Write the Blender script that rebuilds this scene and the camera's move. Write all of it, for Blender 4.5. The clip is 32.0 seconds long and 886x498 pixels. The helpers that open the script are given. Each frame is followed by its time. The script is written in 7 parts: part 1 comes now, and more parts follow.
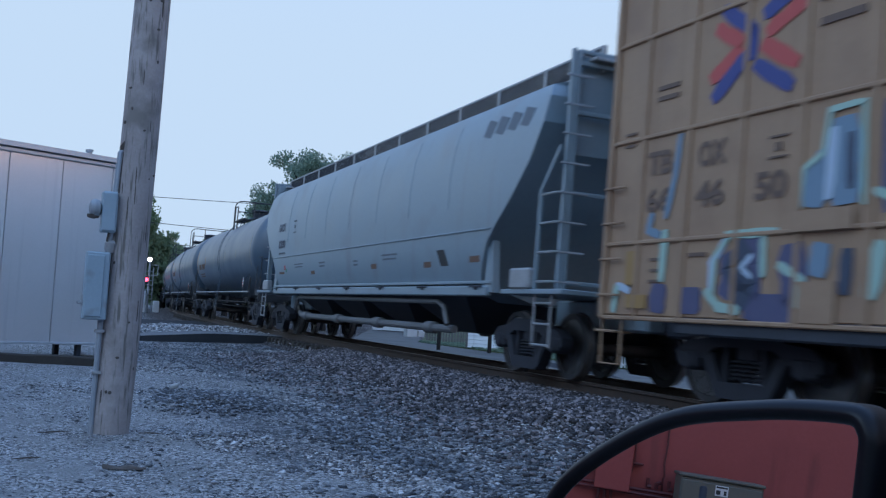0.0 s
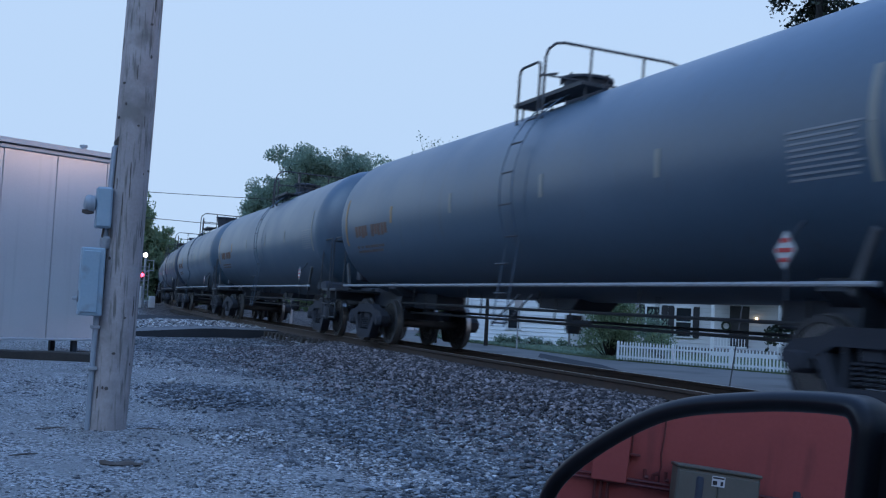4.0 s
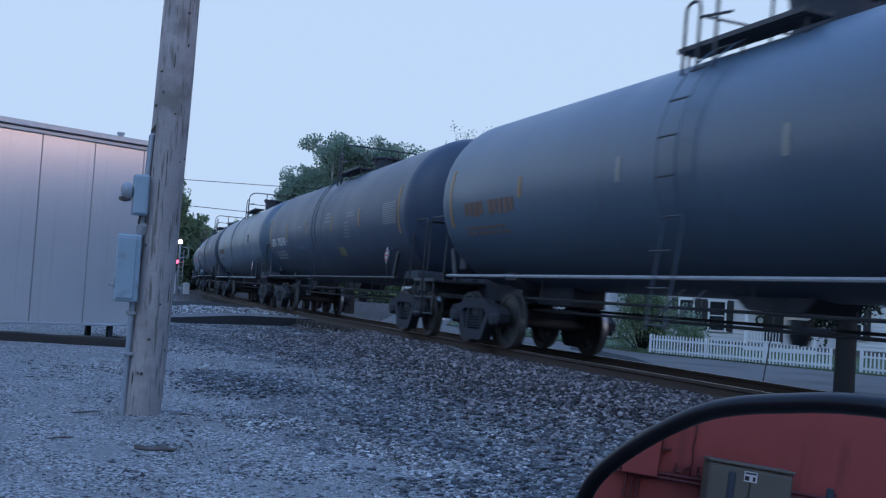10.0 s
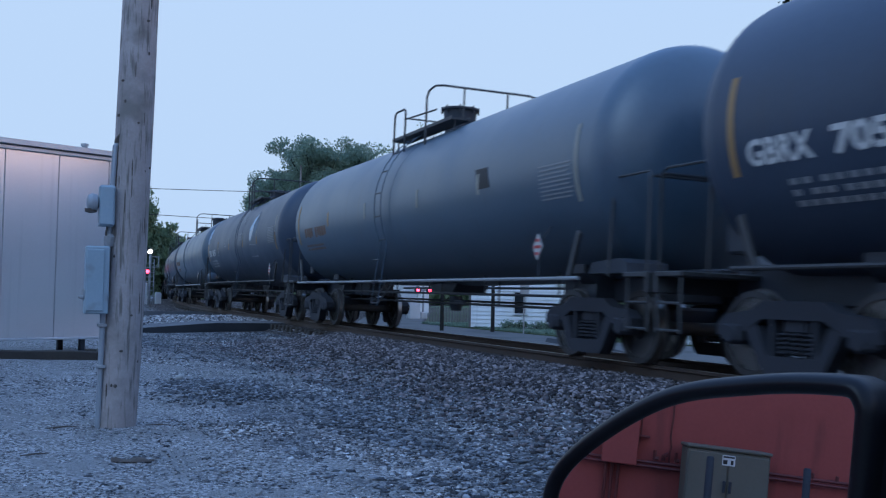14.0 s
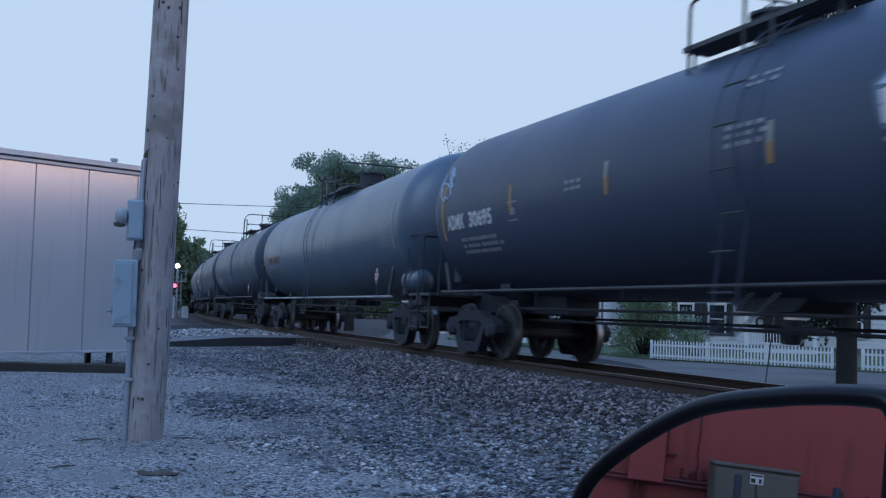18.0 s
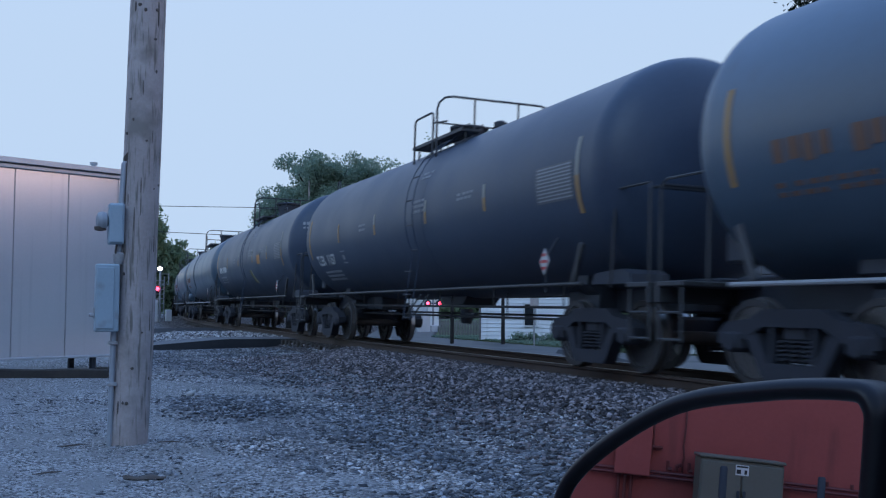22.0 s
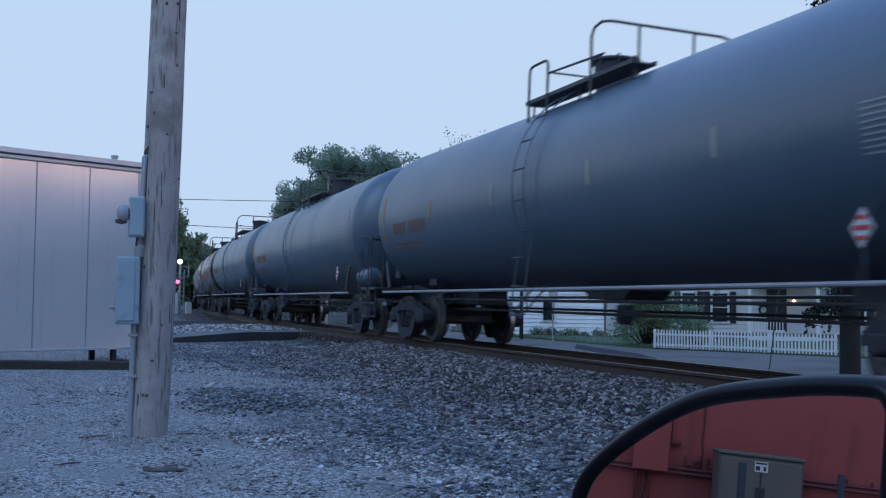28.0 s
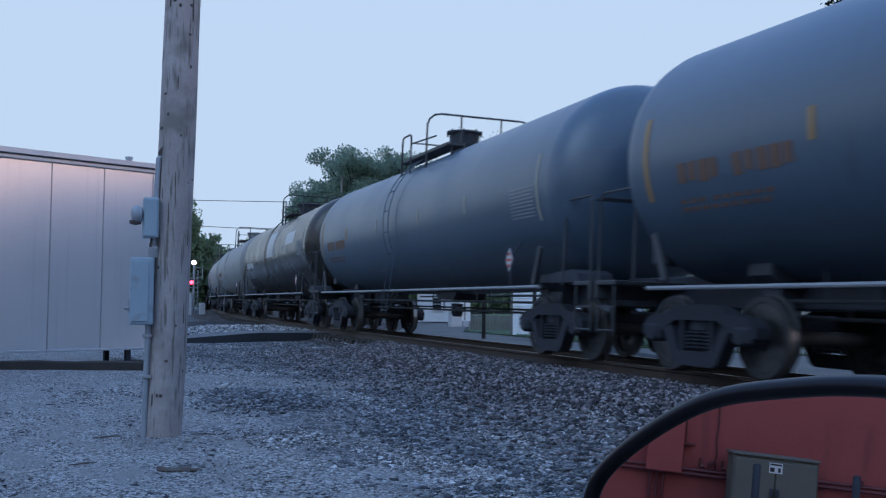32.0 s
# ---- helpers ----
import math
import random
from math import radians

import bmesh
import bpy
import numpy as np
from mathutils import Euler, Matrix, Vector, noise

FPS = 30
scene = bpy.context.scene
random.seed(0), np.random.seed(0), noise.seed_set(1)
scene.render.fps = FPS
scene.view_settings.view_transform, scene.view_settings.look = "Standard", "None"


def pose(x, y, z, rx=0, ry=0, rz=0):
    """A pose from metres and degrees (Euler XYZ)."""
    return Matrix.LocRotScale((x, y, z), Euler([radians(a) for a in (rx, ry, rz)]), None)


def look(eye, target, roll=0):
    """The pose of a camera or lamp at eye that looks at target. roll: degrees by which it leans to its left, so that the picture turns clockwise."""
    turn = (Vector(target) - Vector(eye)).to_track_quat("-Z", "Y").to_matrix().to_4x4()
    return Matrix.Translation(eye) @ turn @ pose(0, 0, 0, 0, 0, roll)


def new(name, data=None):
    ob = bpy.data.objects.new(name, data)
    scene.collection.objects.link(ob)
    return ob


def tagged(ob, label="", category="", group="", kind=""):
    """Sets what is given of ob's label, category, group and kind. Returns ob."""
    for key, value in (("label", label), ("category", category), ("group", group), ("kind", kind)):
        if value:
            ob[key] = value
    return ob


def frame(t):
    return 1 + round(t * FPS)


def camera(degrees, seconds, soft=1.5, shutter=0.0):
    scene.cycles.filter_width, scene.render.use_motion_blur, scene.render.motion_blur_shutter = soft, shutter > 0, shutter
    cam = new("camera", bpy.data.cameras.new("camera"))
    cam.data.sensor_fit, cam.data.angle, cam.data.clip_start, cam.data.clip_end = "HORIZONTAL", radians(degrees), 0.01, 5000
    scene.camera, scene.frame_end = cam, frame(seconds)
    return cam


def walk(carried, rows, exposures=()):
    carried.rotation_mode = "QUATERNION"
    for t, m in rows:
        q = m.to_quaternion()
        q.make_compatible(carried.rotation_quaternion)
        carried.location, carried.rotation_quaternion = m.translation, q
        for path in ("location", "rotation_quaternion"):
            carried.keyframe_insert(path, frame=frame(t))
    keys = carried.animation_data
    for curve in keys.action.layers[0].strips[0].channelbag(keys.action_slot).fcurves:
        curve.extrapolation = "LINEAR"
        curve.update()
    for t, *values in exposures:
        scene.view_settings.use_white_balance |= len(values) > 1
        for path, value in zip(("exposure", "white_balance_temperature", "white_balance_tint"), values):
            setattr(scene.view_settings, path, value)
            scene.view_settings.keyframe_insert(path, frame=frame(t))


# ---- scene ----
FOV = 46.0
EYE = (0.0, 0.0, 1.252)
cam = camera(FOV, 32.0, soft=1.25, shutter=0.5)


def aim(turn, rise, lean, side, lift):
    """A pose of the eye: degrees from the line of the track, upward tilt, lean, and the sway of
    the held camera in millimetres, to its own right and upward."""
    a, b = radians(turn), radians(rise)
    way = Vector((-math.cos(a) * math.cos(b), math.sin(a) * math.cos(b), math.sin(b)))
    at = Vector(EYE) + Vector((math.sin(a), math.cos(a), 0)) * (side / 1000) + Vector((0, 0, lift / 1000))
    return look(at, at + way, lean)


PATH = [
    (0, 22.81, 3.57, 3.29, 3.0, -3.5), (0.5, 22.66, 3.62, 3.31, 2.8, -3.5), (1, 22.74, 3.63, 3.26, 2.5, -3.5), (1.5, 22.66, 3.67, 3.29, 2.5, -3.9),
    (2, 22.63, 3.69, 3.26, 2.5, -4.2), (2.5, 22.76, 3.70, 3.19, 6.0, -5.5), (3, 22.78, 3.62, 3.20, 6.5, -5.5), (3.5, 22.96, 3.44, 2.97, 4.5, -3.0),
    (5.5, 23.32, 2.64, 2.69, 5.4, -2.0), (6, 23.36, 2.49, 2.67, 4.2, -1.6), (6.5, 23.21, 2.44, 2.67, 2.0, -0.8), (7, 22.97, 2.42, 2.68, 0.3, 0.0),
    (7.5, 22.93, 2.43, 2.83, 0.3, 0.0), (8, 22.90, 2.39, 2.91, 0.0, 0.0), (8.5, 22.69, 2.38, 2.93, 1.9, 0.0), (9, 22.48, 2.39, 2.97, 0.0, 0.0),
    (9.5, 21.96, 2.45, 3.40, -4.0, 0.7), (10, 21.31, 2.56, 3.60, -2.5, 1.0), (10.5, 21.49, 2.70, 3.36, 2.5, 2.0), (11, 21.77, 2.64, 2.87, 5.5, 3.5),
    (11.5, 22.12, 2.61, 1.91, 8.6, 1.0), (12, 22.37, 2.59, 1.40, 8.0, 1.7), (12.5, 22.54, 2.57, 1.30, 6.3, 2.2), (13, 22.68, 2.54, 1.16, 5.4, 2.8),
    (13.5, 22.79, 2.50, 1.08, 5.6, 1.9), (14, 22.85, 2.51, 1.11, 8.5, 1.0), (14.5, 22.83, 2.51, 0.97, 12.0, -0.5), (16.5, 21.91, 2.86, 1.28, 8.8, -0.7),
    (17, 21.77, 3.00, 1.27, 9.3, -1.0), (17.5, 21.60, 3.16, 1.42, 6.5, -2.2), (18, 21.42, 3.33, 1.40, 7.7, -3.5), (18.5, 21.39, 3.43, 1.42, 6.8, -3.6),
    (19, 21.39, 3.52, 1.40, 7.4, -3.8), (19.5, 21.55, 3.64, 1.32, 7.7, -3.4), (20, 21.69, 3.71, 1.30, 8.0, -3.0), (20.5, 21.98, 3.57, 0.91, 10.6, -1.5),
    (21, 22.18, 3.41, 0.55, 10.8, -0.8), (21.5, 22.31, 3.30, 0.29, 12.0, -0.8), (22, 22.34, 3.22, 0.28, 11.6, -0.7), (22.5, 22.33, 3.14, 0.20, 10.9, -0.6),
    (23, 22.26, 3.12, 0.30, 10.3, -0.5), (23.5, 22.16, 3.10, 0.22, 10.3, -0.3), (24, 21.98, 3.07, 0.27, 10.3, -0.2), (24.5, 21.82, 3.04, 0.31, 9.8, -0.1),
    (25, 21.71, 3.03, 0.34, 9.2, 0.0), (25.5, 21.66, 3.00, 0.45, 9.6, -0.2), (27.5, 21.35, 2.92, 0.66, 11.3, -0.8), (28, 21.31, 2.90, 0.60, 11.2, -1.0),
    (28.5, 21.21, 2.88, 0.61, 10.8, -1.1), (29, 21.09, 2.86, 0.60, 10.5, -1.1), (29.5, 20.99, 2.88, 0.59, 11.2, -1.2), (30, 20.95, 2.88, 0.59, 12.0, -1.2),
    (30.5, 20.85, 2.87, 0.57, 11.8, -1.3), (31, 20.74, 2.87, 0.55, 11.5, -1.4), (31.5, 20.64, 2.88, 0.62, 11.8, -1.4), (32, 20.59, 2.93, 0.60, 12.0, -1.5),
]
walk(cam, [(t, aim(a, b, c, d, e)) for t, a, b, c, d, e in PATH],
     exposures=[(0, 0.34, 6500, 10), (0.6, 0.32, 6200, 4), (1.2, 0.32, 6150, 4), (2, 0.30, 6250, 11), (3.5, 0.26, 6100, 11), (6, 0.27, 6050, 8), (9, 0.28, 6250, 13), (13, 0.27, 6000, 11), (15.5, 0.26, 6350, 12),
                (17, 0.25, 6450, 12), (23, 0.26, 6350, 12), (32, 0.27, 6450, 12)])

# ---- sky and light: dusk, the sun just gone behind the viewer ----
world = bpy.data.worlds.new("dusk_sky")
scene.world = world
world.use_nodes = True
wn = world.node_tree.nodes
wl = world.node_tree.links
wn.clear()
sky = wn.new("ShaderNodeTexSky")
sky.sky_type = "NISHITA"
sky.sun_disc = False
sky.sun_elevation = radians(7.0)
sky.sun_rotation = radians(80.0)
sky.air_density = 0.9
sky.dust_density = 2.2
sky.ozone_density = 4.0
haze = wn.new("ShaderNodeMix")  # thin even cloud over the clear sky
haze.data_type = "RGBA"
haze.inputs["Factor"].default_value = 0.995
# the last pink of the sunset, low beyond the head of the train
tcw = wn.new("ShaderNodeTexCoord")
dot = wn.new("ShaderNodeVectorMath")
dot.operation = "DOT_PRODUCT"
dot.inputs[1].default_value = (0.62, 0.77, 0.16)
wl.new(tcw.outputs["Generated"], dot.inputs[0])
lobe = wn.new("ShaderNodeMapRange")
lobe.interpolation_type = "SMOOTHSTEP"
lobe.inputs["From Min"].default_value = 0.945
lobe.inputs["From Max"].default_value = 1.0
wl.new(dot.outputs["Value"], lobe.inputs["Value"])
pink = wn.new("ShaderNodeMix")
pink.data_type = "RGBA"
pink.inputs["B"].default_value = (4.8, 3.4, 3.2, 1)
bg = wn.new("ShaderNodeBackground")
bg.inputs["Strength"].default_value = 0.30
wo = wn.new("ShaderNodeOutputWorld")
# the cloud is pale low down and deep blue overhead
up = wn.new("ShaderNodeSeparateXYZ")
wl.new(tcw.outputs["Generated"], up.inputs[0])
rise = wn.new("ShaderNodeMapRange")
rise.interpolation_type = "SMOOTHSTEP"
rise.inputs["From Min"].default_value = 0.22
rise.inputs["From Max"].default_value = 0.75
wl.new(up.outputs[2], rise.inputs["Value"])
dome = wn.new("ShaderNodeMix")
dome.data_type = "RGBA"
dome.inputs["A"].default_value = (1.46, 1.90, 2.46, 1)
dome.inputs["B"].default_value = (0.95, 1.75, 3.55, 1)
wl.new(rise.outputs[0], dome.inputs["Factor"])
wl.new(dome.outputs["Result"], haze.inputs["B"])
wl.new(sky.outputs[0], haze.inputs["A"])
wl.new(lobe.outputs[0], pink.inputs["Factor"])
wl.new(haze.outputs["Result"], pink.inputs["A"])
wl.new(pink.outputs["Result"], bg.inputs[0])
wl.new(bg.outputs[0], wo.inputs[0])

sun = new("sun", bpy.data.lights.new("sun", "SUN"))
sun.data.energy = 0.5
sun.data.angle = radians(35)
sun.data.color = (0.55, 0.78, 1.0)
sun.matrix_basis = look((12, -22, 26), (0, 4, 0))


# ---- materials ----
def mat(name, a, b=None, rough=0.7, metal=0.0, scale=3.0, fine=60.0, bump=0.2, depth=0.01,
        spots=None, streak=None, coat=0.0, rvar=0.15, obvar=0.0, gloss=0.5):
    """A node material: colours a and b mixed by noise at two scales, with relief, optional
    stains of colour spots and streaks that run down."""
    m = bpy.data.materials.new(name)
    m.use_nodes = True
    n, l = m.node_tree.nodes, m.node_tree.links
    p = n["Principled BSDF"]
    tc = n.new("ShaderNodeTexCoord")
    n1 = n.new("ShaderNodeTexNoise")
    n1.inputs["Scale"].default_value = scale
    n1.inputs["Detail"].default_value = 6
    n2 = n.new("ShaderNodeTexNoise")
    n2.inputs["Scale"].default_value = fine
    n2.inputs["Detail"].default_value = 3
    l.new(tc.outputs["Object"], n1.inputs["Vector"])
    l.new(tc.outputs["Object"], n2.inputs["Vector"])
    add = n.new("ShaderNodeMath")
    add.operation = "MULTIPLY_ADD"
    add.inputs[1].default_value = 0.45
    l.new(n2.outputs["Fac"], add.inputs[0])
    l.new(n1.outputs["Fac"], add.inputs[2])
    ramp = n.new("ShaderNodeMapRange")
    ramp.inputs["From Min"].default_value = 0.45
    ramp.inputs["From Max"].default_value = 1.0
    l.new(add.outputs[0], ramp.inputs["Value"])
    mix = n.new("ShaderNodeMix")
    mix.data_type = "RGBA"
    mix.inputs["A"].default_value = (*a, 1)
    mix.inputs["B"].default_value = (*(b or a), 1)
    l.new(ramp.outputs[0], mix.inputs["Factor"])
    out = mix.outputs["Result"]
    if spots:
        col, size, lo, hi = spots
        n3 = n.new("ShaderNodeTexNoise")
        n3.inputs["Scale"].default_value = size
        n3.inputs["Detail"].default_value = 5
        l.new(tc.outputs["Object"], n3.inputs["Vector"])
        r3 = n.new("ShaderNodeMapRange")
        r3.inputs["From Min"].default_value = lo
        r3.inputs["From Max"].default_value = hi
        l.new(n3.outputs["Fac"], r3.inputs["Value"])
        m3 = n.new("ShaderNodeMix")
        m3.data_type = "RGBA"
        m3.inputs["B"].default_value = (*col, 1)
        l.new(r3.outputs[0], m3.inputs["Factor"])
        l.new(out, m3.inputs["A"])
        out = m3.outputs["Result"]
    if streak:
        col, sx, sz, lo, hi = streak
        mp = n.new("ShaderNodeMapping")
        mp.inputs["Scale"].default_value = (sx, sx, sz)
        n4 = n.new("ShaderNodeTexNoise")
        n4.inputs["Scale"].default_value = 1.0
        n4.inputs["Detail"].default_value = 4
        l.new(tc.outputs["Object"], mp.inputs[0])
        l.new(mp.outputs[0], n4.inputs["Vector"])
        r4 = n.new("ShaderNodeMapRange")
        r4.inputs["From Min"].default_value = lo
        r4.inputs["From Max"].default_value = hi
        l.new(n4.outputs["Fac"], r4.inputs["Value"])
        m4 = n.new("ShaderNodeMix")
        m4.data_type = "RGBA"
        m4.inputs["B"].default_value = (*col, 1)
        l.new(r4.outputs[0], m4.inputs["Factor"])
        l.new(out, m4.inputs["A"])
        out = m4.outputs["Result"]
    if obvar:
        oi = n.new("ShaderNodeObjectInfo")
        hv = n.new("ShaderNodeHueSaturation")
        mr = n.new("ShaderNodeMapRange")
        mr.inputs["To Min"].default_value = 1 - obvar
        mr.inputs["To Max"].default_value = 1 + obvar
        l.new(oi.outputs["Random"], mr.inputs["Value"])
        l.new(mr.outputs[0], hv.inputs["Value"])
        l.new(out, hv.inputs["Color"])
        out = hv.outputs["Color"]
    l.new(out, p.inputs["Base Color"])
    rr = n.new("ShaderNodeMapRange")
    rr.inputs["To Min"].default_value = max(0.02, rough - rvar)
    rr.inputs["To Max"].default_value = min(1.0, rough + rvar)
    l.new(n1.outputs["Fac"], rr.inputs["Value"])
    l.new(rr.outputs[0], p.inputs["Roughness"])
    p.inputs["Metallic"].default_value = metal
    p.inputs["Coat Weight"].default_value = coat
    p.inputs["Specular IOR Level"].default_value = gloss
    if bump:
        bm = n.new("ShaderNodeBump")
        bm.inputs["Strength"].default_value = bump
        bm.inputs["Distance"].default_value = depth
        l.new(add.outputs[0], bm.inputs["Height"])
        l.new(bm.outputs[0], p.inputs["Normal"])
    return m


def plain(name, c, rough=0.6, glow=0.0, metal=0.0):
    m = bpy.data.materials.new(name)
    m.use_nodes = True
    p = m.node_tree.nodes["Principled BSDF"]
    p.inputs["Base Color"].default_value = (*c, 1)
    p.inputs["Roughness"].default_value = rough
    p.inputs["Metallic"].default_value = metal
    if glow:
        p.inputs["Emission Color"].default_value = (*c, 1)
        p.inputs["Emission Strength"].default_value = glow
    return m


TANK_BLACK = mat("worn_black_tank_paint", (0.037, 0.053, 0.082), (0.050, 0.070, 0.105), rough=0.42, scale=0.7, fine=14,
                 bump=0.05, gloss=0.28, spots=((0.044, 0.056, 0.078), 0.9, 0.58, 0.85), streak=((0.046, 0.058, 0.078), 5, 0.35, 0.6, 0.9))
TANK_GREY = mat("faded_grey_tank_paint", (0.044, 0.077, 0.112), (0.060, 0.099, 0.142), rough=0.38, scale=0.6, fine=12,
                bump=0.05, gloss=0.80, spots=((0.060, 0.086, 0.120), 0.8, 0.55, 0.9), streak=((0.050, 0.060, 0.076), 4, 0.3, 0.6, 0.9))
TANK_BROWN = mat("glossy_dark_brown_tank_paint", (0.022, 0.018, 0.015), (0.04, 0.032, 0.026), rough=0.3, scale=0.7, fine=14, bump=0.06)
TANK_LIGHT = mat("dusty_light_grey_tank_paint", (0.20, 0.20, 0.20), (0.28, 0.28, 0.27), rough=0.55, scale=0.7, fine=12, bump=0.06,
                 streak=((0.12, 0.12, 0.12), 4, 0.3, 0.55, 0.9))
HOPPER_GREY = mat("weathered_grey_hopper_paint", (0.175, 0.240, 0.278), (0.220, 0.288, 0.328), rough=0.45, gloss=0.95, scale=0.8, fine=14, bump=0.08,
                  spots=((0.165, 0.18, 0.19), 0.9, 0.54, 0.9), streak=((0.16, 0.17, 0.18), 2.2, 0.22, 0.58, 0.9))
BOX_YELLOW = mat("dirty_orange_yellow_boxcar_paint", (0.33, 0.205, 0.125), (0.40, 0.255, 0.155), rough=0.65, scale=1.2, fine=20, bump=0.08,
                 spots=((0.27, 0.16, 0.10), 1.5, 0.5, 0.8), streak=((0.26, 0.155, 0.09), 6, 0.4, 0.55, 0.85))
# Blue skylight in the shaded underframe is put into these two steel colours.
STEEL_DARK = mat("grimy_dark_steel", (0.021, 0.027, 0.038), (0.042, 0.049, 0.062), rough=0.7, scale=3, fine=40, bump=0.3)
TRUCK_STEEL = mat("grimy_bluish_cast_steel", (0.015, 0.018, 0.026), (0.031, 0.033, 0.042), rough=0.8, scale=4, fine=50, bump=0.3)
WHEEL_STEEL = mat("rusty_wheel_steel", (0.030, 0.030, 0.032), (0.056, 0.052, 0.051), rough=0.65, metal=0.1, scale=5, fine=40, bump=0.2)
TREAD_STEEL = plain("polished_wheel_rim_steel", (0.35, 0.34, 0.33), 0.35, metal=0.9)
RAIL_STEEL = mat("brown_rusted_rail_steel", (0.035, 0.024, 0.018), (0.07, 0.045, 0.032), rough=0.8, scale=6, fine=60, bump=0.3)
RAIL_HEAD = plain("worn_rail_head_steel", (0.30, 0.27, 0.25), 0.4, metal=0.9)
GALV = mat("galvanised_grip_steel", (0.30, 0.31, 0.32), (0.42, 0.43, 0.44), rough=0.5, metal=0.4, scale=5, fine=40, bump=0.1)
RAIL_PAINT = mat("pale_grey_handrail_paint", (0.22, 0.23, 0.245), (0.30, 0.31, 0.32), rough=0.55, scale=4, fine=30, bump=0.1)
BLACK_PAINT = mat("black_grab_iron_paint", (0.018, 0.019, 0.022), (0.036, 0.037, 0.039), rough=0.55, scale=4, fine=40, bump=0.15)
STRIPE_YELLOW = plain("yellow_reflective_strip", (0.34, 0.19, 0.06), 0.5)
STRIPE_PALE = plain("pale_reflective_strip", (0.27, 0.26, 0.22), 0.5)
STRIPE_WHITE = plain("white_reflective_strip", (0.46, 0.46, 0.45), 0.5)
LETTER_WHITE = plain("white_stencil_paint", (0.55, 0.55, 0.54), 0.7)
LETTER_DIM = plain("faded_orange_stencil_paint", (0.155, 0.085, 0.055), 0.7)
LETTER_DARK = plain("black_stencil_paint", (0.03, 0.028, 0.027), 0.7)
PLACARD_RED = plain("red_placard_print", (0.45, 0.04, 0.04), 0.5)
SPRAY_BLUE = plain("blue_spray_paint", (0.045, 0.06, 0.22), 0.6)
SPRAY_MINT = plain("mint_spray_paint", (0.35, 0.50, 0.42), 0.6)
SPRAY_RED = plain("red_logo_paint", (0.50, 0.08, 0.07), 0.6)
SPRAY_PALE = plain("pale_spray_paint", (0.42, 0.52, 0.62), 0.6)
SPRAY_DARK = plain("dark_slate_spray_paint", (0.05, 0.065, 0.10), 0.6)
SPRAY_VIOLET = plain("violet_spray_paint", (0.085, 0.085, 0.16), 0.6)
SPRAY_TEAL = plain("dull_teal_spray_paint", (0.17, 0.26, 0.34), 0.6)


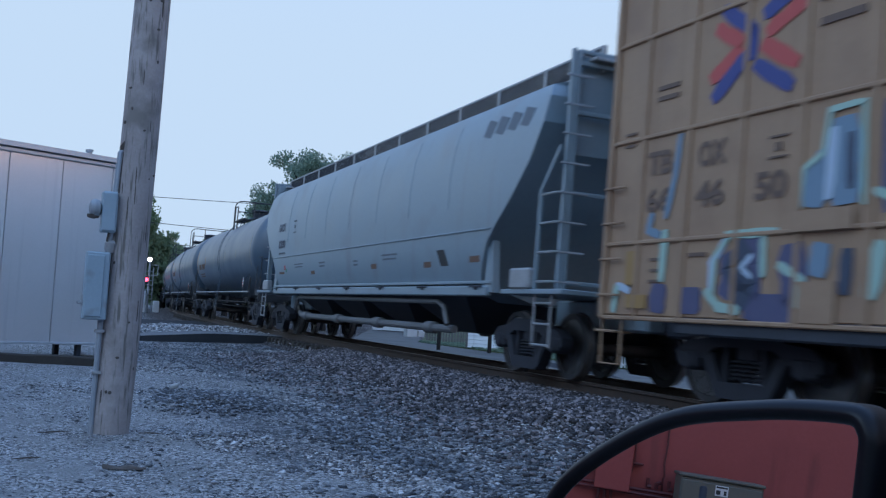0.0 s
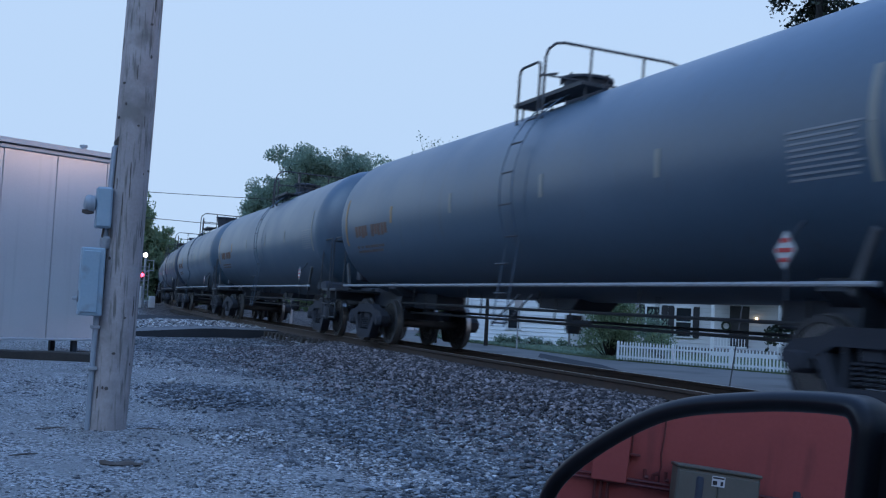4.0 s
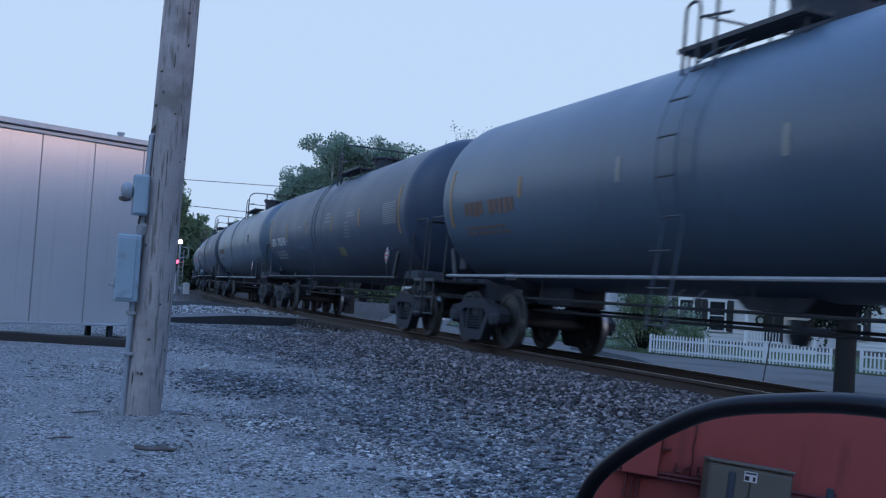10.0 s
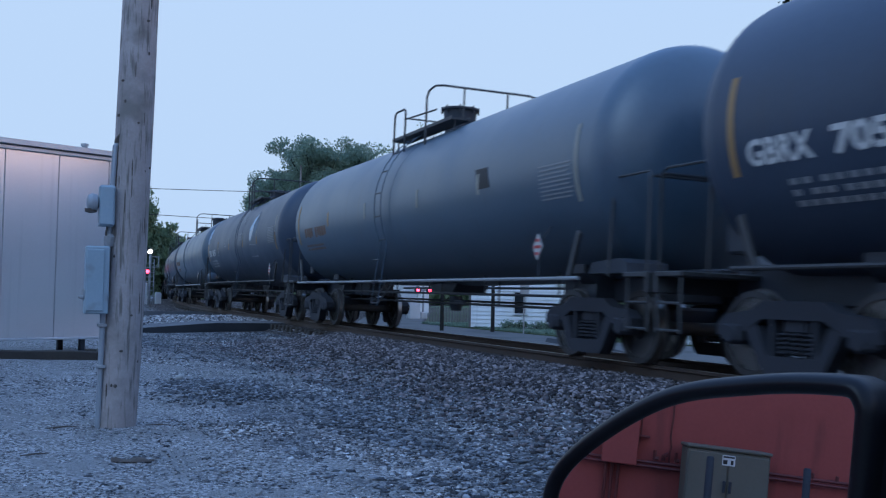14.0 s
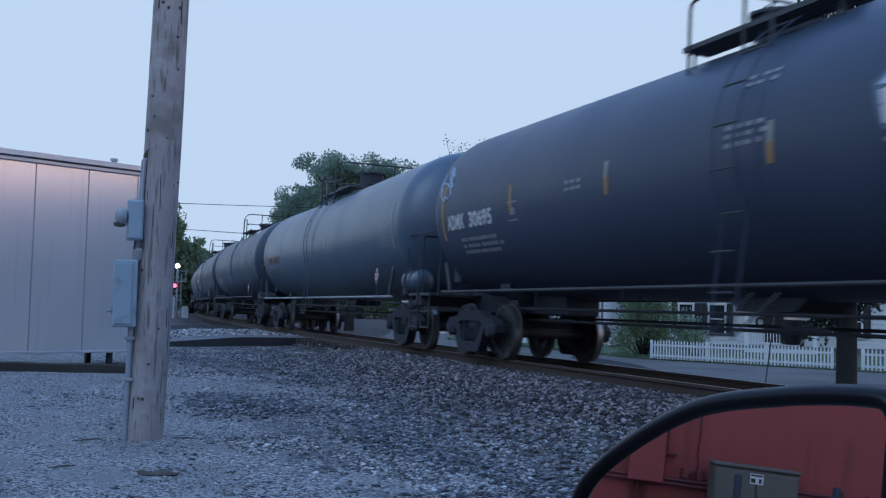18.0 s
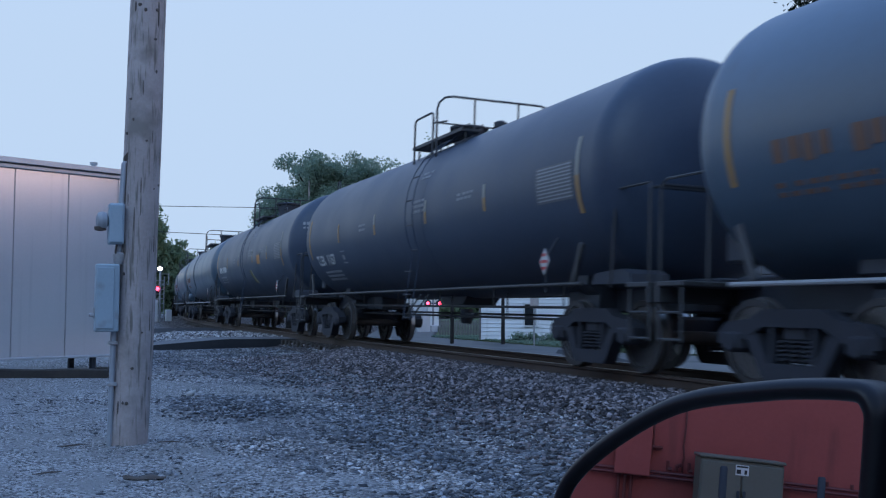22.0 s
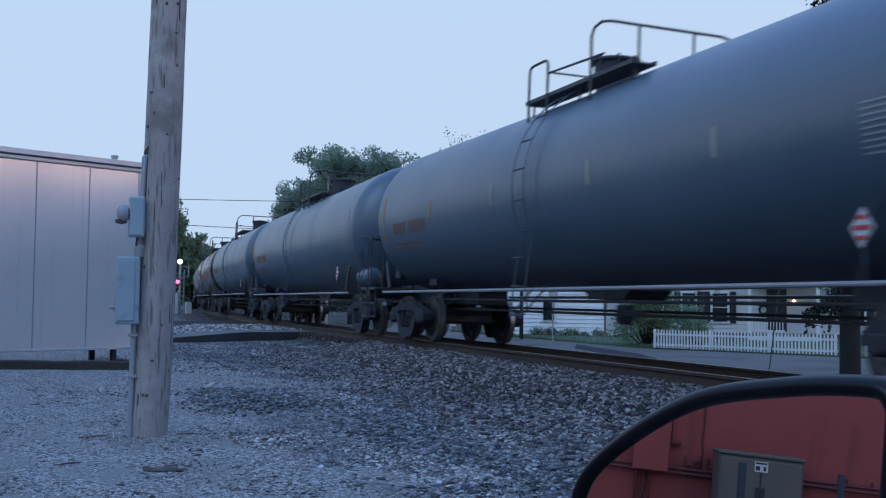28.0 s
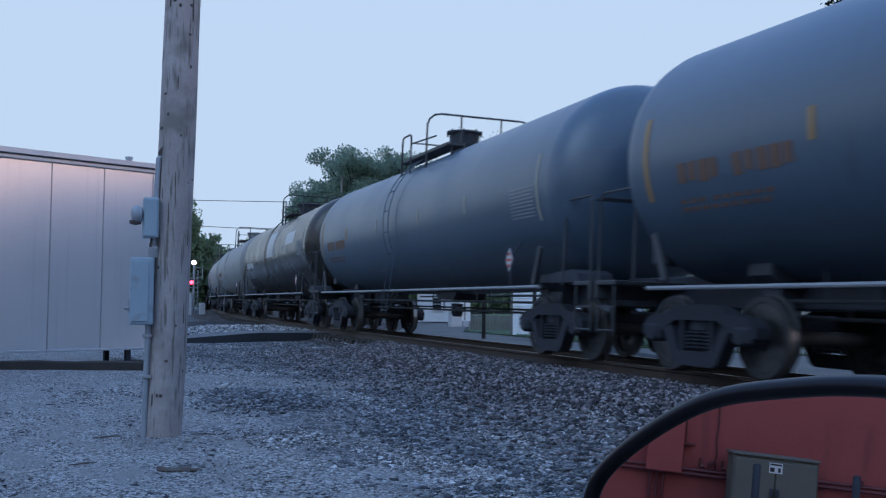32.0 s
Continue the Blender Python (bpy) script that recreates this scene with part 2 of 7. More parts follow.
def gravel_mat(name, cell):
    """Crushed stone: cells of uneven brightness with relief; pale and fine on the lot, coarse and
    dark in a band of rubble, brown beside the rails and darkened there for shade between stones."""
    m = bpy.data.materials.new(name)
    m.use_nodes = True
    n, l = m.node_tree.nodes, m.node_tree.links
    p = n["Principled BSDF"]
    p.inputs["Roughness"].default_value = 0.95
    p.inputs["Specular IOR Level"].default_value = 0.15

    def math_node(op, a, b=None, c=None):
        q = n.new("ShaderNodeMath")
        q.operation = op
        for k, v in enumerate((a, b, c)):
            if v is None:
                continue
            if isinstance(v, (int, float)):
                q.inputs[k].default_value = v
            else:
                l.new(v, q.inputs[k])
        return q.outputs[0]

    def span(v, lo, hi, a=0.0, b=1.0):
        q = n.new("ShaderNodeMapRange")
        q.interpolation_type = "SMOOTHSTEP"
        for k, x in (("From Min", lo), ("From Max", hi), ("To Min", a), ("To Max", b)):
            q.inputs[k].default_value = x
        l.new(v, q.inputs["Value"])
        return q.outputs[0]

    def blend(f, a, b, kind="MIX"):
        q = n.new("ShaderNodeMix")
        q.data_type = "RGBA"
        q.blend_type = kind
        for k, v in (("Factor", f), ("A", a), ("B", b)):
            if isinstance(v, tuple):
                q.inputs[k].default_value = (*v, 1)
            elif isinstance(v, float):
                q.inputs[k].default_value = v
            else:
                l.new(v, q.inputs[k])
        return q.outputs["Result"]

    tc = n.new("ShaderNodeTexCoord")
    sx = n.new("ShaderNodeSeparateXYZ")
    l.new(tc.outputs["Object"], sx.inputs[0])
    x, y = sx.outputs[0], sx.outputs[1]

    def noise_at(scale, stretch, detail=5):
        st = n.new("ShaderNodeMapping")
        st.inputs["Scale"].default_value = (*stretch, 1)
        l.new(tc.outputs["Object"], st.inputs[0])
        q = n.new("ShaderNodeTexNoise")
        q.inputs["Scale"].default_value = scale
        q.inputs["Detail"].default_value = detail
        q.inputs["Roughness"].default_value = 0.6
        l.new(st.outputs[0], q.inputs["Vector"])
        return q.outputs["Fac"]
    big = noise_at(0.5, (0.5, 1.5))
    mid = noise_at(1.9, (0.7, 1.5), 7)
    off = math_node("SUBTRACT", y, math_node("MULTIPLY_ADD", math_node("MULTIPLY", x, x), 1 / 1360, 8.043))
    wav = math_node("MULTIPLY_ADD", big, 8.0, math_node("MULTIPLY_ADD", mid, 4.0, math_node("SUBTRACT", off, 6.0)))
    rubble = span(wav, -5.6, -4.6)
    # a pale streak worn through the rubble, and the dark low heap before it
    warp = math_node("MULTIPLY_ADD", mid, 2.4, -1.2)
    sd = math_node("ABSOLUTE", math_node("ADD", math_node("SUBTRACT", math_node("ADD", x, 15.3), math_node("MULTIPLY", math_node("SUBTRACT", y, 3.9), 1.2)), warp))
    streak = math_node("MULTIPLY", span(sd, 1.3, 0.5), math_node("MULTIPLY", span(y, 1.0, 1.8), span(y, 5.4, 4.9)))
    hx = math_node("POWER", math_node("MULTIPLY_ADD", x, 1 / 1.45, 13.0 / 1.45), 2.0)
    hy = math_node("POWER", math_node("MULTIPLY_ADD", y, 1 / 0.72, -2.55 / 0.72), 2.0)
    heap = span(math_node("ADD", math_node("ADD", hx, hy), warp), 1.15, 0.75)
    brown = span(off, -3.6, -2.2)
    vs = []
    for sc in (cell, cell * 0.42):
        v = n.new("ShaderNodeTexVoronoi")
        v.inputs["Scale"].default_value = sc
        l.new(tc.outputs["Object"], v.inputs["Vector"])
        q = n.new("ShaderNodeSeparateColor")
        l.new(v.outputs["Color"], q.inputs[0])
        vs.append((v.outputs["Distance"], q.outputs[0]))
    chip = math_node("MULTIPLY", vs[0][1], vs[1][1])
    fine = blend(span(vs[0][1], 0.0, 1.0), (0.10, 0.098, 0.097), (0.54, 0.53, 0.525))
    fine = blend(span(mid, 0.42, 0.66), fine, (0.29, 0.287, 0.28), "MIX")
    coarse = blend(span(chip, 0.05, 0.75), (0.11, 0.113, 0.12), (0.42, 0.42, 0.43))
    # ballast ground made darker: shade between loose stones put into its colour
    ballast = blend(span(chip, 0.05, 0.7), (0.035, 0.031, 0.031), (0.24, 0.215, 0.21))
    dark = blend(span(chip, 0.05, 0.75), (0.075, 0.080, 0.090), (0.26, 0.27, 0.29))
    out = blend(heap, blend(streak, blend(rubble, fine, coarse), fine), dark)
    out = blend(brown, out, ballast)
    l.new(out, p.inputs["Base Color"])
    bm = n.new("ShaderNodeBump")
    bm.invert = True
    bm.inputs["Strength"].default_value = 1.0
    bm.inputs["Distance"].default_value = 0.03
    l.new(math_node("MULTIPLY_ADD", vs[1][0], math_node("MULTIPLY_ADD", rubble, 1.6, 0.3), vs[0][0]), bm.inputs["Height"])
    l.new(bm.outputs[0], p.inputs["Normal"])
    return m


def stone_mat(name, lo, hi, power=1.6):
    """Loose stones, each of its own brightness."""
    m = bpy.data.materials.new(name)
    m.use_nodes = True
    n, l = m.node_tree.nodes, m.node_tree.links
    p = n["Principled BSDF"]
    p.inputs["Roughness"].default_value = 0.85
    g = n.new("ShaderNodeNewGeometry")
    pw = n.new("ShaderNodeMath")
    pw.operation = "POWER"
    pw.inputs[1].default_value = power
    l.new(g.outputs["Random Per Island"], pw.inputs[0])
    mix = n.new("ShaderNodeMix")
    mix.data_type = "RGBA"
    mix.inputs["A"].default_value = (*lo, 1)
    mix.inputs["B"].default_value = (*hi, 1)
    l.new(pw.outputs[0], mix.inputs["Factor"])
    tc = n.new("ShaderNodeTexCoord")
    nz = n.new("ShaderNodeTexNoise")
    nz.inputs["Scale"].default_value = 45
    l.new(tc.outputs["Object"], nz.inputs["Vector"])
    mr = n.new("ShaderNodeMapRange")
    mr.inputs["To Min"].default_value = 0.7
    mr.inputs["To Max"].default_value = 1.3
    l.new(nz.outputs["Fac"], mr.inputs["Value"])
    hv = n.new("ShaderNodeHueSaturation")
    l.new(mix.outputs["Result"], hv.inputs["Color"])
    l.new(mr.outputs[0], hv.inputs["Value"])
    l.new(hv.outputs[0], p.inputs["Base Color"])
    return m


# ---- mesh tools ----
class Form:
    """Gathers faces for one mesh."""

    def __init__(self):
        self.v, self.f, self.mi = [], [], []

    def add(self, verts, faces, mi=0):
        k = len(self.v)
        self.v += [tuple(p) for p in verts]
        self.f += [tuple(i + k for i in f) for f in faces]
        self.mi += [mi] * len(faces)
        return self

    def box(self, c, s, r=0.0, turn=None, mi=0):
        """A box of centre c and size s with edges cut back by r."""
        hx, hy, hz = s[0] / 2, s[1] / 2, s[2] / 2
        if r <= 0:
            vs = [(x, y, z) for x in (-hx, hx) for y in (-hy, hy) for z in (-hz, hz)]
            fs = [(0, 1, 3, 2), (4, 6, 7, 5), (0, 4, 5, 1), (2, 3, 7, 6), (0, 2, 6, 4), (1, 5, 7, 3)]
        else:
            r = min(r, hx * 0.9, hy * 0.9, hz * 0.9)
            vs, ix = [], {}
            for sx in (-1, 1):
                for sy in (-1, 1):
                    for sz in (-1, 1):
                        for ax in range(3):
                            q = [sx * (hx - r), sy * (hy - r), sz * (hz - r)]
                            q[ax] = (sx * hx, sy * hy, sz * hz)[ax]
                            ix[sx, sy, sz, ax] = len(vs)
                            vs.append(tuple(q))
            fs = []
            for s1 in (-1, 1):
                fs.append([ix[s1, a, b, 0] for a, b in ((-1, -1), (1, -1), (1, 1), (-1, 1))][::s1])
                fs.append([ix[a, s1, b, 1] for a, b in ((-1, -1), (-1, 1), (1, 1), (1, -1))][::s1])
                fs.append([ix[a, b, s1, 2] for a, b in ((-1, -1), (1, -1), (1, 1), (-1, 1))][::s1])
                for s2 in (-1, 1):
                    fs.append([ix[s1, s2, -1, 0], ix[s1, s2, 1, 0], ix[s1, s2, 1, 1], ix[s1, s2, -1, 1]][::-s1 * s2])
                    fs.append([ix[s1, -1, s2, 0], ix[s1, 1, s2, 0], ix[s1, 1, s2, 2], ix[s1, -1, s2, 2]][::s1 * s2])
                    fs.append([ix[-1, s1, s2, 1], ix[1, s1, s2, 1], ix[1, s1, s2, 2], ix[-1, s1, s2, 2]][::-s1 * s2])
                    for s3 in (-1, 1):
                        fs.append([ix[s1, s2, s3, 0], ix[s1, s2, s3, 1], ix[s1, s2, s3, 2]][::s1 * s2 * s3])
        if turn is not None:
            vs = [turn @ Vector(p) for p in vs]
        return self.add([(p[0] + c[0], p[1] + c[1], p[2] + c[2]) for p in vs], fs, mi)

    def tube(self, pts, r, n=8, cap=True, mi=0):
        """A round bar along the points; r may be a list."""
        pts = [Vector(p) for p in pts]
        rs = r if isinstance(r, (list, tuple)) else [r] * len(pts)
        vs, fs = [], []
        side = None
        for i, p in enumerate(pts):
            d = (pts[min(i + 1, len(pts) - 1)] - pts[max(i - 1, 0)]).normalized()
            if side is None:
                side = d.orthogonal().normalized()
            else:
                side = (side - d * side.dot(d))
                side = side.normalized() if side.length > 1e-6 else d.orthogonal().normalized()
            o = d.cross(side)
            for k in range(n):
                a = 2 * math.pi * k / n
                vs.append(p + (side * math.cos(a) + o * math.sin(a)) * rs[i])
        for i in range(len(pts) - 1):
            for k in range(n):
                fs.append((i * n + k, i * n + (k + 1) % n, (i + 1) * n + (k + 1) % n, (i + 1) * n + k))
        if cap:
            fs.append(tuple(range(n))[::-1])
            fs.append(tuple((len(pts) - 1) * n + k for k in range(n)))
        return self.add(vs, fs, mi)

    def lathe(self, prof, axis="x", n=32, c=(0, 0, 0), mi=0):
        """Turns (along, radius) pairs about an axis through c."""
        vs, fs = [], []
        for a, r in prof:
            for k in range(n):
                w = 2 * math.pi * k / n
                q, s = r * math.cos(w), r * math.sin(w)
                p = {"x": (a, q, s), "y": (s, a, q), "z": (q, s, a)}[axis]
                vs.append((p[0] + c[0], p[1] + c[1], p[2] + c[2]))
        for i in range(len(prof) - 1):
            for k in range(n):
                fs.append((i * n + k, i * n + (k + 1) % n, (i + 1) * n + (k + 1) % n, (i + 1) * n + k)[::-1])
        fs.append(tuple(range(n)))
        fs.append(tuple((len(prof) - 1) * n + k for k in range(n))[::-1])
        return self.add(vs, fs, mi)

    def prism(self, poly, lo, hi, axis="y", mi=0):
        """Pushes a 2D outline from lo to hi along an axis; y: outline in x, z."""
        n = len(poly)

        def at(p, w):
            return {"y": (p[0], w, p[1]), "x": (w, p[0], p[1]), "z": (p[0], p[1], w)}[axis]
        vs = [at(p, lo) for p in poly] + [at(p, hi) for p in poly]
        fs = [tuple(range(n)), tuple(range(2 * n - 1, n - 1, -1))]
        fs += [(i, i + n, (i + 1) % n + n, (i + 1) % n) for i in range(n)]
        return self.add(vs, fs, mi)

    def grid(self, pts, mi=0):
        """A sheet from rows of points."""
        n, m = len(pts), len(pts[0])
        vs = [p for row in pts for p in row]
        return self.add(vs, [(i * m + j, i * m + j + 1, (i + 1) * m + j + 1, (i + 1) * m + j)
                             for i in range(n - 1) for j in range(m - 1)], mi)

    def mesh(self, name, mats, smooth=None):
        me = bpy.data.meshes.new(name)
        me.from_pydata(self.v, [], self.f)
        for m in mats if isinstance(mats, (list, tuple)) else [mats]:
            me.materials.append(m)
        me.polygons.foreach_set("material_index", self.mi)
        b = bmesh.new()
        b.from_mesh(me)
        bmesh.ops.recalc_face_normals(b, faces=b.faces)
        b.to_mesh(me)
        b.free()
        if smooth:
            me.shade_smooth()
            me.set_sharp_from_angle(angle=radians(smooth))
        return me


def part(name, form, mats, parent=None, label="", smooth=35, kind=""):
    ob = new(name, form if isinstance(form, bpy.types.Mesh) else form.mesh(name, mats, smooth))
    if parent is not None:
        ob.parent = parent
    return tagged(ob, label, kind=kind)


def root(name, m, label, category, group="", kind=""):
    ob = new(name)
    ob.matrix_basis = m
    ob.empty_display_size = 0.3
    return tagged(ob, label, category, group, kind)


def arc(c, r, a0, a1, n, plane="xz", w=0.0):
    """Points on an arc, degrees."""
    out = []
    for i in range(n + 1):
        a = radians(a0 + (a1 - a0) * i / n)
        p, q = c[0] + r * math.cos(a), c[1] + r * math.sin(a)
        out.append({"xz": (p, w, q), "yz": (w, p, q), "xy": (p, q, w)}[plane])
    return out


# ---- the track: one easy curve ----
RADIUS, TRACK_Y, RAIL_Z, LEAN = 680.0, 8.043, 0.425, -1.56
LOW = -0.50  # the street beyond the track lies lower


def rolled(t):
    """How far the train has come since the start: it slows a little, then gathers speed."""
    u = t - 12.0
    return 6.7648 * t + 0.002242 * (u * u - 144.0) + 0.00026858 * (u ** 3 + 1728.0)


def track_line(s):
    """Place and heading of the centre line, one easy curve."""
    a = s / RADIUS
    return RADIUS * math.sin(a), TRACK_Y + RADIUS * (1 - math.cos(a)), a


def track_y(x):
    """Where the centre line lies across the lot at a place along it."""
    return TRACK_Y + x * x / (2 * RADIUS)


def on_track(s, y=0.0, z=0.0):
    cx, cy, a = track_line(s)
    m = Matrix.Translation((cx, cy, RAIL_Z))
    return m @ Matrix.Rotation(a, 4, "Z") @ Matrix.Rotation(radians(LEAN), 4, "X") @ Matrix.Translation((0, y, z))


def bed(x, y):
    """Height of the ground."""
    d = y - track_y(x)
    a = abs(d)
    top = 0.22
    k = min(1.0, max(0.0, (4.3 - a) / 2.6)) if d < 0 else min(1.0, max(0.0, (4.6 - a) / 3.0))
    k = k * k * (3 - 2 * k)
    if d < -1.12:
        far = min(1.0, max(0.0, (-20.0 - x) / 7.0)) * min(1.0, (-1.12 - d) / 0.4)
        k *= 1 - 0.75 * far * far * (3 - 2 * far)
    z = top * k if d < 0 else LOW + (top - LOW) * k
    # raised edge of the road that crosses the track
    if d < 0 and x < -31.2:
        ky = min(1.0, max(0.0, (y - 2.6) / 3.2)) * min(1.0, max(0.0, (x + 60.0) / 12.0))
        z = max(z, 0.25 * ky)
    # low mounds of the lot
    z += 0.09 * math.exp(-((x + 13.0) / 1.3) ** 2 - ((y - 2.55) / 0.6) ** 2)
    return z


GRAVEL = gravel_mat("grey_crushed_stone_lot", 42.0)
LAWN = mat("dull_green_lawn", (0.035, 0.055, 0.018), (0.07, 0.095, 0.03), rough=0.9, scale=0.8, fine=30, bump=0.8, depth=0.04)
CONCRETE = mat("pale_concrete_street", (0.095, 0.094, 0.090), (0.135, 0.133, 0.128), rough=0.85, gloss=0.25, scale=0.6, fine=20, bump=0.2,
               spots=((0.068, 0.068, 0.066), 0.5, 0.5, 0.72))
ASPHALT = mat("dark_asphalt", (0.032, 0.034, 0.038), (0.055, 0.057, 0.061), rough=0.95, scale=0.8, fine=40, bump=0.4, gloss=0.05)
STONE = stone_mat("grey_lot_stone", (0.055, 0.056, 0.062), (0.68, 0.67, 0.67), 1.7)
# Paler asphalt: sky sheen at a grazing angle is put into the colour.
SHEEN_ASPHALT = mat("sky_sheen_asphalt", (0.10, 0.10, 0.105), (0.17, 0.17, 0.175), rough=0.9, scale=0.8, fine=40, bump=0.4, gloss=0.2)
TIE_WOOD = mat("creosoted_tie_wood", (0.018, 0.014, 0.011), (0.045, 0.036, 0.028), rough=0.85, scale=3, fine=50, bump=0.5)


def ground():
    xs = sorted(set([-2500, -900, -400, -250, -180, -140, -110, -90, -75] + [round(-65 + 0.5 * i, 2) for i in range(150)] +
                    [14, 25, 45, 80, 150, 400, 900, 2500]))
    ys = sorted(set([-2500, -900, -300, -120, -60, -30, -15, -8, -4] + [round(-2 + 0.3 * i, 2) for i in range(60)] +
                    [18, 22, 28, 40, 60, 90, 150, 400, 1200, 2500]))
    g = Form()
    g.grid([[(x, y, bed(x, y) + (0.012 * noise.noise((x * 1.7, y * 1.7, 0.3)) if -70 < x < 12 and -3 < y < 16 else 0))
             for y in ys] for x in xs])
    ob = new("ground", g.mesh("ground", [GRAVEL], 60))
    tagged(ob, "grey crushed stone lot that runs up to the track bed", "ground", kind="structure")


ground()


def sheet(name, quads, z, m, label, category):
    """A paved or grown surface laid on the ground, with a thickness."""
    g = Form()
    for poly in quads:
        g.prism(poly, z - 0.25, z, "z")
    ob = new(name, g.mesh(name, [m]))
    return tagged(ob, label, category, kind="structure")


street = sheet("street", [[(-140, 50.0), (-100, 35.0), (-58, 19.0), (-36, 14.6), (-20, 13.2), (30, 13.0), (30, 34.0), (-8, 34.0), (-28.4, 25.2), (-34.9, 22.1), (-57, 22.7), (-100, 41.0), (-140, 57.0)]],
               LOW + 0.03, CONCRETE, "pale worn concrete street beyond the track", "street")
sheet("street_patch", [[(-38.8, 21.2), (-35.8, 20.5), (-31.2, 19.5), (-27.2, 17.9), (-29.6, 17.8), (-35.5, 19.3)]],
      LOW + 0.036, ASPHALT, "dark asphalt patch on the worn concrete street", "street")
lawn = sheet("lawn", [[(-180, 90.0), (-140, 57.2), (-100, 41.2), (-57, 22.9), (-35.0, 22.3), (-28.4, 25.4), (-8, 34.2), (30, 34.2), (30, 110), (-180, 160)]],
             LOW + 0.06, LAWN, "short green lawn before the houses", "lawn")


def road_strip(form, x0, x1, y0, y1, lift, mi):
    """A strip of paving that follows the ground, with a closed rim."""
    ys = [y0 + (y1 - y0) * i / 24 for i in range(25)]

    def top(x, y):
        return bed(min(x, -31.6), y) + lift
    form.grid([[(x, y, top(x, y)) for y in ys] for x in np.linspace(x0, x1, 5)], mi)
    form.grid([[(x0, y, top(x0, y)) for y in ys], [(x0 + 0.05, y, -0.1) for y in ys]], 0)


crossing = Form()
# near strip: pale top stands for sky sheen, dark rim for its shaded edge
road_strip(crossing, -30.9, -34.0, 2.2, 11.2, 0.05, 1)
road_strip(crossing, -41.0, -52.5, -14.0, 12.6, 0.02, 0)
tagged(new("crossing_road", crossing.mesh("crossing_road", [ASPHALT, SHEEN_ASPHALT])), "dark worn asphalt road that crosses the track", "road", kind="structure")


def rail_track():
    base = root("railway_track", Matrix.Identity(4), "rusty steel rails on dark wooden ties in stone ballast", "track", kind="structure")
    prof = [(-0.075, -0.17), (0.075, -0.17), (0.075, -0.155), (0.012, -0.135), (0.010, -0.05), (0.036, -0.038), (0.036, -0.006),
            (0.028, 0.0), (-0.028, 0.0), (-0.036, -0.006), (-0.036, -0.038), (-0.010, -0.05), (-0.012, -0.135), (-0.075, -0.155)]
    for side in (-0.755, 0.755):
        g = Form()
        ss = [-330 + 2.5 * i for i in range(165)]
        k = len(prof)
        vs = []
        for s in ss:
            m = on_track(s, side, 0)
            vs += [m @ Vector((0, a, b)) for a, b in prof]
        for i in range(len(ss) - 1):
            for j in range(k):
                mi = 1 if j == 7 else 0
                g.f.append((i * k + j, i * k + (j + 1) % k, (i + 1) * k + (j + 1) % k, (i + 1) * k + j))
                g.mi.append(mi)
        g.v = [tuple(p) for p in vs]
        part("rail", g, [RAIL_STEEL, RAIL_HEAD], base, smooth=30)
    tie = Form().box((0, 0, 0), (0.22, 2.6, 0.17), 0.015).mesh("tie", [TIE_WOOD])
    for i in range(150):
        s = -66 + 0.53 * i
        t = part("tie", tie, None, base)
        t.matrix_basis = on_track(s, random.uniform(-0.03, 0.03), -0.262) @ pose(0, 0, 0, 0, 0, random.uniform(-1, 1))


rail_track()


def pebbles(name, rows, material, label, flat=0.7):
    """Loose stones, each its own small rough solid; rows of x, y, z, size."""
    ico = np.array([(1, 0, 0), (0, 1, 0), (-1, 0, 0), (0, -1, 0), (0, 0, 1), (0, 0, -1)], float)
    fac = np.array([(0, 1, 4), (1, 2, 4), (2, 3, 4), (3, 0, 4), (1, 0, 5), (2, 1, 5), (3, 2, 5), (0, 3, 5)])
    rows = np.asarray(rows)
    n = len(rows)
    rng = np.random.default_rng(5)
    v = ico[None] * rng.uniform(0.6, 1.25, (n, 6, 1)) * rng.uniform(0.7, 1.3, (n, 1, 3)) + rng.normal(size=(n, 6, 3)) * 0.22
    a = rng.uniform(0, 2 * np.pi, n)
    b = rng.uniform(-0.9, 0.9, n)
    cb, sb = np.cos(b)[:, None], np.sin(b)[:, None]
    y, z = v[:, :, 1] * cb - v[:, :, 2] * sb, v[:, :, 1] * sb + v[:, :, 2] * cb
    ca, sa = np.cos(a)[:, None], np.sin(a)[:, None]
    x, y = v[:, :, 0] * ca - y * sa, v[:, :, 0] * sa + y * ca
    v = np.stack([x, y, z * flat], -1) * rows[:, None, 3:4] + rows[:, None, :3]
    me = bpy.data.meshes.new(name)
    me.vertices.add(n * 6)
    me.vertices.foreach_set("co", v.reshape(-1))
    f = (fac[None] + 6 * np.arange(n)[:, None, None]).reshape(-1)
    me.loops.add(len(f))
    me.loops.foreach_set("vertex_index", f.astype(np.int32))
    me.polygons.add(n * 8)
    me.polygons.foreach_set("loop_start", np.arange(0, len(f), 3, dtype=np.int32))
    me.update(calc_edges=True)
    me.materials.append(material)
    return tagged(new(name, me), label, "stones", kind="stuff")


# ---- lot: pole, metal shed, stones ----
POLE_WOOD = mat("weathered_pole_wood", (0.31, 0.272, 0.262), (0.44, 0.395, 0.385), rough=0.85, scale=2.5, fine=40, bump=0.5, depth=0.006,
                spots=((0.22, 0.20, 0.185), 3.0, 0.52, 0.7), streak=((0.17, 0.155, 0.14), 34, 3.2, 0.53, 0.66))
KNOT_WOOD = mat("dark_knot_wood", (0.07, 0.058, 0.050), (0.12, 0.10, 0.088), rough=0.9, scale=20, fine=90, bump=0.4)
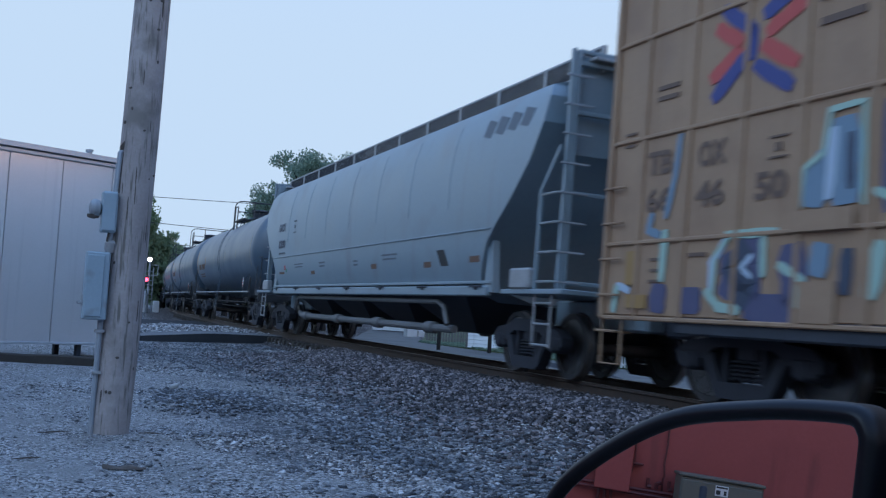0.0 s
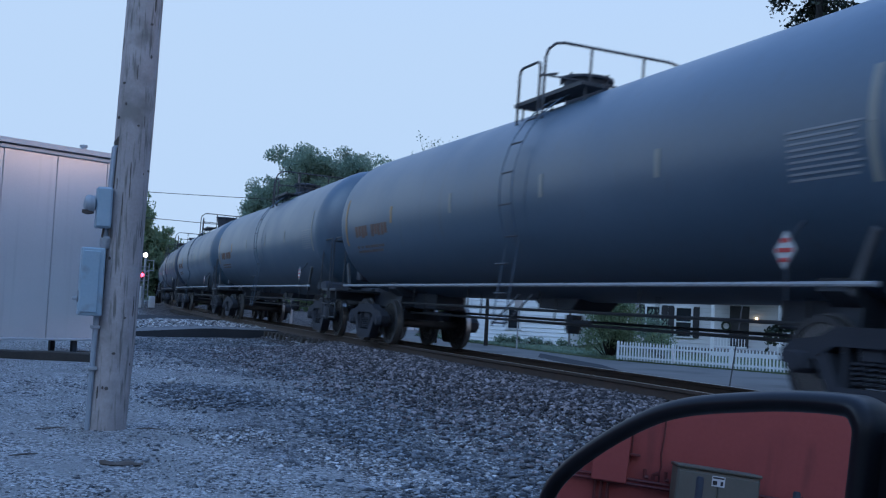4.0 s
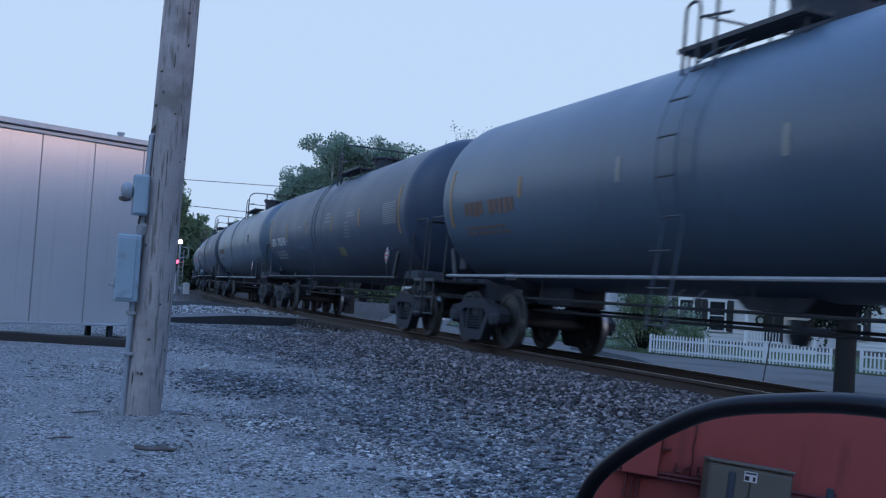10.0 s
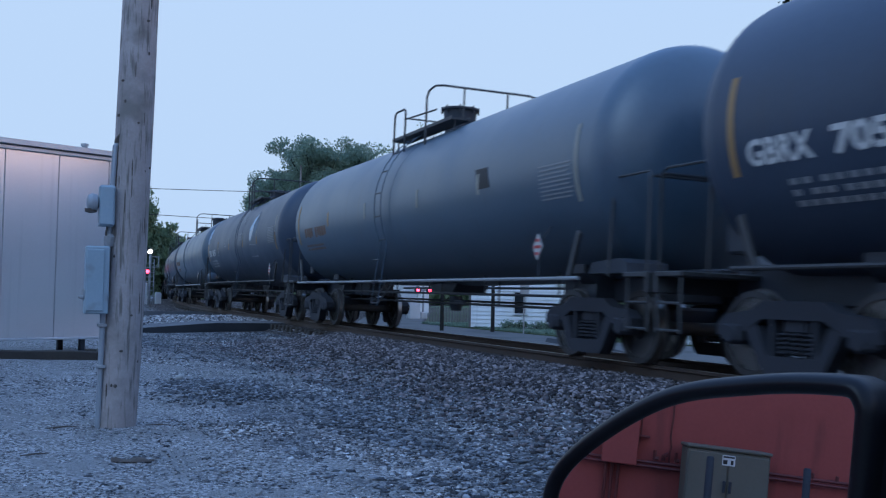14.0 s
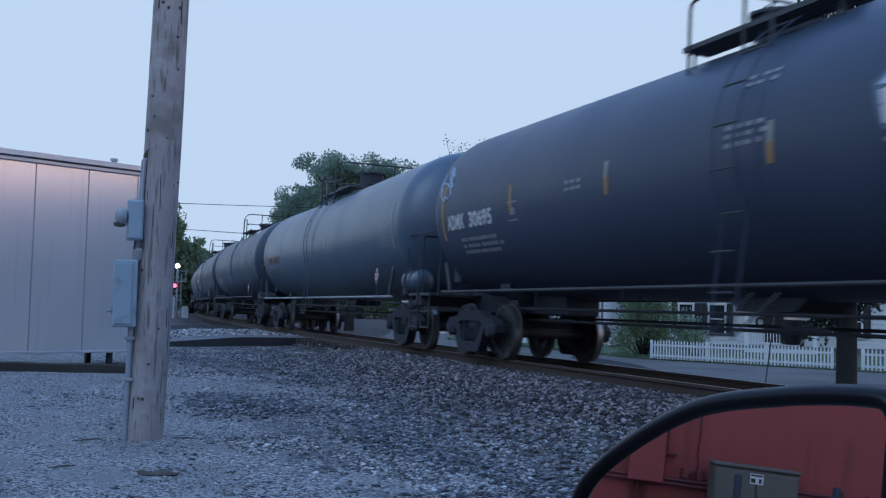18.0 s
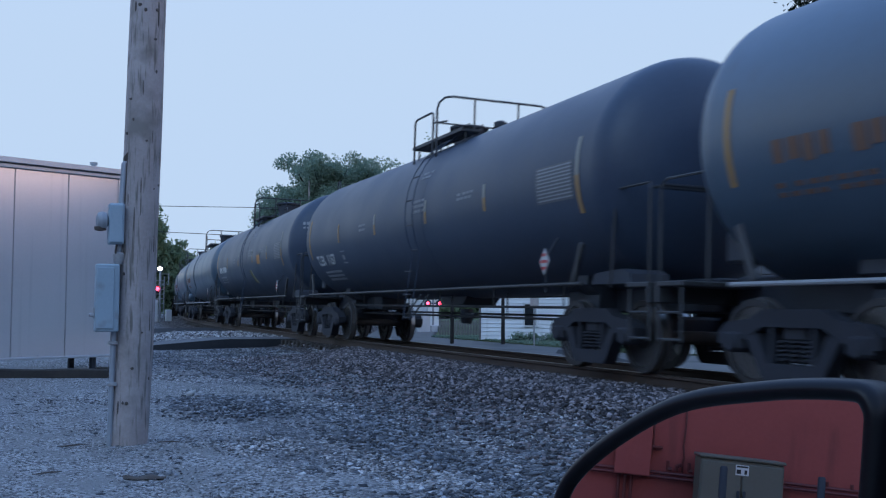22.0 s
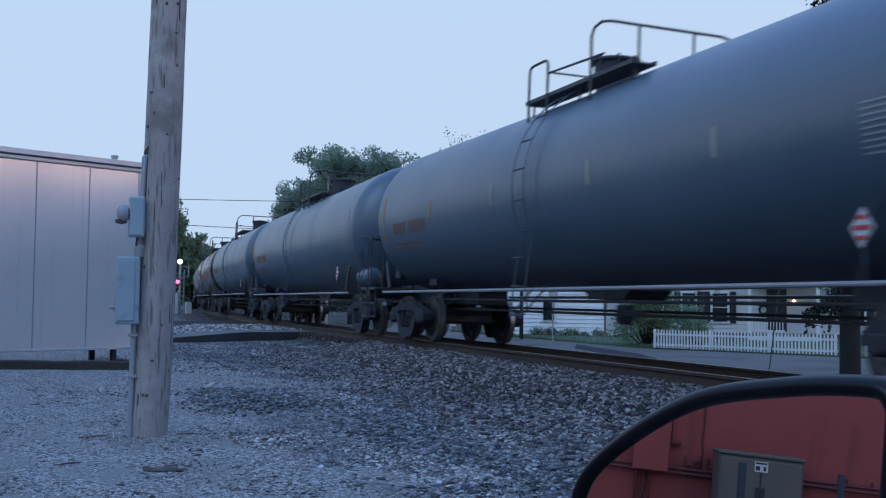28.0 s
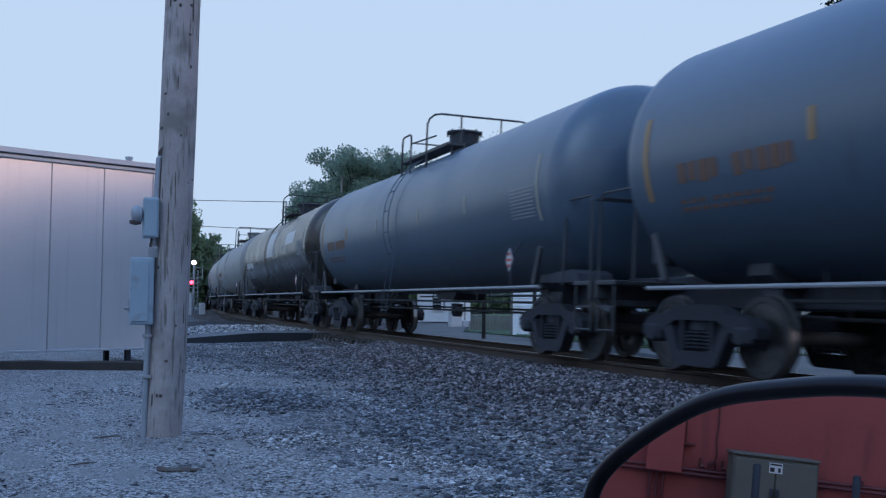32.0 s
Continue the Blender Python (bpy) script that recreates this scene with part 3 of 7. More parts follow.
BOX_PAINT = mat("grey_blue_cabinet_paint", (0.27, 0.36, 0.42), (0.33, 0.42, 0.48), rough=0.5, scale=3, fine=40, bump=0.1,
                spots=((0.22, 0.24, 0.25), 5, 0.6, 0.8))
CONDUIT = mat("grey_plastic_conduit", (0.25, 0.28, 0.31), (0.32, 0.35, 0.38), rough=0.55, scale=4, fine=30, bump=0.1)
PANEL_METAL = mat("brushed_bare_metal_panel", (0.80, 0.79, 0.79), (0.88, 0.87, 0.87), rough=0.21, metal=0.45, scale=0.8, fine=30, bump=0.05, depth=0.002,
                  streak=((0.74, 0.73, 0.73), 9, 0.3, 0.56, 0.85), rvar=0.05)
TRIM_METAL = mat("pale_trim_metal", (0.55, 0.57, 0.60), (0.66, 0.68, 0.70), rough=0.45, metal=0.5, scale=2, fine=30, bump=0.05)
SEAM_METAL = mat("dull_seam_metal", (0.42, 0.42, 0.43), (0.52, 0.52, 0.53), rough=0.4, metal=0.7, scale=2, fine=30, bump=0.05)
SEAM_DARK = plain("dark_seam_sealant", (0.05, 0.05, 0.055), 0.8)
TIMBER = mat("dark_skid_timber", (0.03, 0.027, 0.024), (0.06, 0.052, 0.045), rough=0.9, scale=3, fine=30, bump=0.4)


def utility_pole():
    p = root("utility_pole", pose(-9.97, 1.005, 0), "weathered grey wooden utility pole with knots and checks", "pole")
    g = Form()
    n, rows = 28, []
    for i in range(64):
        z = -0.3 + 9.6 * i / 63
        r = 0.178 - 0.0042 * z
        cy = 0.029 * z + 0.012 * math.sin(z * 1.1)
        cx = 0.006 * math.sin(z * 0.9)
        ring = []
        for k in range(n + 1):
            a = 2 * math.pi * (k % n) / n
            rr = r + 0.006 * noise.noise((math.cos(a) * 1.3, math.sin(a) * 1.3, z * 0.7)) + 0.004 * noise.noise((math.cos(a) * 6, math.sin(a) * 6, z * 0.8))
            ring.append((cx + rr * math.cos(a), cy + rr * math.sin(a), z))
        rows.append(ring)
    g.grid(rows)
    g.f.append(tuple(range(len(g.v) - n - 1, len(g.v) - 1)))
    g.mi.append(0)
    part("shaft", g, POLE_WOOD, p, smooth=50)
    rng = random.Random(2)
    for i in range(34):
        z = rng.uniform(0.25, 4.4)
        a = rng.uniform(-1.3, 1.0)
        r = 0.178 - 0.0042 * z
        x, y = r * math.cos(a), 0.029 * z + 0.012 * math.sin(z * 1.1) + r * math.sin(a)
        w, h = (rng.uniform(0.008, 0.02), rng.uniform(0.01, 0.02)) if i % 3 else (rng.uniform(0.004, 0.008), rng.uniform(0.05, 0.14))
        k = Form().lathe([(-0.004, w), (0.006, w * 0.8), (0.008, w * 0.3)], "x", 10)
        k.v = [(q[0], q[1], q[2] * h / w) for q in k.v]
        ob = part("knot" if i % 3 else "drying_check", k, KNOT_WOOD, p)
        ob.matrix_basis = Matrix.Translation((x, y, z)) @ Matrix.Rotation(a, 4, "Z")
    # conduit and boxes on its flank
    part("conduit", Form().tube([(0.10, -0.165, -0.02), (0.10, -0.150, 1.1), (0.09, -0.115, 1.9), (0.09, -0.09, 2.55), (0.05, -0.03, 2.62)], 0.024, 10), CONDUIT, p, "grey conduit pipe")
    for z in (0.55, 0.92):
        part("conduit_strap", Form().box((0.10, -0.155, z), (0.075, 0.08, 0.03), 0.004), GALV, p)
    b = part("meter_box", Form().box((0.10, -0.215, 1.325), (0.17, 0.205, 0.61), 0.012), BOX_PAINT, p, "tall grey-blue electrical box")
    part("box_door", Form().box((0.192, -0.235, 1.325), (0.014, 0.15, 0.55), 0.005), BOX_PAINT, b)
    part("box_hinge", Form().box((0.12, -0.322, 1.19), (0.05, 0.02, 0.10), 0.005).box((0.15, -0.345, 1.17), (0.03, 0.05, 0.03), 0.008), GALV, b, "small steel latch lever")
    part("conduit_fitting", Form().lathe([(1.63, 0.04), (1.66, 0.05), (1.72, 0.05), (1.74, 0.035)], "z", 14, (0.09, -0.115, 0)), GALV, p)
    b = part("breaker_box", Form().box((0.10, -0.150, 1.995), (0.15, 0.135, 0.37), 0.012), BOX_PAINT, p, "small grey-blue electrical box")
    part("box_lid", Form().box((0.181, -0.155, 1.995), (0.012, 0.115, 0.34), 0.005), BOX_PAINT, b)
    part("cable", Form().tube([(0.12, -0.14, 1.81), (0.12, -0.15, 1.74), (0.10, -0.13, 1.70)], 0.010, 6), KNOT_WOOD, p)
    lamp = part("lamp_head", Form().lathe([(-0.05, 0.03), (-0.035, 0.07), (0.0, 0.085), (0.04, 0.075), (0.06, 0.03)], "y", 18, (0.12, -0.275, 2.02)), CONDUIT, p, "small pale lamp head")
    part("lamp_glass", Form().lathe([(-0.02, 0.01), (-0.01, 0.05), (0.02, 0.055)], "z", 14, (0.12, -0.285, 1.945)), KNOT_WOOD, lamp)
    part("weather_hood", Form().prism([(-0.09, 2.18), (-0.09, 2.62), (-0.03, 2.70), (-0.03, 2.18)], -0.02, 0.10, "x"), KNOT_WOOD, p)


utility_pole()


def metal_shed():
    """A shed of bare metal panels that stands on short posts."""
    ang = math.degrees(math.atan2(0.899, -0.438))
    s = root("metal_shed", pose(-20.6, -0.024, 0, 0, 0, ang), "long low shed clad in bare metal panels on short posts", "shed")
    w, x0, x1, dep = 1.055, -13 * 1.055, 2.62, 1.1
    part("core", Form().box(((x0 + x1) / 2, dep / 2 + 0.03, 2.03), (x1 - x0 - 0.02, dep, 3.44), 0.01), SEAM_DARK, s)
    for k in range(-13, 3):
        a, b = k * w, min((k + 1) * w, x1)
        part("wall_panel", Form().box(((a + b) / 2, 0.005, 2.02), (b - a - 0.014, 0.05, 3.48), 0.006), PANEL_METAL, s)
        part("seam_strip", Form().box((a, -0.006, 2.02), (0.010, 0.04, 3.46), 0.003), SEAM_METAL, s)
        for q in (0.2, 0.5, 0.8):
            if a + q * w < x1:
                part("rivet", Form().lathe([(-0.006, 0.008), (0.0, 0.012)], "y", 6, (a + q * w, -0.02, 0.33)), GALV, s)
    for k in range(2):
        part("end_panel", Form().box((x1 + 0.005, 0.03 + 0.55 * k + 0.275, 2.02), (0.05, 0.53, 3.48), 0.006), PANEL_METAL, s)
    part("eave_trim", Form().box(((x0 + x1) / 2, -0.03, 3.80), (x1 - x0 + 0.10, 0.10, 0.07), 0.01), TRIM_METAL, s, "pale metal eave trim")
    part("gutter", Form().prism([(-0.14, 3.86), (-0.14, 3.95), (0.1, 3.97), (0.1, 3.84)], x0, x1 + 0.06, "x"), TRIM_METAL, s)
    part("roof", Form().prism([(-0.12, 3.955), (dep + 0.2, 3.99), (dep + 0.2, 3.90), (-0.02, 3.86)], x0 - 0.05, x1 + 0.08, "x"), TRIM_METAL, s, "low pale metal roof")
    part("roof_vent", Form().lathe([(3.96, 0.055), (4.07, 0.055), (4.075, 0.075), (4.12, 0.075), (4.13, 0.02)], "z", 14, (1.86, 0.5, 0)), GALV, s)
    part("floor_rim", Form().box(((x0 + x1) / 2, 0.02, 0.285), (x1 - x0, 0.09, 0.05), 0.008), TRIM_METAL, s)
    for k in range(6):
        for y in (0.12, dep - 0.15):
            part("post", Form().box((x1 - 0.9 - 2.6 * k, y, 0.14), (0.10, 0.10, 0.27), 0.01), STEEL_DARK, s)


metal_shed()


def fallen_timber():
    """A long dark beam that lies on the gravel before the shed."""
    a, b = Vector((-20.45, -2.8, 0.0)), Vector((-19.12, 1.75, 0.0))
    g = Form()
    rows = []
    for i in range(15):
        u = i / 14
        q = a.lerp(b, u)
        w, h = 0.10 + 0.008 * math.sin(17 * u), 0.155 + 0.008 * math.sin(23 * u + 1)
        rows.append([(q.x - w, q.y, -0.02), (q.x - w, q.y, h - 0.02), (q.x - w + 0.02, q.y, h), (q.x + w - 0.02, q.y, h), (q.x + w, q.y, h - 0.02), (q.x + w, q.y, -0.02)])
    g.grid(rows)
    g.f += [tuple(range(6)), tuple(range(len(g.v) - 1, len(g.v) - 7, -1))]
    g.mi += [0, 0]
    tagged(new("timber", g.mesh("timber", [TIMBER], 30)), "long dark weathered timber lying on the gravel before the shed", "timber")


fallen_timber()


def lot_stones():
    rng = np.random.default_rng(3)
    out = []
    # coarse ballast along the track
    n = 95000
    s = -rng.uniform(0, 1, n) ** 1.35 * 34 + 1.0
    off = -0.86 - rng.exponential(0.95, n)
    for a, o, q in zip(s, off, rng.uniform(0.022, 0.062, n)):
        x, y = a, track_y(a) + o
        if x < -30.6 or o < -4.2 or (x < -25.0 and o < -1.25):
            continue
        q *= 1.0 if o > -1.8 else 0.70
        out.append((x, y, bed(x, y) + q * 0.2 + (0.05 * min(1.0, max(0.0, (o + 3.0) / 1.8)) if x > -24 else 0.0), q))
    pebbles("track_ballast", out, BALLAST, "brown-grey crushed stone ballast beside the rails", 0.6)
    # how dark and coarse the lot is at a place: heap, band of rubble, far stretch, pale streak
    def rough_at(a, b):
        warp = 2.0 * noise.noise((a * 0.55, b * 1.1, 9.0)) + 0.8 * noise.noise((a * 2.1, b * 3.0, 4.0))
        heap = math.exp(-((a + 13.0) / 1.4) ** 4 - ((b - 2.55) / 0.70) ** 4)
        low = float(np.interp(a, (-14.0, -12.3, -9.6, -8.2, -6.7, -5.0), (3.6, 3.3, 2.8, 3.0, 3.3, 3.4)))
        band = min(1.0, max(0.0, (b - low) / 0.35 + 0.5)) * min(1.0, max(0.0, (low + 1.9 - b) / 0.6)) * (0.45 + 0.5 * warp)
        far = min(1.0, max(0.0, (-18.4 - a) / 1.2)) * min(1.0, max(0.0, (b - 2.4) / 0.8)) * (0.40 + 0.35 * warp)
        near = 0.55 * min(1.0, max(0.0, (b - 0.9) / 1.2)) * max(0.0, warp - 0.35) if a > -10 else 0.0
        d = a + 15.3 - 1.2 * (b - 3.9) + 0.4 * warp
        pale = math.exp(-(d / 1.0) ** 4) * (1.0 if 1.2 < b < 5.2 else 0.0)
        return max(heap * 1.2, (max(band, far, near, 0.0)) * (1 - 0.9 * pale)), pale
    fine, dark = [], []
    n = 380000
    x = -3.2 - 27.0 * rng.uniform(0, 1, n) ** 1.9
    y = -2.2 + (7.2 + x * x / 1360 + 2.2) * rng.uniform(0, 1, n)
    for a, b, q, k in zip(x, y, rng.uniform(0, 1, n), rng.uniform(0, 1, n)):
        d, pale = rough_at(a, b)
        if q < 0.62 * d:
            dark.append((a, b, bed(a, b) + 0.006, 0.009 + 0.034 * k ** 1.7))
            continue
        c = 1.9 * noise.noise((a * 0.30, b * 0.95, 2.0)) + 1.1 * noise.noise((a * 1.1, b * 2.4, 5.0)) + 0.22 * (b - 3.0 - a * a / 1360)
        c -= 0.8 * max(0.0, 1.6 - b) + 1.2 * pale
        if q > max(0.26, 0.30 + 0.8 * c) * (1 - 0.7 * min(1.0, d)):
            continue
        big = min(1.0, max(0.0, 0.35 + c))
        fine.append((a, b, bed(a, b) + 0.002, 0.007 + (0.009 + 0.022 * big) * k ** 2.2))
    pebbles("lot_gravel", fine, STONE, "loose grey gravel on the lot", 0.4)
    pebbles("dark_rubble", dark, RUBBLE, "low heap and bands of dark broken stone on the lot", 0.42)
    # dark chips and bits of debris strewn over the pale lot; flat ones stand for shadows
    out = []
    n = 12000
    x = -3.4 - 13.0 * rng.uniform(0, 1, n) ** 1.5
    y = -2.0 + 5.5 * rng.uniform(0, 1, n)
    for a, b, q, k in zip(x, y, rng.uniform(0, 1, n), rng.uniform(0, 1, n)):
        if q < 0.30 + 1.6 * noise.noise((a * 0.8, b * 1.7, 7.0)):
            out.append((a, b, bed(a, b) + 0.003, 0.007 + 0.030 * k ** 3.5))
    pebbles("chips_and_shade", out, RUBBLE, "dark stone chips and flecks of stone shadow over the pale gravel lot", 0.36)
    out = []
    for a, b, k in zip(rng.uniform(-40.5, -33.0, 5000), rng.uniform(2.0, 8.2, 5000), rng.uniform(0, 1, 5000)):
        out.append((a, b, bed(a, b) + 0.05, 0.015 + 0.07 * k ** 3))
    pebbles("road_gravel", out, STONE, "pale loose gravel between the two lanes of the crossing", 0.6)
    for x, y, q in ((-14.83, 2.31, 0.095), (-9.1, -0.35, 0.05), (-5.2, 0.75, 0.03), (-6.4, 1.5, 0.035), (-17.0, 3.2, 0.05), (-5.8, 0.05, 0.045), (-12.2, 1.9, 0.05)):
        pebbles("loose_stone", [(x, y, bed(x, y) + q * 0.4, q)], PALE_STONE if q > 0.06 else STONE, "single larger stone that lies on the lot", 0.8)


BALLAST = stone_mat("brown_grey_ballast_stone", (0.026, 0.024, 0.027), (0.40, 0.35, 0.355), 2.7)
RUBBLE = stone_mat("dark_blue_grey_rubble", (0.042, 0.047, 0.056), (0.36, 0.375, 0.40), 2.2)
PALE_STONE = mat("pale_limestone", (0.42, 0.42, 0.41), (0.5, 0.5, 0.49), rough=0.85, scale=8, fine=50, bump=0.3)
lot_stones()


def bark_piece():
    g = Form()
    rows = []
    for i in range(9):
        u = i / 8 - 0.5
        w = 0.045 * (1 - (2 * u) ** 2) + 0.012
        rows.append([(u * 0.10 + 0.01 * math.sin(9 * u), u * 0.42, 0.012)] + [(w * math.cos(a) + u * 0.10, u * 0.42, 0.012 + 0.035 * math.sin(a) * (1 + 0.4 * math.sin(11 * u))) for a in (0.1, 0.8, 1.6, 2.4, 3.0)])
    g.grid(rows)
    ob = new("bark_piece", g.mesh("bark_piece", [KNOT_WOOD], 40))
    ob.matrix_basis = pose(-7.85, 0.92, 0.0) @ Matrix.Scale(0.7, 4)
    tagged(ob, "dark piece of wood that lies on the gravel", "wood piece")
    for x, y, r, k in ((-9.9, 0.55, 15, 1.1), (-9.85, 1.38, -20, 0.9), (-8.35, 0.28, 22, 0.9)):
        g = Form().tube([(0, -0.13 * k, 0.012), (0.02, 0, 0.02), (0, 0.12 * k, 0.012)], [0.004, 0.008, 0.003], 6)
        o = new("twig", g.mesh("twig", [KNOT_WOOD], 40))
        o.matrix_basis = pose(x, y, 0, 0, 0, r)
        tagged(o, "short dark twig that lies on the gravel", "twig")


bark_piece()

# ---- plants ----
def leaf_mat(name, a, b, scale):
    """Leaves that let part of the light through."""
    m = mat(name, a, b, rough=0.7, scale=scale, fine=4, bump=0, gloss=0.2)
    n, l = m.node_tree.nodes, m.node_tree.links
    p = n["Principled BSDF"]
    tr = n.new("ShaderNodeBsdfTranslucent")
    l.new(p.inputs["Base Color"].links[0].from_socket, tr.inputs["Color"])
    mix = n.new("ShaderNodeMixShader")
    mix.inputs[0].default_value = 0.5
    l.new(p.outputs[0], mix.inputs[1])
    l.new(tr.outputs[0], mix.inputs[2])
    l.new(mix.outputs[0], n["Material Output"].inputs["Surface"])
    return m


LEAF = leaf_mat("dull_green_leaves", (0.18, 0.25, 0.19), (0.27, 0.35, 0.26), 0.5)
LEAF_DARK = leaf_mat("dark_green_leaves", (0.16, 0.22, 0.125), (0.235, 0.30, 0.18), 0.4)
NEEDLE = mat("dark_spruce_needles", (0.010, 0.020, 0.012), (0.028, 0.045, 0.024), rough=0.7, scale=2, fine=10, bump=0)
BARK = mat("dark_tree_bark", (0.008, 0.0075, 0.007), (0.022, 0.019, 0.017), rough=0.9, scale=3, fine=24, bump=0.6, depth=0.02, streak=((0.012, 0.01, 0.009), 20, 1.5, 0.5, 0.7))


def leaf_mesh(name, pts, size, m, rng, flat=0.0):
    """Many small leaf clumps, each a bent pair of faces."""
    pts = np.asarray(pts, float)
    n = len(pts)
    a, b = rng.normal(size=(n, 3)), rng.normal(size=(n, 3))
    a[:, 2] *= 1 - flat
    a /= np.linalg.norm(a, axis=1)[:, None]
    b -= a * (a * b).sum(1)[:, None]
    b /= np.linalg.norm(b, axis=1)[:, None]
    c = np.cross(a, b)
    s = size * rng.uniform(0.5, 1.3, (n, 1))
    v = np.stack([pts - a * s, pts + b * s * 0.55 + c * s * 0.2, pts + a * s, pts - b * s * 0.55 + c * s * 0.2], 1).reshape(-1, 3)
    me = bpy.data.meshes.new(name)
    me.vertices.add(4 * n)
    me.vertices.foreach_set("co", v.reshape(-1))
    k = 4 * np.arange(n)[:, None]
    f = np.concatenate([k + [0, 1, 2], k + [0, 2, 3]], 1).reshape(-1).astype(np.int32)
    me.loops.add(len(f))
    me.loops.foreach_set("vertex_index", f)
    me.polygons.add(2 * n)
    me.polygons.foreach_set("loop_start", np.arange(0, len(f), 3, dtype=np.int32))
    me.update(calc_edges=True)
    me.materials.append(m)
    return me


def tree(name, at, height, spread, leaves, size, m, seed, label, trunk=0.3, low=0.3, bare=0.0, category="tree"):
    """Tapered trunk, forked limbs and a crown of clumps gathered round the limb tips."""
    rng = np.random.default_rng(seed)
    t = root(name, pose(*at), label, category)
    wood = Form()
    top = height * 0.62
    pts = [(0.15 * math.sin(3 * u) * spread * 0.1, 0.12 * math.cos(4 * u) * spread * 0.1, top * u) for u in np.linspace(0, 1, 7)]
    wood.tube(pts, list(np.linspace(trunk, trunk * 0.4, 7)), 9)
    part("trunk", wood, BARK, t)
    tips = []
    limbs = Form()
    for i in range(38):
        u = rng.uniform(low, 1.0)
        a = rng.uniform(0, 2 * math.pi)
        base = Vector((0, 0, top * (low + (1 - low) * u * 0.9)))
        reach = spread * (0.55 + 0.45 * math.sin(math.pi * min(1, 0.25 + 0.7 * (1 - u)))) * rng.uniform(0.6, 1.05)
        rise = (height - base.z) * rng.uniform(0.35, 0.98) * (0.4 + 0.6 * u)
        tip = base + Vector((math.cos(a) * reach, math.sin(a) * reach, rise))
        mid = base.lerp(tip, 0.5) + Vector((0, 0, -0.06 * reach))
        limbs.tube([base, mid, tip], [trunk * 0.28, trunk * 0.16, trunk * 0.03], 5)
        tips.append(tip)
        for j in range(7):
            q = mid.lerp(tip, rng.uniform(0.2, 1.0)) + Vector(rng.normal(size=3)) * spread * 0.16
            limbs.tube([mid.lerp(tip, 0.3 + 0.1 * j), q], [trunk * 0.07, trunk * 0.015], 4)
            tips.append(q)
    part("branchwork", limbs, BARK, t)
    if leaves > 20000:
        for i in range(150):
            q = Vector(rng.normal(size=3)).normalized() * rng.uniform(0.45, 0.92)
            tips.append(Vector((q.x * spread, q.y * spread, height * 0.70 + q.z * height * 0.26)))
    if leaves:
        tips = np.array([tuple(p) for p in tips])
        pick = rng.integers(0, len(tips), leaves)
        d = rng.normal(size=(leaves, 3))
        d /= np.linalg.norm(d, axis=1)[:, None]
        lump = rng.uniform(0.6, 1.25, len(tips))[pick][:, None]
        p = tips[pick] + d * rng.uniform(0, 1, (leaves, 1)) ** 0.45 * lump * spread * np.array([0.26, 0.26, 0.18])
        p[:, 2] = np.maximum(p[:, 2], 0.05)
        part("crown", leaf_mesh("crown", p, size, m, rng), None, t)
    return t


tree("broadleaf_tree", (-75.6, 22.2, LOW), 13.6, 3.8, 84000, 0.115, LEAF, 4, "broad green tree with an uneven crown above the train", 0.4, 0.35)
tree("broadleaf_tree", (-77.0, 19.2, LOW), 11.6, 2.6, 42000, 0.11, LEAF, 9, "green tree with a loose lower crown above the train", 0.3, 0.35)
tree("broadleaf_tree", (-122.0, 13.6, 0), 10.6, 4.4, 20000, 0.26, LEAF_DARK, 5, "dark green tree behind the railway signal", 0.4, 0.0)
tree("broadleaf_tree", (-126.0, 17.6, 0), 8.2, 3.4, 14000, 0.26, LEAF_DARK, 6, "dark green tree behind the railway signal", 0.4, 0.0)
tree("broadleaf_tree", (-108.0, 21.4, LOW), 9.3, 2.4, 12000, 0.22, LEAF_DARK, 7, "dark green tree beside the track", 0.35, 0.1)
tree("broadleaf_tree", (-112.0, 27.0, LOW), 8.6, 3.4, 12000, 0.24, LEAF_DARK, 8, "dark green tree beside the track", 0.35, 0.1)
tree("bare_tree", (-46.5, 19.6, LOW), 10.9, 1.5, 700, 0.06, LEAF, 14, "thin tree with almost bare twigs", 0.10, 0.55)
tree("bare_tree", (-45.0, 21.6, LOW), 11.1, 1.3, 600, 0.06, LEAF, 15, "thin tree with almost bare twigs", 0.10, 0.55)


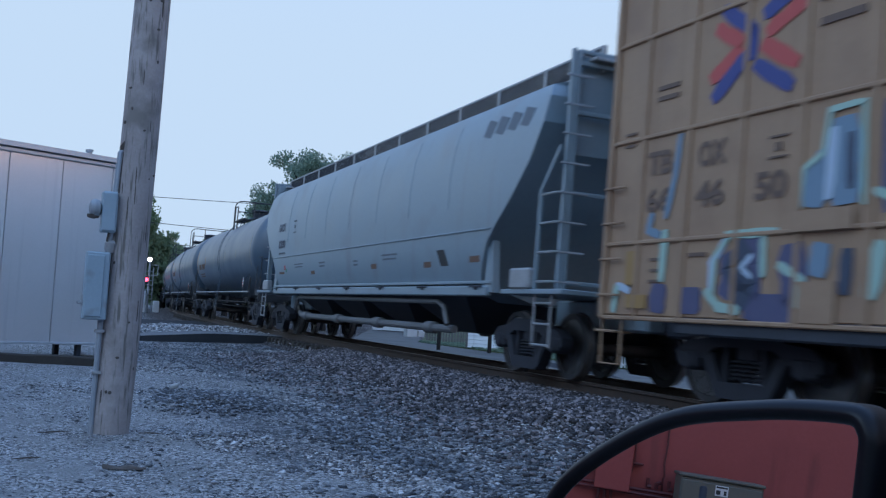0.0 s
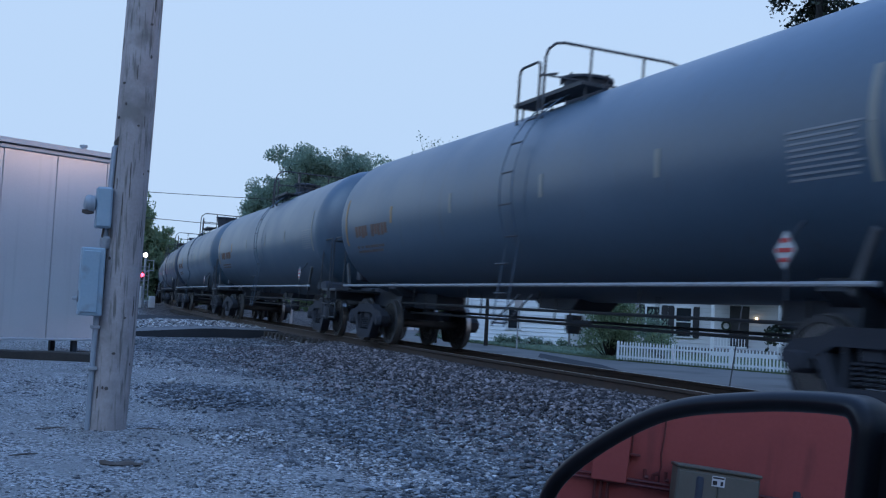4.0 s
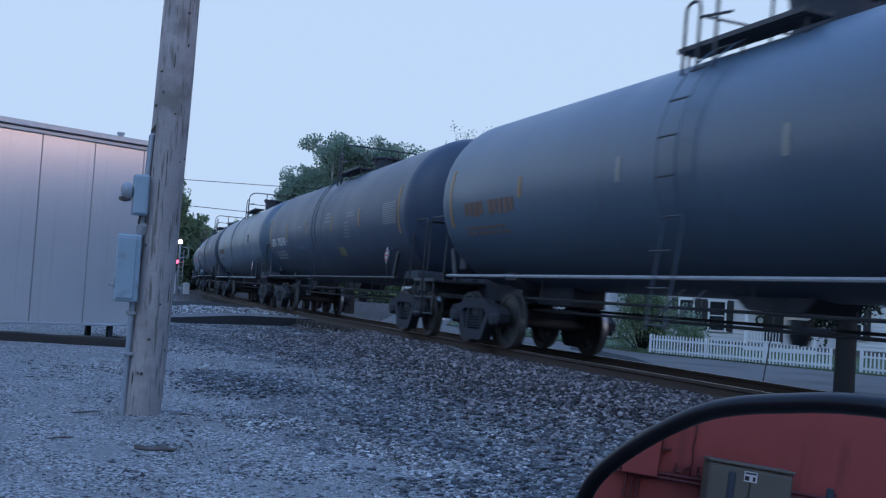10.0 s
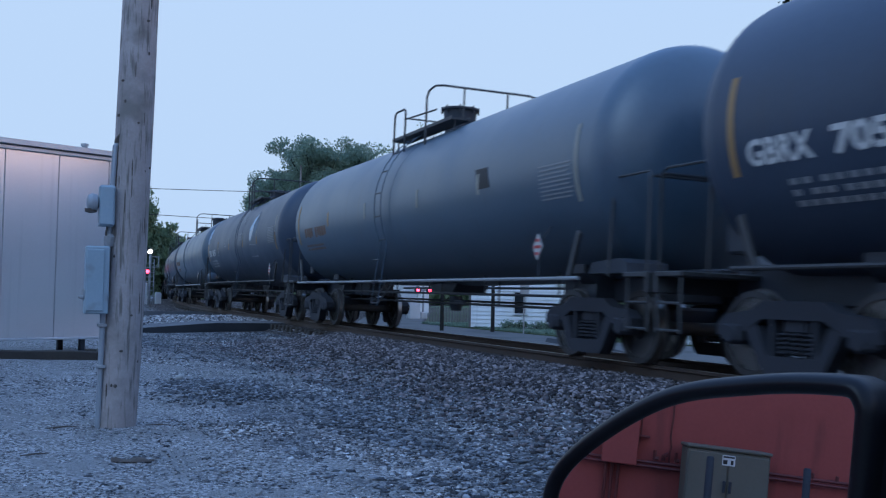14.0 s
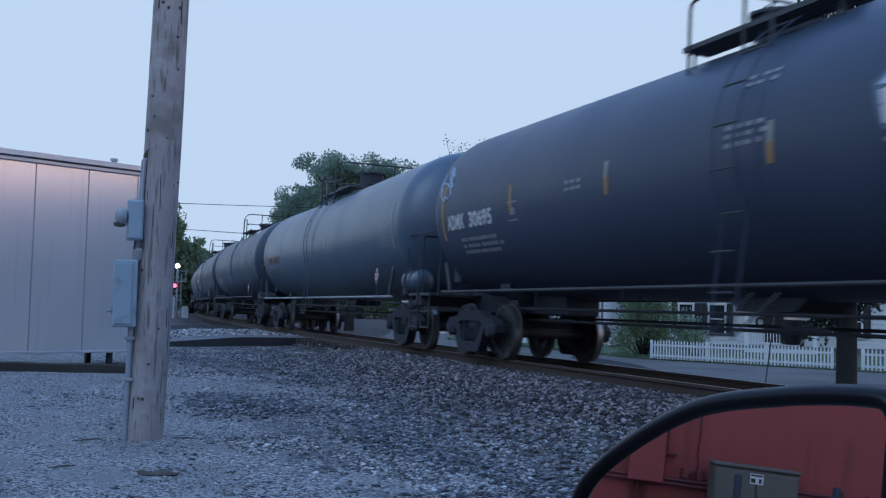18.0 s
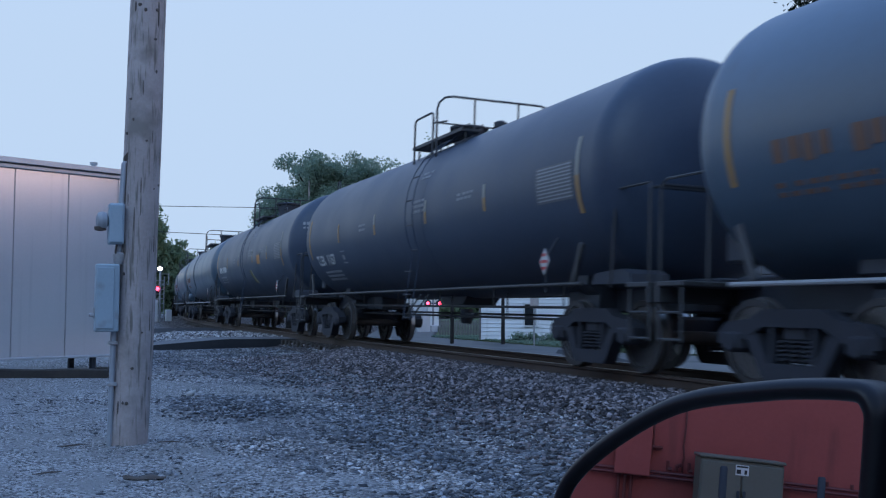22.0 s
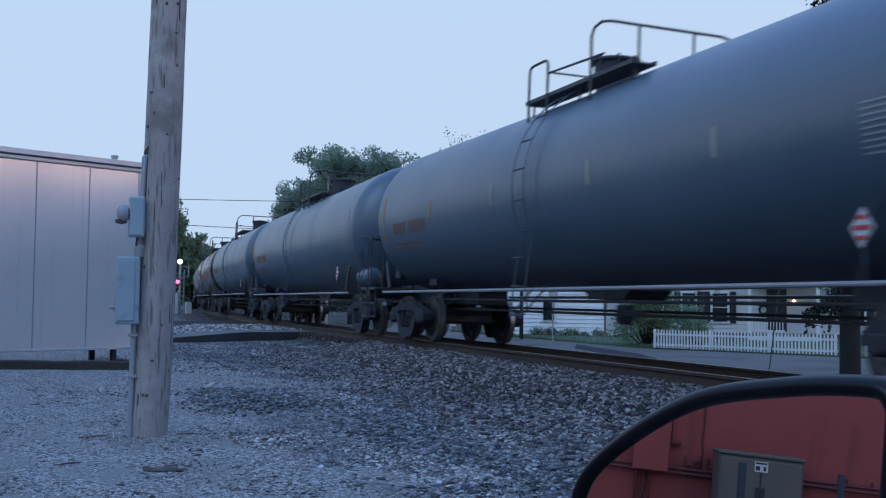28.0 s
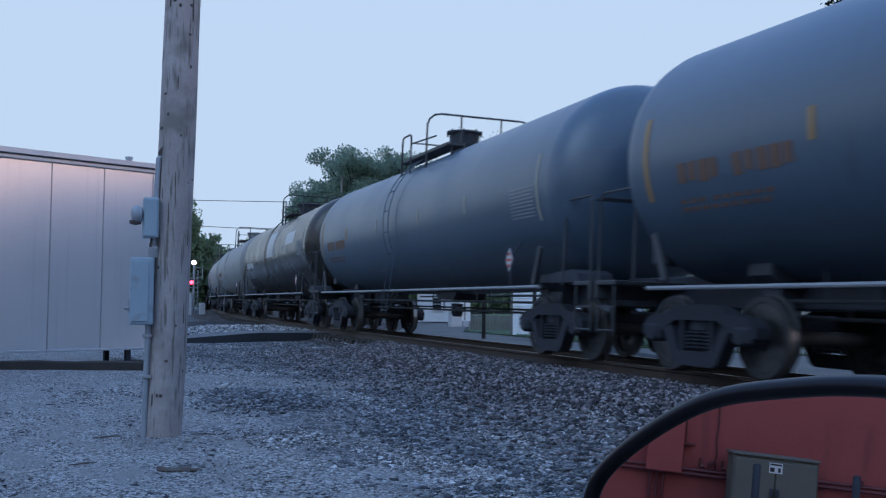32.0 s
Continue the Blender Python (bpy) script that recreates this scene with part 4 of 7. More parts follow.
def spruce():
    t = root("spruce_tree", pose(-20.0, 18.4, LOW), "tall dark spruce with a bare lower trunk and drooping boughs", "tree")
    wood = Form()
    wood.tube([(0, 0, -0.1), (0.02, 0.02, 4), (0.0, 0.05, 8), (0.05, 0, 15)], [0.25, 0.21, 0.17, 0.04], 12)
    part("trunk", wood, BARK, t)
    rng = np.random.default_rng(21)
    boughs, pts = Form(), []
    for i in range(70):
        z = 1.9 + 12.5 * (i / 70) ** 1.0
        reach = (3.2 * (1 - z / 16) + 0.5) * rng.uniform(0.6, 1.0) * (0.36 if z < 5.5 else 1.0)
        a = rng.uniform(0, 2 * math.pi)
        if z < 5.5 and -2.4 < math.atan2(math.sin(a), math.cos(a)) < -0.2 and rng.random() < 0.75:
            a = math.pi * 0.95 + rng.uniform(-0.5, 0.5)
        d = Vector((math.cos(a), math.sin(a), 0))
        line = [Vector((0, 0, z)) + d * reach * u + Vector((0, 0, -0.9 * reach * 0.5 * u * u + 0.15 * u)) for u in (0, 0.35, 0.7, 1.0)]
        boughs.tube(line, [0.035, 0.025, 0.015, 0.006], 5)
        for j in range(330):
            u = rng.uniform(0.15, 1.0)
            k = min(2, int(u * 3))
            q = line[k].lerp(line[k + 1], u * 3 - k)
            side = d.cross(Vector((0, 0, 1))) * rng.normal() * 0.20 * reach * 0.5
            pts.append(tuple(q + side + Vector((0, 0, -abs(rng.normal()) * 0.22)) + Vector(rng.normal(size=3)) * 0.05))
    part("branchwork", boughs, BARK, t)
    part("needles", leaf_mesh("needles", pts, 0.07, NEEDLE, rng), None, t)


spruce()


def bush(at, w, h, n, size, seed, m, label):
    rng = np.random.default_rng(seed)
    t = root("bush", pose(*at), label, "bush")
    tips, g = [], Form()
    for i in range(40):
        a, u = rng.uniform(0, 2 * math.pi), rng.uniform(0.2, 1)
        q = Vector((math.cos(a) * w * 0.5 * u, math.sin(a) * w * 0.5 * u, h * rng.uniform(0.08, 1.0) * (1.1 - 0.4 * u)))
        g.tube([(q.x * 0.1, q.y * 0.1, 0), q * 0.6, q], [0.03, 0.018, 0.006], 5)
        tips.append(tuple(q))
    part("branchwork", g, BARK, t)
    tips = np.array(tips)
    p = tips[rng.integers(0, len(tips), n)] + rng.normal(size=(n, 3)) * np.array([w, w, h]) * 0.09
    p[:, 2] = np.abs(p[:, 2])
    part("foliage", leaf_mesh("foliage", p, size, m, rng), None, t)


bush((-36.5, 23.1, LOW), 2.4, 3.0, 9500, 0.06, 1, LEAF_DARK, "large dense green bush beside the picket fence")
bush((-33.9, 23.7, LOW), 1.15, 1.35, 1000, 0.055, 2, LEAF_DARK, "loose green bush beside the picket fence")
bush((-37.6, 26.0, LOW), 1.5, 1.9, 2400, 0.07, 3, LEAF, "green bush behind the picket fence")
bush((-27.5, 29.5, LOW), 2.4, 1.6, 2600, 0.075, 4, LEAF, "green bush behind the picket fence")
bush((-24.5, 30.5, LOW), 2.4, 1.9, 2600, 0.075, 5, LEAF_DARK, "green bush behind the picket fence")
for k in range(5):
    bush((-47.3 + 0.25 * k - 0.4 * (k % 2), 23.6 + 0.75 * k, LOW), 0.9, 0.5, 500, 0.06, 30 + k, LEAF, "low green plant along the house wall")


def grass_tufts():
    rng = np.random.default_rng(12)
    n = 9000
    u = rng.uniform(0, 1, n)
    x = -57 + 29 * u
    y = 22.8 + np.where(x > -35, (x + 35) * 0.47, 0) + rng.uniform(0.0, 1.0, n) ** 2 * 3.5
    p = np.stack([x, y, np.full(n, LOW + 0.09)], 1)
    ob = new("grass", leaf_mesh("grass", p, 0.10, LEAF, rng))
    tagged(ob, "uneven green grass along the street", "grass", kind="stuff")


grass_tufts()

# ---- fence and houses beyond the street ----
FENCE_WHITE = mat("white_fence_paint", (0.62, 0.63, 0.63), (0.72, 0.73, 0.73), rough=0.6, scale=3, fine=30, bump=0.1, spots=((0.5, 0.5, 0.48), 5, 0.6, 0.8))
SIDING = mat("white_clapboard_paint", (0.74, 0.76, 0.77), (0.82, 0.84, 0.84), rough=0.65, scale=1.2, fine=20, bump=0.1, streak=((0.62, 0.63, 0.64), 4, 0.4, 0.58, 0.85))
SIDING_GREY = mat("pale_grey_siding", (0.50, 0.51, 0.52), (0.58, 0.59, 0.6), rough=0.65, scale=1.2, fine=20, bump=0.1)
ROOFING = mat("dark_asphalt_shingles", (0.03, 0.03, 0.032), (0.06, 0.058, 0.056), rough=0.9, scale=2, fine=20, bump=0.4)
SHUTTER = mat("dark_shutter_paint", (0.012, 0.013, 0.018), (0.02, 0.022, 0.028), rough=0.5, scale=3, fine=20, bump=0.1)
GLASS = mat("dark_window_glass", (0.015, 0.018, 0.022), (0.03, 0.035, 0.04), rough=0.08, scale=0.6, fine=3, bump=0.02, rvar=0.04)
GREY_WOOD = mat("grey_fence_boards", (0.12, 0.11, 0.10), (0.2, 0.19, 0.18), rough=0.85, scale=3, fine=30, bump=0.3)


def picket_fence(a, b, count, group):
    a, b = Vector((*a, LOW + 0.06)), Vector((*b, LOW + 0.06))
    ang = math.degrees(math.atan2(b.y - a.y, b.x - a.x))
    f = root("picket_fence", Matrix.Translation(a) @ pose(0, 0, 0, 0, 0, ang), "low white wooden picket fence along the street", "fence", group)
    n = (b - a).length
    pk = Form().prism([(-0.027, 0.02), (0.027, 0.02), (0.027, 0.67), (0.0, 0.73), (-0.027, 0.67)], -0.01, 0.01, "y").mesh("picket", [FENCE_WHITE])
    for k in range(count):
        p = part("picket", pk, None, f)
        p.location = (n * (k + 0.5) / count, -0.03 + random.uniform(-0.003, 0.003), random.uniform(-0.012, 0.008))
        p.rotation_euler = (0, radians(random.uniform(-1, 1)), 0)
    for z in (0.14, 0.54):
        part("rail", Form().box((n / 2, 0.0, z), (n, 0.035, 0.07), 0.006), FENCE_WHITE, f)
    for k in range(int(n / 2.35) + 1):
        x = min(n, k * 2.35)
        part("post", Form().box((x, 0.04, 0.37), (0.09, 0.09, 0.72), 0.02), FENCE_WHITE, f)


picket_fence((-34.7, 22.35), (-28.3, 25.5), 56, "picket fences")
picket_fence((-27.45, 25.92), (-20.5, 29.0), 55, "picket fences")
picket_fence((-20.2, 29.1), (-14.0, 31.6), 53, "picket fences")


def clap_wall(parent, x0, x1, z0, z1, y, m, step=0.15, lip=0.028, edge=None):
    """Overlapping boards."""
    wall = part("wall", Form().box(((x0 + x1) / 2, y + 0.11, (z0 + z1) / 2), (x1 - x0, 0.2, z1 - z0), 0.0), m, parent)
    n = int((z1 - z0) / step)
    bd = Form().prism([(0.0, 0.0), (0.0, step), (-0.006, step), (-lip, 0.012), (0.0, 0.0)], x0, x1, "x").mesh("clapboard", [m])
    for k in range(n):
        part("clapboard", bd, None, wall).location = (0, y, z0 + k * step)
    for x in (x0, x1):
        part("corner_board", Form().box((x, y - 0.02, (z0 + z1) / 2), (0.11, 0.07, z1 - z0), 0.006), edge or FENCE_WHITE, parent)
    return wall


def window(parent, x, z, w, h, y, shut=0.0, name="window"):
    win = part(name, Form().box((x, y - 0.055, z), (w - 0.06, 0.03, h - 0.06)), GLASS, parent, "dark window with a white frame")
    g = Form()
    for s in (-1, 1):
        g.box((x + s * w / 2, y - 0.06, z), (0.09, 0.09, h + 0.09), 0.006)
    g.box((x, y - 0.06, z + h / 2), (w + 0.16, 0.10, 0.10), 0.006).box((x, y - 0.06, z), (w, 0.07, 0.05), 0.004)
    part("frame", g, FENCE_WHITE, win)
    part("sill", Form().box((x, y - 0.05, z - h / 2 - 0.03), (w + 0.2, 0.14, 0.06), 0.008), FENCE_WHITE, win)
    if shut:
        for s in (-1, 1):
            q = part("shutter", Form().box((x + s * (w / 2 + shut / 2 + 0.06), y - 0.055, z), (shut, 0.05, h + 0.1), 0.006), SHUTTER, parent, "dark shutter")
            for k in range(12):
                part("slat", Form().box((x + s * (w / 2 + shut / 2 + 0.06), y - 0.085, z - h / 2 + (k + 0.5) * h / 12), (shut - 0.06, 0.02, 0.03)), SHUTTER, q)


def white_house():
    ang = math.degrees(math.atan2(26.8 - 22.6, -46.1 + 49.8))
    h = root("white_house", pose(-49.8, 22.6, LOW, 0, 0, ang), "small white clapboard house with a narrow window", "house")
    w = 5.6
    clap_wall(h, 0, w, 0.1, 4.2, 0, SIDING, 0.21, 0.045, GREY_WOOD)
    part("foundation", Form().box((w / 2, 4.1, 0.05), (w - 0.1, 8.0, 0.3)), CONCRETE, h)
    part("side_wall", Form().box((w - 0.1, 4.1, 2.15), (0.2, 7.8, 4.1)), SIDING, h)
    part("side_wall", Form().box((0.1, 4.1, 2.15), (0.2, 7.8, 4.1)), SIDING, h)
    part("back_wall", Form().box((w / 2, 8.1, 2.15), (w, 0.2, 4.1)), SIDING, h)
    part("gable", Form().prism([(0, 4.2), (w, 4.2), (w / 2, 6.2)], 0.02, 0.2, "y"), SIDING, h)
    for s in (-1, 1):
        q = Form().prism([(w / 2, 6.25), (w / 2 + s * (w / 2 + 0.35), 4.0), (w / 2 + s * (w / 2 + 0.35), 4.12), (w / 2, 6.4)], -0.3, 8.4, "y")
        part("roof", q, ROOFING, h)
    window(h, 2.70, 1.42, 0.66, 1.15, 0)
    window(h, 4.9, 2.9, 0.6, 1.0, 0)


white_house()


def porch_house():
    a, b = Vector((-46.1, 30.2)), Vector((-40.2, 37.3))
    ang = math.degrees(math.atan2(b.y - a.y, b.x - a.x))
    h = root("porch_house", pose(a.x, a.y, LOW, 0, 0, ang), "pale grey house with dark shutters and a railed white porch", "house")
    w = 11.0
    clap_wall(h, 0, w, 0.35, 3.6, 0, SIDING_GREY, 0.2)
    part("foundation", Form().box((w / 2, 4, 0.18), (w - 0.1, 8, 0.4)), CONCRETE, h)
    part("house_block", Form().box((w / 2, 4.2, 1.95), (w - 0.3, 7.9, 3.3)), SIDING_GREY, h)
    part("roof", Form().prism([(-0.7, 3.5), (9, 3.5), (4.1, 6.4)], -0.4, w + 0.4, "x"), ROOFING, h)
    window(h, 1.32, 1.62, 0.72, 1.5, 0, 0.32)
    window(h, 2.86, 1.62, 0.82, 1.5, 0, 0.32)
    window(h, 9.3, 1.65, 0.8, 1.5, 0, 0.34)
    part("door", Form().box((5.6, -0.02, 1.5), (0.95, 0.08, 2.1), 0.01), SHUTTER, h, "dark front door")
    part("wreath", Form().tube([(4.97 + 0.20 * math.cos(q), -0.06, 1.53 + 0.20 * math.sin(q)) for q in np.linspace(0, 6.28, 20)], 0.055, 8), NEEDLE, h, "round dark wreath")
    part("porch_floor", Form().box((5.95, -1.0, 0.32), (3.3, 1.9, 0.12), 0.01), GREY_WOOD, h)
    part("porch_skirt", Form().box((5.95, -1.9, 0.15), (3.3, 0.05, 0.3)), FENCE_WHITE, h)
    for x in (4.36, 7.5):
        part("porch_column", Form().box((x, -1.85, 1.75), (0.17, 0.17, 2.8), 0.015), FENCE_WHITE, h, "white square column")
    part("porch_roof", Form().prism([(-2.2, 3.1), (0, 3.6), (0, 3.45), (-2.2, 3.0)], 4.1, 7.8, "x"), ROOFING, h)
    for z in (0.52, 1.05):
        part("porch_rail", Form().box((5.2, -1.85, z), (1.6, 0.06, 0.07), 0.006), FENCE_WHITE, h)
    for k in range(11):
        part("baluster", Form().box((4.50 + 0.14 * k, -1.85, 0.78), (0.04, 0.04, 0.5)), FENCE_WHITE, h)
    part("porch_lamp", Form().lathe([(1.72, 0.02), (1.74, 0.06), (1.88, 0.06), (1.92, 0.02)], "z", 10, (6.42, -0.12, 0.12)), WARM_GLOW, h, "small lit porch lamp")


WARM_GLOW = plain("warm_lamp_glow", (1.0, 0.72, 0.42), 0.5, 3.0)
WHITE_GLOW = plain("white_lamp_glow", (1.0, 0.88, 0.62), 0.5, 14.0)
RED_GLOW = plain("red_lamp_glow", (1.0, 0.05, 0.10), 0.5, 7.0)
porch_house()


def far_house(at, ang, w, label):
    h = root("white_house", pose(*at, 0, 0, ang), label, "house")
    clap_wall(h, 0, w, 0.1, 3.2, 0, SIDING, 0.18)
    part("house_block", Form().box((w / 2, 3.2, 1.65), (w - 0.2, 6, 3.1)), SIDING, h)
    part("roof", Form().prism([(-0.4, 3.1), (6.8, 3.1), (3.2, 5.2)], -0.3, w + 0.3, "x"), ROOFING, h)
    window(h, w * 0.47, 1.6, 0.8, 1.1, 0)


far_house((-84.5, 29.5, LOW), 58, 3.6, "small white house beside the crossing")


def board_fence():
    f = root("board_fence", pose(-61.0, 24.9, LOW, 0, 0, 38), "low grey board fence", "fence")
    bd = Form().box((0, 0, 0.5), (0.14, 0.03, 0.95), 0.006).mesh("board", [GREY_WOOD])
    for k in range(26):
        part("board", bd, None, f).location = (0.2 * k, random.uniform(-0.01, 0.01), random.uniform(-0.05, 0.03))
    for z in (0.25, 0.75):
        part("rail", Form().box((2.5, 0.05, z), (5.2, 0.05, 0.09)), GREY_WOOD, f)


board_fence()


def sign_post():
    s = root("sign_post", pose(-43.5, 22.5, LOW), "thin grey steel sign post at the street edge", "post")
    part("post", Form().box((0, 0, 1.1), (0.06, 0.06, 2.3), 0.01), GALV, s)
    part("sign", Form().box((0.04, 0, 2.05), (0.02, 0.45, 0.55), 0.005), GALV, s)
    g = root("guy_wire", pose(-22.0, 17.6, LOW), "thin dark guy wire at the street edge", "wire")
    part("wire", Form().tube([(0, 0, 0), (-0.5, 0.9, 3.2), (-1.0, 1.8, 6.4)], 0.018, 6), BLACK_PAINT, g)


sign_post()


# ---- signals and wires ----
def rail_signal():
    s = root("railway_signal", pose(-84.35, 10.55, 0.0), "pale railway signal mast with one white and one red lamp", "signal")
    part("mast", Form().tube([(0, 0.1, 0), (0, 0.1, 4.3)], 0.09, 10), GALV, s)
    part("lamp", Form().lathe([(0.02, 0.17), (0.08, 0.16), (0.11, 0.06)], "x", 18, (0, 0.07, 4.2)), WHITE_GLOW, s, "bright white lamp")
    part("lamp_hood", Form().lathe([(-0.3, 0.12), (-0.1, 0.30), (0.03, 0.31)], "x", 18, (0, 0.07, 4.2)), STEEL_DARK, s)
    part("red_lamp", Form().lathe([(0.02, 0.15), (0.06, 0.12)], "x", 14, (0.06, -0.1, 2.62)), RED_GLOW, s, "lit red lamp")
    part("lamp_back", Form().lathe([(-0.02, 0.33), (0.02, 0.33)], "x", 16, (0.04, -0.1, 2.62)), STEEL_DARK, s)
    for y in (-0.25, 0.4):
        part("ladder_stile", Form().tube([(0.1, y, 0), (0.1, y, 3.6)], 0.04, 6), GALV, s)
    for k in range(9):
        part("ladder_rung", Form().tube([(0.1, -0.25, 0.4 + 0.36 * k), (0.1, 0.4, 0.4 + 0.36 * k)], 0.025, 5), GALV, s)
    part("side_frame", Form().box((0, 0.75, 3.4), (0.05, 0.06, 0.9)).box((0, 0.5, 3.8), (0.05, 0.5, 0.06)).box((0, 0.5, 3.0), (0.05, 0.5, 0.06)), GALV, s)
    part("equipment_box", Form().box((0.3, -0.35, 0.9), (0.5, 0.5, 1.7), 0.03), TRIM_METAL, s, "pale equipment box")
    part("relay_case", Form().box((0.6, 0.7, 0.5), (0.5, 0.45, 1.0), 0.03), TRIM_METAL, s)


rail_signal()


def crossing_signal():
    s = root("crossing_signal", pose(-69.4, 27.8, LOW), "crossing signal mast with lit red lamps", "signal")
    part("mast", Form().tube([(0, 0, 0), (0, 0, 3.2)], 0.07, 10), GALV, s)
    part("arm", Form().box((0, 0, 2.06), (0.08, 1.1, 0.08), 0.01), STEEL_DARK, s)
    for y in (-0.45, 0.45):
        part("lamp_back", Form().lathe([(-0.03, 0.26), (0.03, 0.26)], "x", 18, (0.06, y, 2.06)), STEEL_DARK, s)
        part("lamp", Form().lathe([(0.03, 0.12), (0.08, 0.08)], "x", 14, (0.06, y, 2.06)), RED_GLOW, s, "lit red lamp")
    part("base", Form().box((0, 0, 0.25), (0.5, 0.5, 0.5), 0.04), TRIM_METAL, s)
    part("case", Form().box((0.4, -0.9, 0.75), (0.7, 0.8, 1.5), 0.04), TRIM_METAL, s, "pale equipment case")


crossing_signal()


def wires():
    for a, b, sag in (((-59.5, -6.0, 6.6), (-66, 60, 9.9), 0.5), ((-59.5, -6, 5.8), (-70, 60, 6.8), 0.7), ((-20.0, 18.4, 8.75), (-46.0, 24.0, 5.2), 0.25),
                      ((-73.2, 19.6, 10.2), (-52, 60, 9.2), 0.3)):
        g = Form()
        pts = []
        for i in range(25):
            u = i / 24
            p = Vector(a).lerp(Vector(b), u)
            pts.append((p.x, p.y, p.z - sag * 4 * u * (1 - u)))
        g.tube(pts, 0.020, 5)
        ob = new("power_line", g.mesh("power_line", [BLACK_PAINT], 60))
        tagged(ob, "thin dark overhead cable slung high across the street", "cable", "overhead cables")
    for x, y in ((-59.5, -6.0), (-66, 60)):
        p = root("power_pole", pose(x, y, LOW if y > 0 else 0), "brown wooden pole that carries the cables", "pole")
        part("shaft", Form().tube([(0, 0, 0), (0, 0, 10.5)], [0.17, 0.11], 12), POLE_WOOD, p)
        part("cross_arm", Form().box((0, 0, 9.7 if y > 0 else 6.45), (2.2, 0.1, 0.12), 0.01), POLE_WOOD, p)
    p = root("power_pole", pose(-73.2, 19.6, LOW), "brown wooden pole in front of the green tree", "pole")
    part("shaft", Form().tube([(0, 0, 0), (0, 0, 10.9)], [0.11, 0.07], 12), POLE_WOOD, p)


wires()

# ---- the viewer's car with its door mirror ----
CAR_BLACK = mat("black_grained_plastic", (0.005, 0.005, 0.007), (0.008, 0.008, 0.011), rough=0.38, scale=8, fine=300, bump=0.05, depth=0.0005, rvar=0.05, gloss=0.22)
CAR_PAINT = mat("dark_car_paint", (0.02, 0.021, 0.024), (0.024, 0.025, 0.028), rough=0.25, scale=1, fine=100, bump=0, coat=0.5, rvar=0.05)
TYRE = mat("black_tyre_rubber", (0.012, 0.012, 0.012), (0.02, 0.02, 0.02), rough=0.8, scale=5, fine=60, bump=0.2)
MIRROR = plain("mirror_silver", (0.82, 0.84, 0.86), 0.0, metal=1.0)


def smooth_loop(pts, n=8):
    """A rounded closed outline through a few corner points."""
    out = []
    k = len(pts)
    for i in range(k):
        p0, p1, p2, p3 = (Vector(pts[(i + j - 1) % k]) for j in range(4))
        for j in range(n):
            t = j / n
            out.append(0.5 * ((2 * p1) + (p2 - p0) * t + (2 * p0 - 5 * p1 + 4 * p2 - p3) * t * t + (3 * p1 - p0 - 3 * p2 + p3) * t ** 3))
    return out


